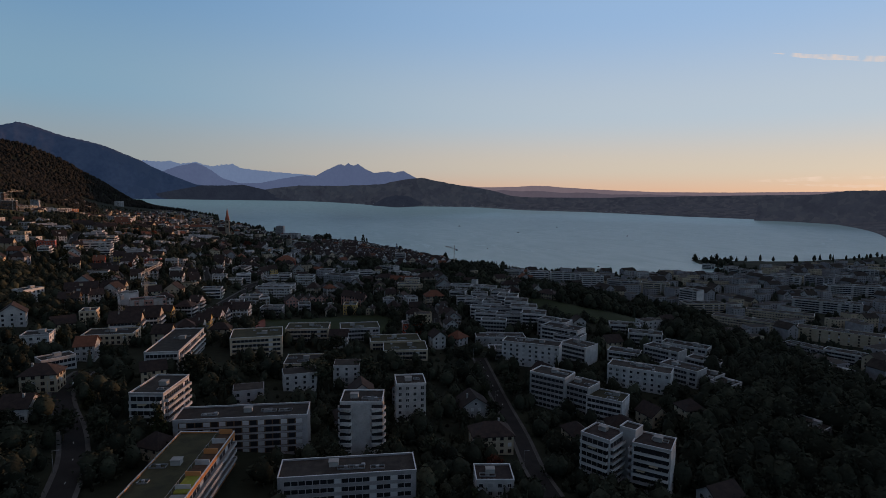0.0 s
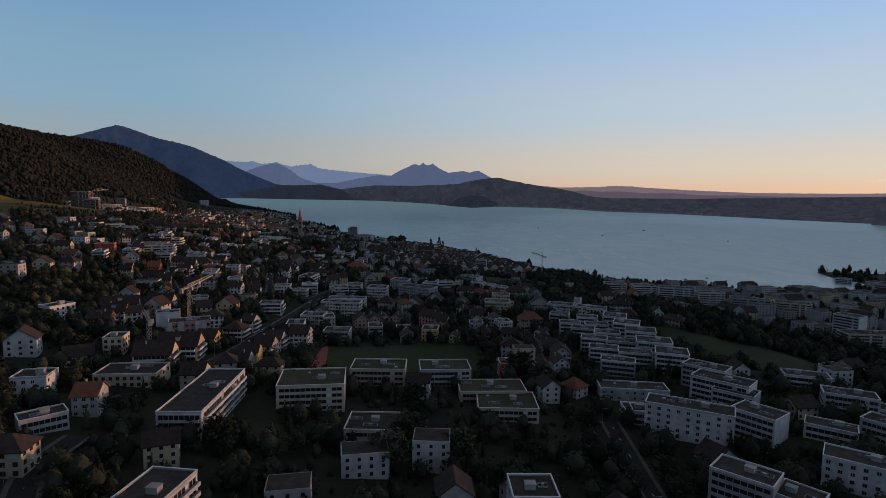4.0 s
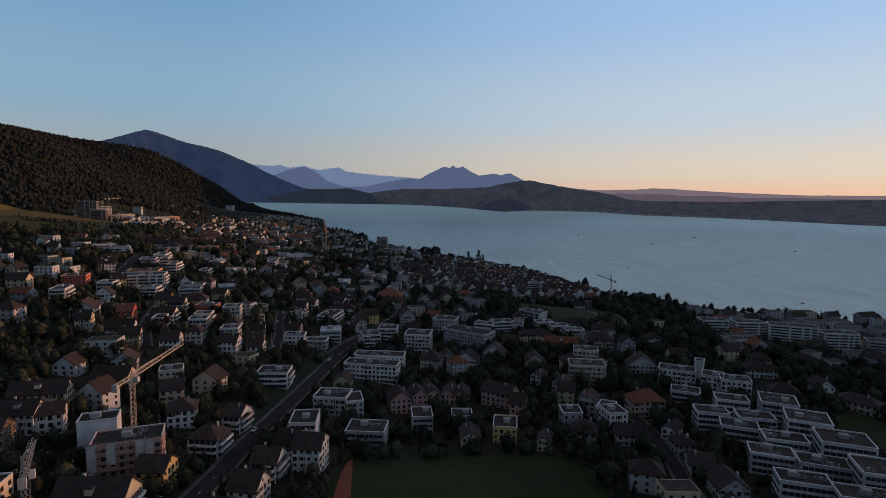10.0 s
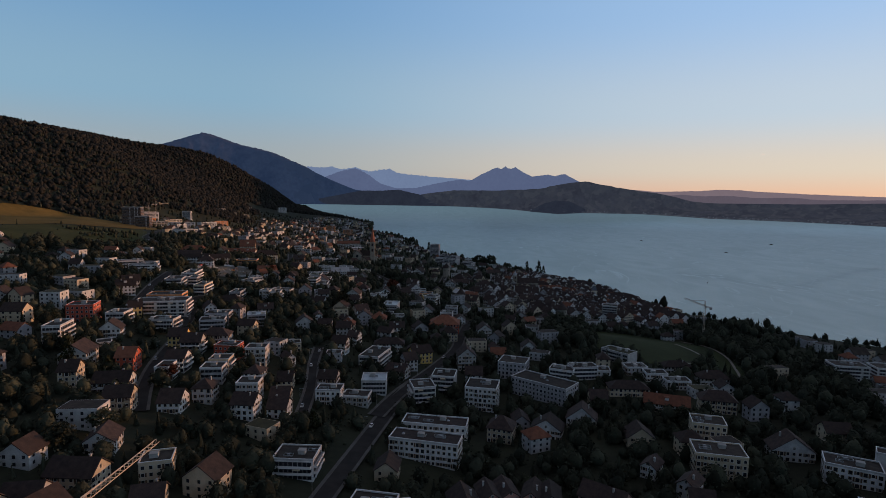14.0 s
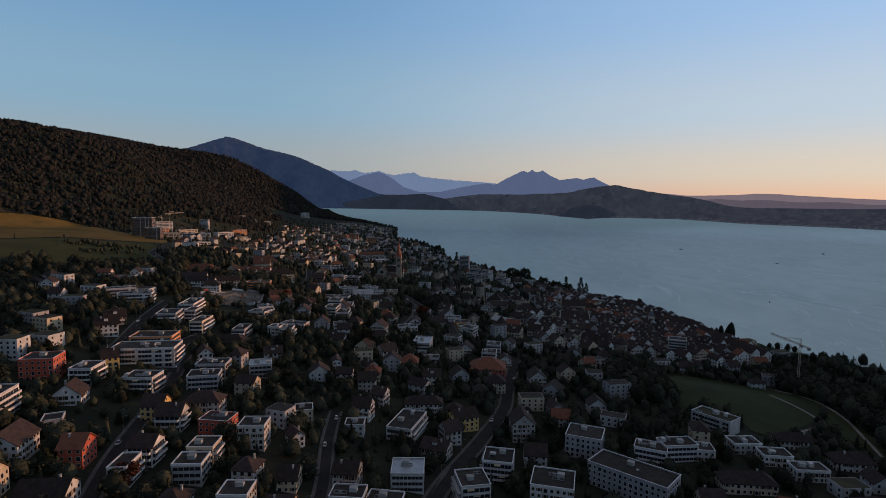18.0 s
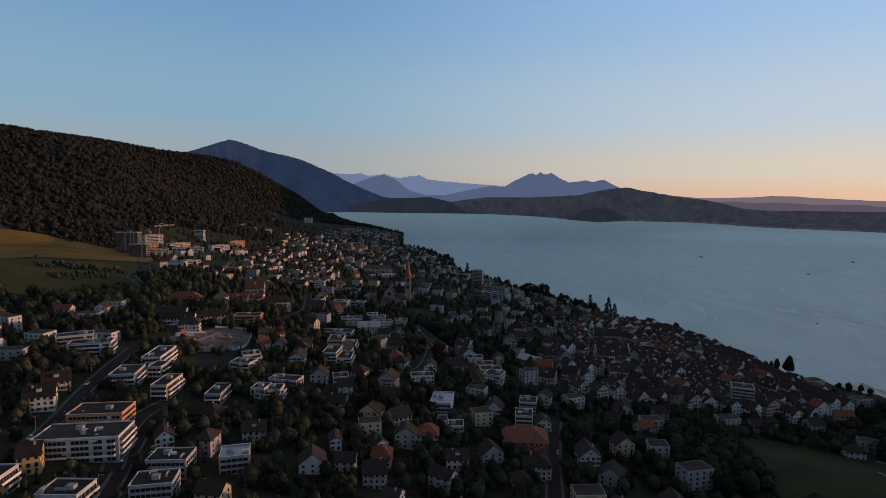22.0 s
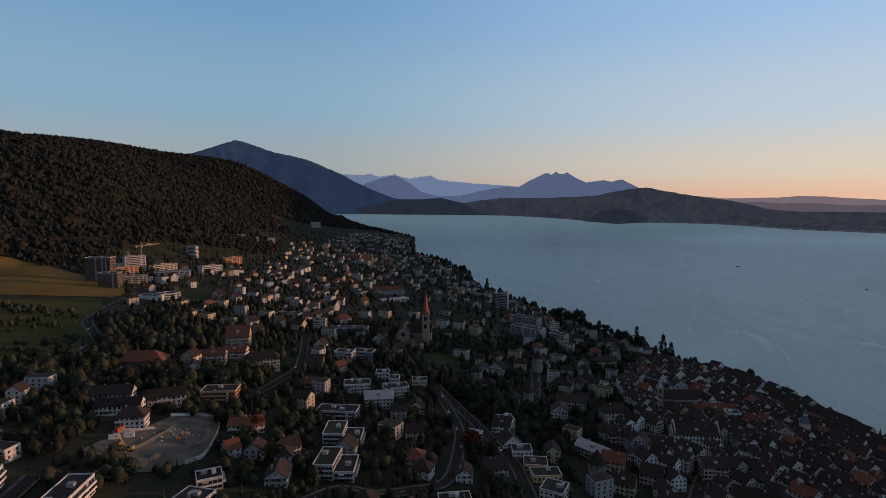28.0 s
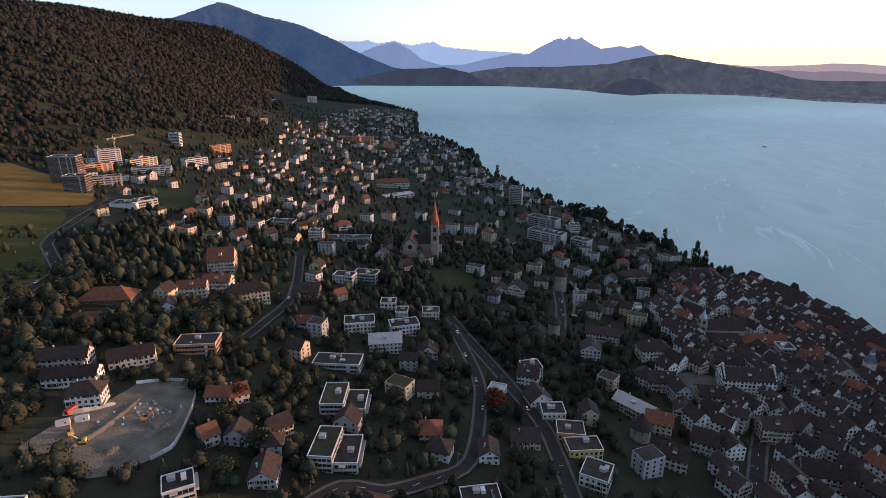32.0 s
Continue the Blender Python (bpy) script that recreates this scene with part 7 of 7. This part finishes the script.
# single trees of note
for kind, x, y, size, stout in ((5, -52, 1042, 15, 1.2), (4, 207, 1402, 38, 0.75), (4, 214, 1392, 30, 0.8), (4, 200, 1495, 30, 0.8), (0, 136, 1612, 30, 1.0), (1, 112, 1655, 25, 1.1), (2, 122, 1632, 23, 1.1), (0, 350, 1160, 13, 0.85), (1, 168, 1552, 19, 1.2), (0, 183, 1520, 17, 1.2), (4, -8, 2010, 26, 1), (0, 120, 1640, 19, 1.3), (1, 100, 1665, 16, 1.2),
                                (5, -196, 1010, 11, 1.1), (0, -170, 970, 13, 1.2), (1, 18, 300, 15, 1.3), (2, 28, 318, 14, 1.3), (3, -46, 228, 19, 0.9), (0, -80, 235, 12, 1.1), (2, 45, 302, 15, 1.2),
                                (1, 100, 400, 16, 1.2), (0, 108, 385, 14, 1.2), (2, -44, 310, 13, 1.2), (5, -150, 640, 11, 1.1), (0, -90, 880, 17, 1.0), (3, -205, 640, 20, 0.9)):
    tree(kind, x, y, size, rnd.uniform(0, 360), stout)
near, rest = 0, []
cand = []
for k in range(42000):
    y = 140 + 2900 * rnd.random() ** 1.7 if k % 4 else rnd.uniform(1300, 3300)
    half = 150 + 0.85 * y
    cand.append((-20 + rnd.uniform(-half, half * (1.5 if y < 900 else 1.0)), y))
cand += [(rnd.uniform(-420, 330), rnd.uniform(820, 1420)) for _ in range(9000)]
cand += [(rnd.uniform(-340, 330), rnd.uniform(430, 900)) for _ in range(3600)]
cand_s = inland(np.array(cand)[:, 0], np.array(cand)[:, 1])
for (x, y), s in zip(cand, cand_s):
    kind, size, stout, spin = rnd.choice((0, 0, 1, 1, 2, 2, 0, 3, 3)), rnd.uniform(4.5, 11.5), rnd.uniform(0.95, 1.4), rnd.uniform(0, 360)
    if s < 3:
        continue
    woods = in_woods(x, y)
    old = 900 < y < 1500 and inside(x, y, OLD_TOWN)
    if (old and rnd.random() < 0.93) or (not woods and rnd.random() < (0.3 if 820 < y < 1300 and -350 < x < 80 else 0.12)):
        continue
    if not free(x, y, 2.2):
        continue
    if rnd.random() < 0.015:
        kind = 5
    if near < 270 and y < 1250 and abs(x + 30) < 60 + 0.42 * y and not woods:
        tree(kind, x, y, size, spin, stout)
        near += 1
    else:
        rest.append((x, y, size * (1.4 if woods else 1.0), rnd.choice((5, 6)) if kind == 3 else rnd.randrange(5), (0.5 if kind == 3 else 1.0) * stout, radians(spin)))
# along the shore
for k in range(len(SHORE) - 14):
    a, b = SHORE[13 + k], SHORE[14 + k]
    n = int(np.hypot(*(b - a)) / 9)
    for i in range(n):
        p = a + (b - a) * (i + rnd.random()) / n
        off = rnd.uniform(4, 20)
        u = (b - a) / np.hypot(*(b - a))
        if rnd.random() < (0.25 if 1235 < p[1] < 1400 else 0.85):
            rest.append((p[0] - u[1] * off, p[1], rnd.uniform(8, 15) * rnd.choice((1, 1, 1.5)), rnd.randrange(5), rnd.uniform(0.9, 1.4), rnd.uniform(0, 6)))
for k in range(9):
    a, b = SHORE[2 + k], SHORE[3 + k]
    n = int(np.hypot(*(b - a)) / 22)
    for i in range(n):
        p = a + (b - a) * (i + rnd.random()) / n
        rest.append((p[0], p[1] - rnd.uniform(6, 60), rnd.uniform(9, 19), rnd.choice((0, 1, 2, 5)), rnd.uniform(0.7, 1.3), rnd.uniform(0, 6)))
# scrub on the lower meadow
for a, b in ((-546, 1197), (-540, 1221), (-503, 1207), (-473, 1210), (-494, 1148), (-462, 1168), (-427, 1098), (-417, 1129), (-523, 1214)):
    for _ in range(14):
        rest.append((a + rnd.gauss(0, 13), b + rnd.gauss(0, 9), rnd.uniform(2.5, 8), rnd.randrange(5), rnd.uniform(1.0, 1.7), rnd.uniform(0, 6)))
rest = np.array(rest)
rest = rest[inland(rest[:, 0], rest[:, 1]) > 2]
near_by = (rest[:, 1] < 1150) & (rest[:, 0] > -140 - 0.5 * rest[:, 1]) & (rest[:, 0] < 150 + 0.9 * rest[:, 1])
woodland("garden_trees", rest[near_by], WOOD, "dark green trees and thickets between the houses")
woodland("outlying_trees", rest[~near_by], WOOD, "dark trees on the far slopes and along the shore", 1)

# hedges and shrubs
sh = []
for _ in range(7500):
    y = 140 + 1300 * rnd.random() ** 1.3
    half = 30 + 0.9 * y
    x = -20 + rnd.uniform(-half, half)
    if free(x, y, 1.0):
        sh.append((x, y, rnd.uniform(1.2, 3.2), rnd.randrange(5), rnd.uniform(1.0, 2.0), rnd.uniform(0, 6)))
sh = np.array(sh)
sh = sh[inland(sh[:, 0], sh[:, 1]) > 2]
woodland("shrubs", sh, WOOD, "dark garden shrubs and hedges on the slopes", 1)
# forest on the mountain side
fo = np.random.default_rng(5)
fx, fy = fo.uniform(-3600, -350, 150000), fo.uniform(500, 6200, 150000)
up = np.interp(fy, FOOT_Y, FOOT_X) - fx
dist = np.hypot(fx + 20, fy - 450)
keep = ((up > 30 + 60 * np.sin(fy / 130)) | (fy > 3900)) & (inland(fx, fy) > 6) & (fo.random(150000) < np.clip((1.5e3 / dist) ** 1.3, 0.1, 1)) & (up < 2300)
ring = LAWNS[0]
keep &= ~np.array([k and -900 < a < -350 and 900 < b < 1700 and inside(a, b, ring) for a, b, k in zip(fx, fy, keep)])
fx, fy = fx[keep], fy[keep]
n = len(fx)
forest = np.stack([fx, fy, fo.uniform(7, 15, n) * np.clip(np.hypot(fx, fy) / 1900, 1, 1.8), fo.choice([0, 1, 2, 5, 6, 5], n), fo.uniform(1.3, 2.1, n), fo.uniform(0, 6, n)], 1)
woodland("forest", forest, FOREST, "dense mixed forest covering the mountain side", 2)


# ---- cars, lamps, boats ----
def car_thing():
    root = new("car")
    v = [(-0.88, -2.1, 0.35), (0.88, -2.1, 0.35), (0.88, 2.1, 0.35), (-0.88, 2.1, 0.35), (-0.86, -2.15, 0.75), (0.86, -2.15, 0.75), (0.86, 2.05, 0.85), (-0.86, 2.05, 0.85),
         (-0.82, -1.1, 0.95), (0.82, -1.1, 0.95), (0.82, 1.8, 0.98), (-0.82, 1.8, 0.98)]
    part("body", v, [(0, 3, 2, 1), (0, 1, 5, 4), (2, 3, 7, 6), (1, 2, 6, 5), (3, 0, 4, 7), (4, 5, 9, 8), (6, 7, 11, 10), (5, 6, 10, 9), (7, 4, 8, 11), (8, 9, 10, 11)], CAR, root)
    v = [(-0.80, -1.0, 0.95), (0.80, -1.0, 0.95), (0.80, 1.7, 0.98), (-0.80, 1.7, 0.98), (-0.62, -0.3, 1.42), (0.62, -0.3, 1.42), (0.62, 1.2, 1.45), (-0.62, 1.2, 1.45)]
    part("glazing", v, BOX, GLASS, root, "dark car windows")
    part("roof", box(-0.62, -0.28, 1.42, 0.62, 1.18, 1.49), BOX, CAR, root)
    wheel = bare("wheel", *prism(12, 0.32, 0.32, -0.1, 0.1), TYRE)
    for x in (-0.8, 0.8):
        for y in (-1.35, 1.3):
            shared("wheel", wheel, root, Matrix.Translation((x, y, 0.32)) @ Matrix.Rotation(radians(90), 4, 'Y'), "")
    return tagged(root, "small passenger car parked beside the street", "car", "cars in the town")


CAR = material("car_paint", (0.55, 0.55, 0.56), (0.62, 0.62, 0.63), 0.5, 0.3, vary=0.6)
TYRE = material("tyre_rubber", (0.012, 0.012, 0.012), (0.02, 0.02, 0.02), 2.0, 0.9)
car = car_thing()
rnd = random.Random(33)
first = True
for line, width in ROAD_LINES:
    for i in range(2, len(line) - 2, 5):
        if rnd.random() < 0.42:
            d = line[i + 1] - line[i]
            u = d / np.hypot(*d)
            side = rnd.choice((-1, 1)) * (width / 2 - 1.1)
            x, y = line[i] + np.array((-u[1], u[0])) * side
            m = pose(x, y, gz(x, y) + 0.6, math.degrees(math.atan2(gz(*(line[i] + u * 2)) - gz(*(line[i] - u * 2)), 4)), 0, math.degrees(math.atan2(-u[0], u[1])))
            if first:
                car.matrix_basis, first = m, False
            else:
                copy_thing(car, m)
for i in range(7):
    x, y = -190 + (i % 2) * 2.0, 781 + i * 5.2
    copy_thing(car, pose(x, y, gz(x, y) + 0.3, 0, 0, 95 + rnd.uniform(-4, 4)))


def lamp_thing(x, y, turn):
    root = thing("street_lamp", "slim grey street lamp on a footway", "street lamp", x, y, turn, 0.3, "street lamps")
    part("pole", *prism(8, 0.09, 0.05, -1, 8), GALV, root)
    part("arm", *boxes([(-0.04, -1.5, 7.9, 0.04, 0.05, 8.0)]), GALV, root)
    part("lamp_head", *boxes([(-0.16, -2.1, 7.86, 0.16, -1.4, 8.0)]), GALV, root)


for line, width in ROAD_LINES:
    for i in range(3, len(line) - 1, 11):
        d = line[i] - line[i - 1]
        u = d / np.hypot(*d)
        x, y = line[i] + np.array((-u[1], u[0])) * (width / 2 + 1.0)
        lamp_thing(x, y, math.degrees(math.atan2(u[1], u[0])))


def boat(x, y, turn, size):
    root = new("motor_boat")
    root.matrix_world = pose(x, y, 0, 0, 0, turn) @ Matrix.Scale(size, 4)
    tagged(root, "small dark motor boat on the lake", "boat", "boats on the lake")
    v = [(-0.9, -3, 0.7), (0.9, -3, 0.7), (1.0, 0.8, 0.8), (0, 3.4, 1.0), (-1.0, 0.8, 0.8), (-0.6, -2.8, -0.2), (0.6, -2.8, -0.2), (0.6, 0.8, -0.2), (0, 2.6, -0.1), (-0.6, 0.8, -0.2)]
    part("hull", v, [(0, 1, 2, 3, 4), (9, 8, 7, 6, 5), (0, 5, 6, 1), (1, 6, 7, 2), (2, 7, 8, 3), (3, 8, 9, 4), (4, 9, 5, 0)], BROWN, root)
    part("cabin", box(-0.6, -1.2, 0.75, 0.6, 0.8, 1.6), BOX, GREY, root)


for x, y, turn, size in ((832, 2517, 40, 2.0), (931, 2067, 70, 1.5), (555, 1433, -20, 1.2), (1277, 2394, 90, 2.0), (1267, 1815, -53, 2.2), (644, 1019, 30, 1.0)):
    boat(x, y, turn, size)
wake_line = smooth_line([(695, 1383), (814, 1474), (1008, 1623), (1263, 1811)], 25)
FOAM = material("wake_foam", (0.30, 0.36, 0.38), (0.5, 0.55, 0.56), 0.02, 0.6, space="World")
side = np.linspace(5, 0.8, len(wake_line))
dirs = np.gradient(wake_line, axis=0)
nrm = np.stack([-dirs[:, 1], dirs[:, 0]], 1) / np.hypot(dirs[:, 0], dirs[:, 1])[:, None]
for s in (-1, 1):
    a, b = wake_line + nrm * (side * s * 1.6)[:, None], wake_line + nrm * (side * s * 1.6 + s * 1.1)[:, None]
    n = len(wake_line)
    w = mesh_object("water_wake", [(*p, 0.12) for p in a] + [(*p, 0.12) for p in b], [(i, i + 1, n + i + 1, n + i) for i in range(n - 1)], FOAM)
    tagged(w, "pale foam line of a boat's wake", "water", kind="structure")
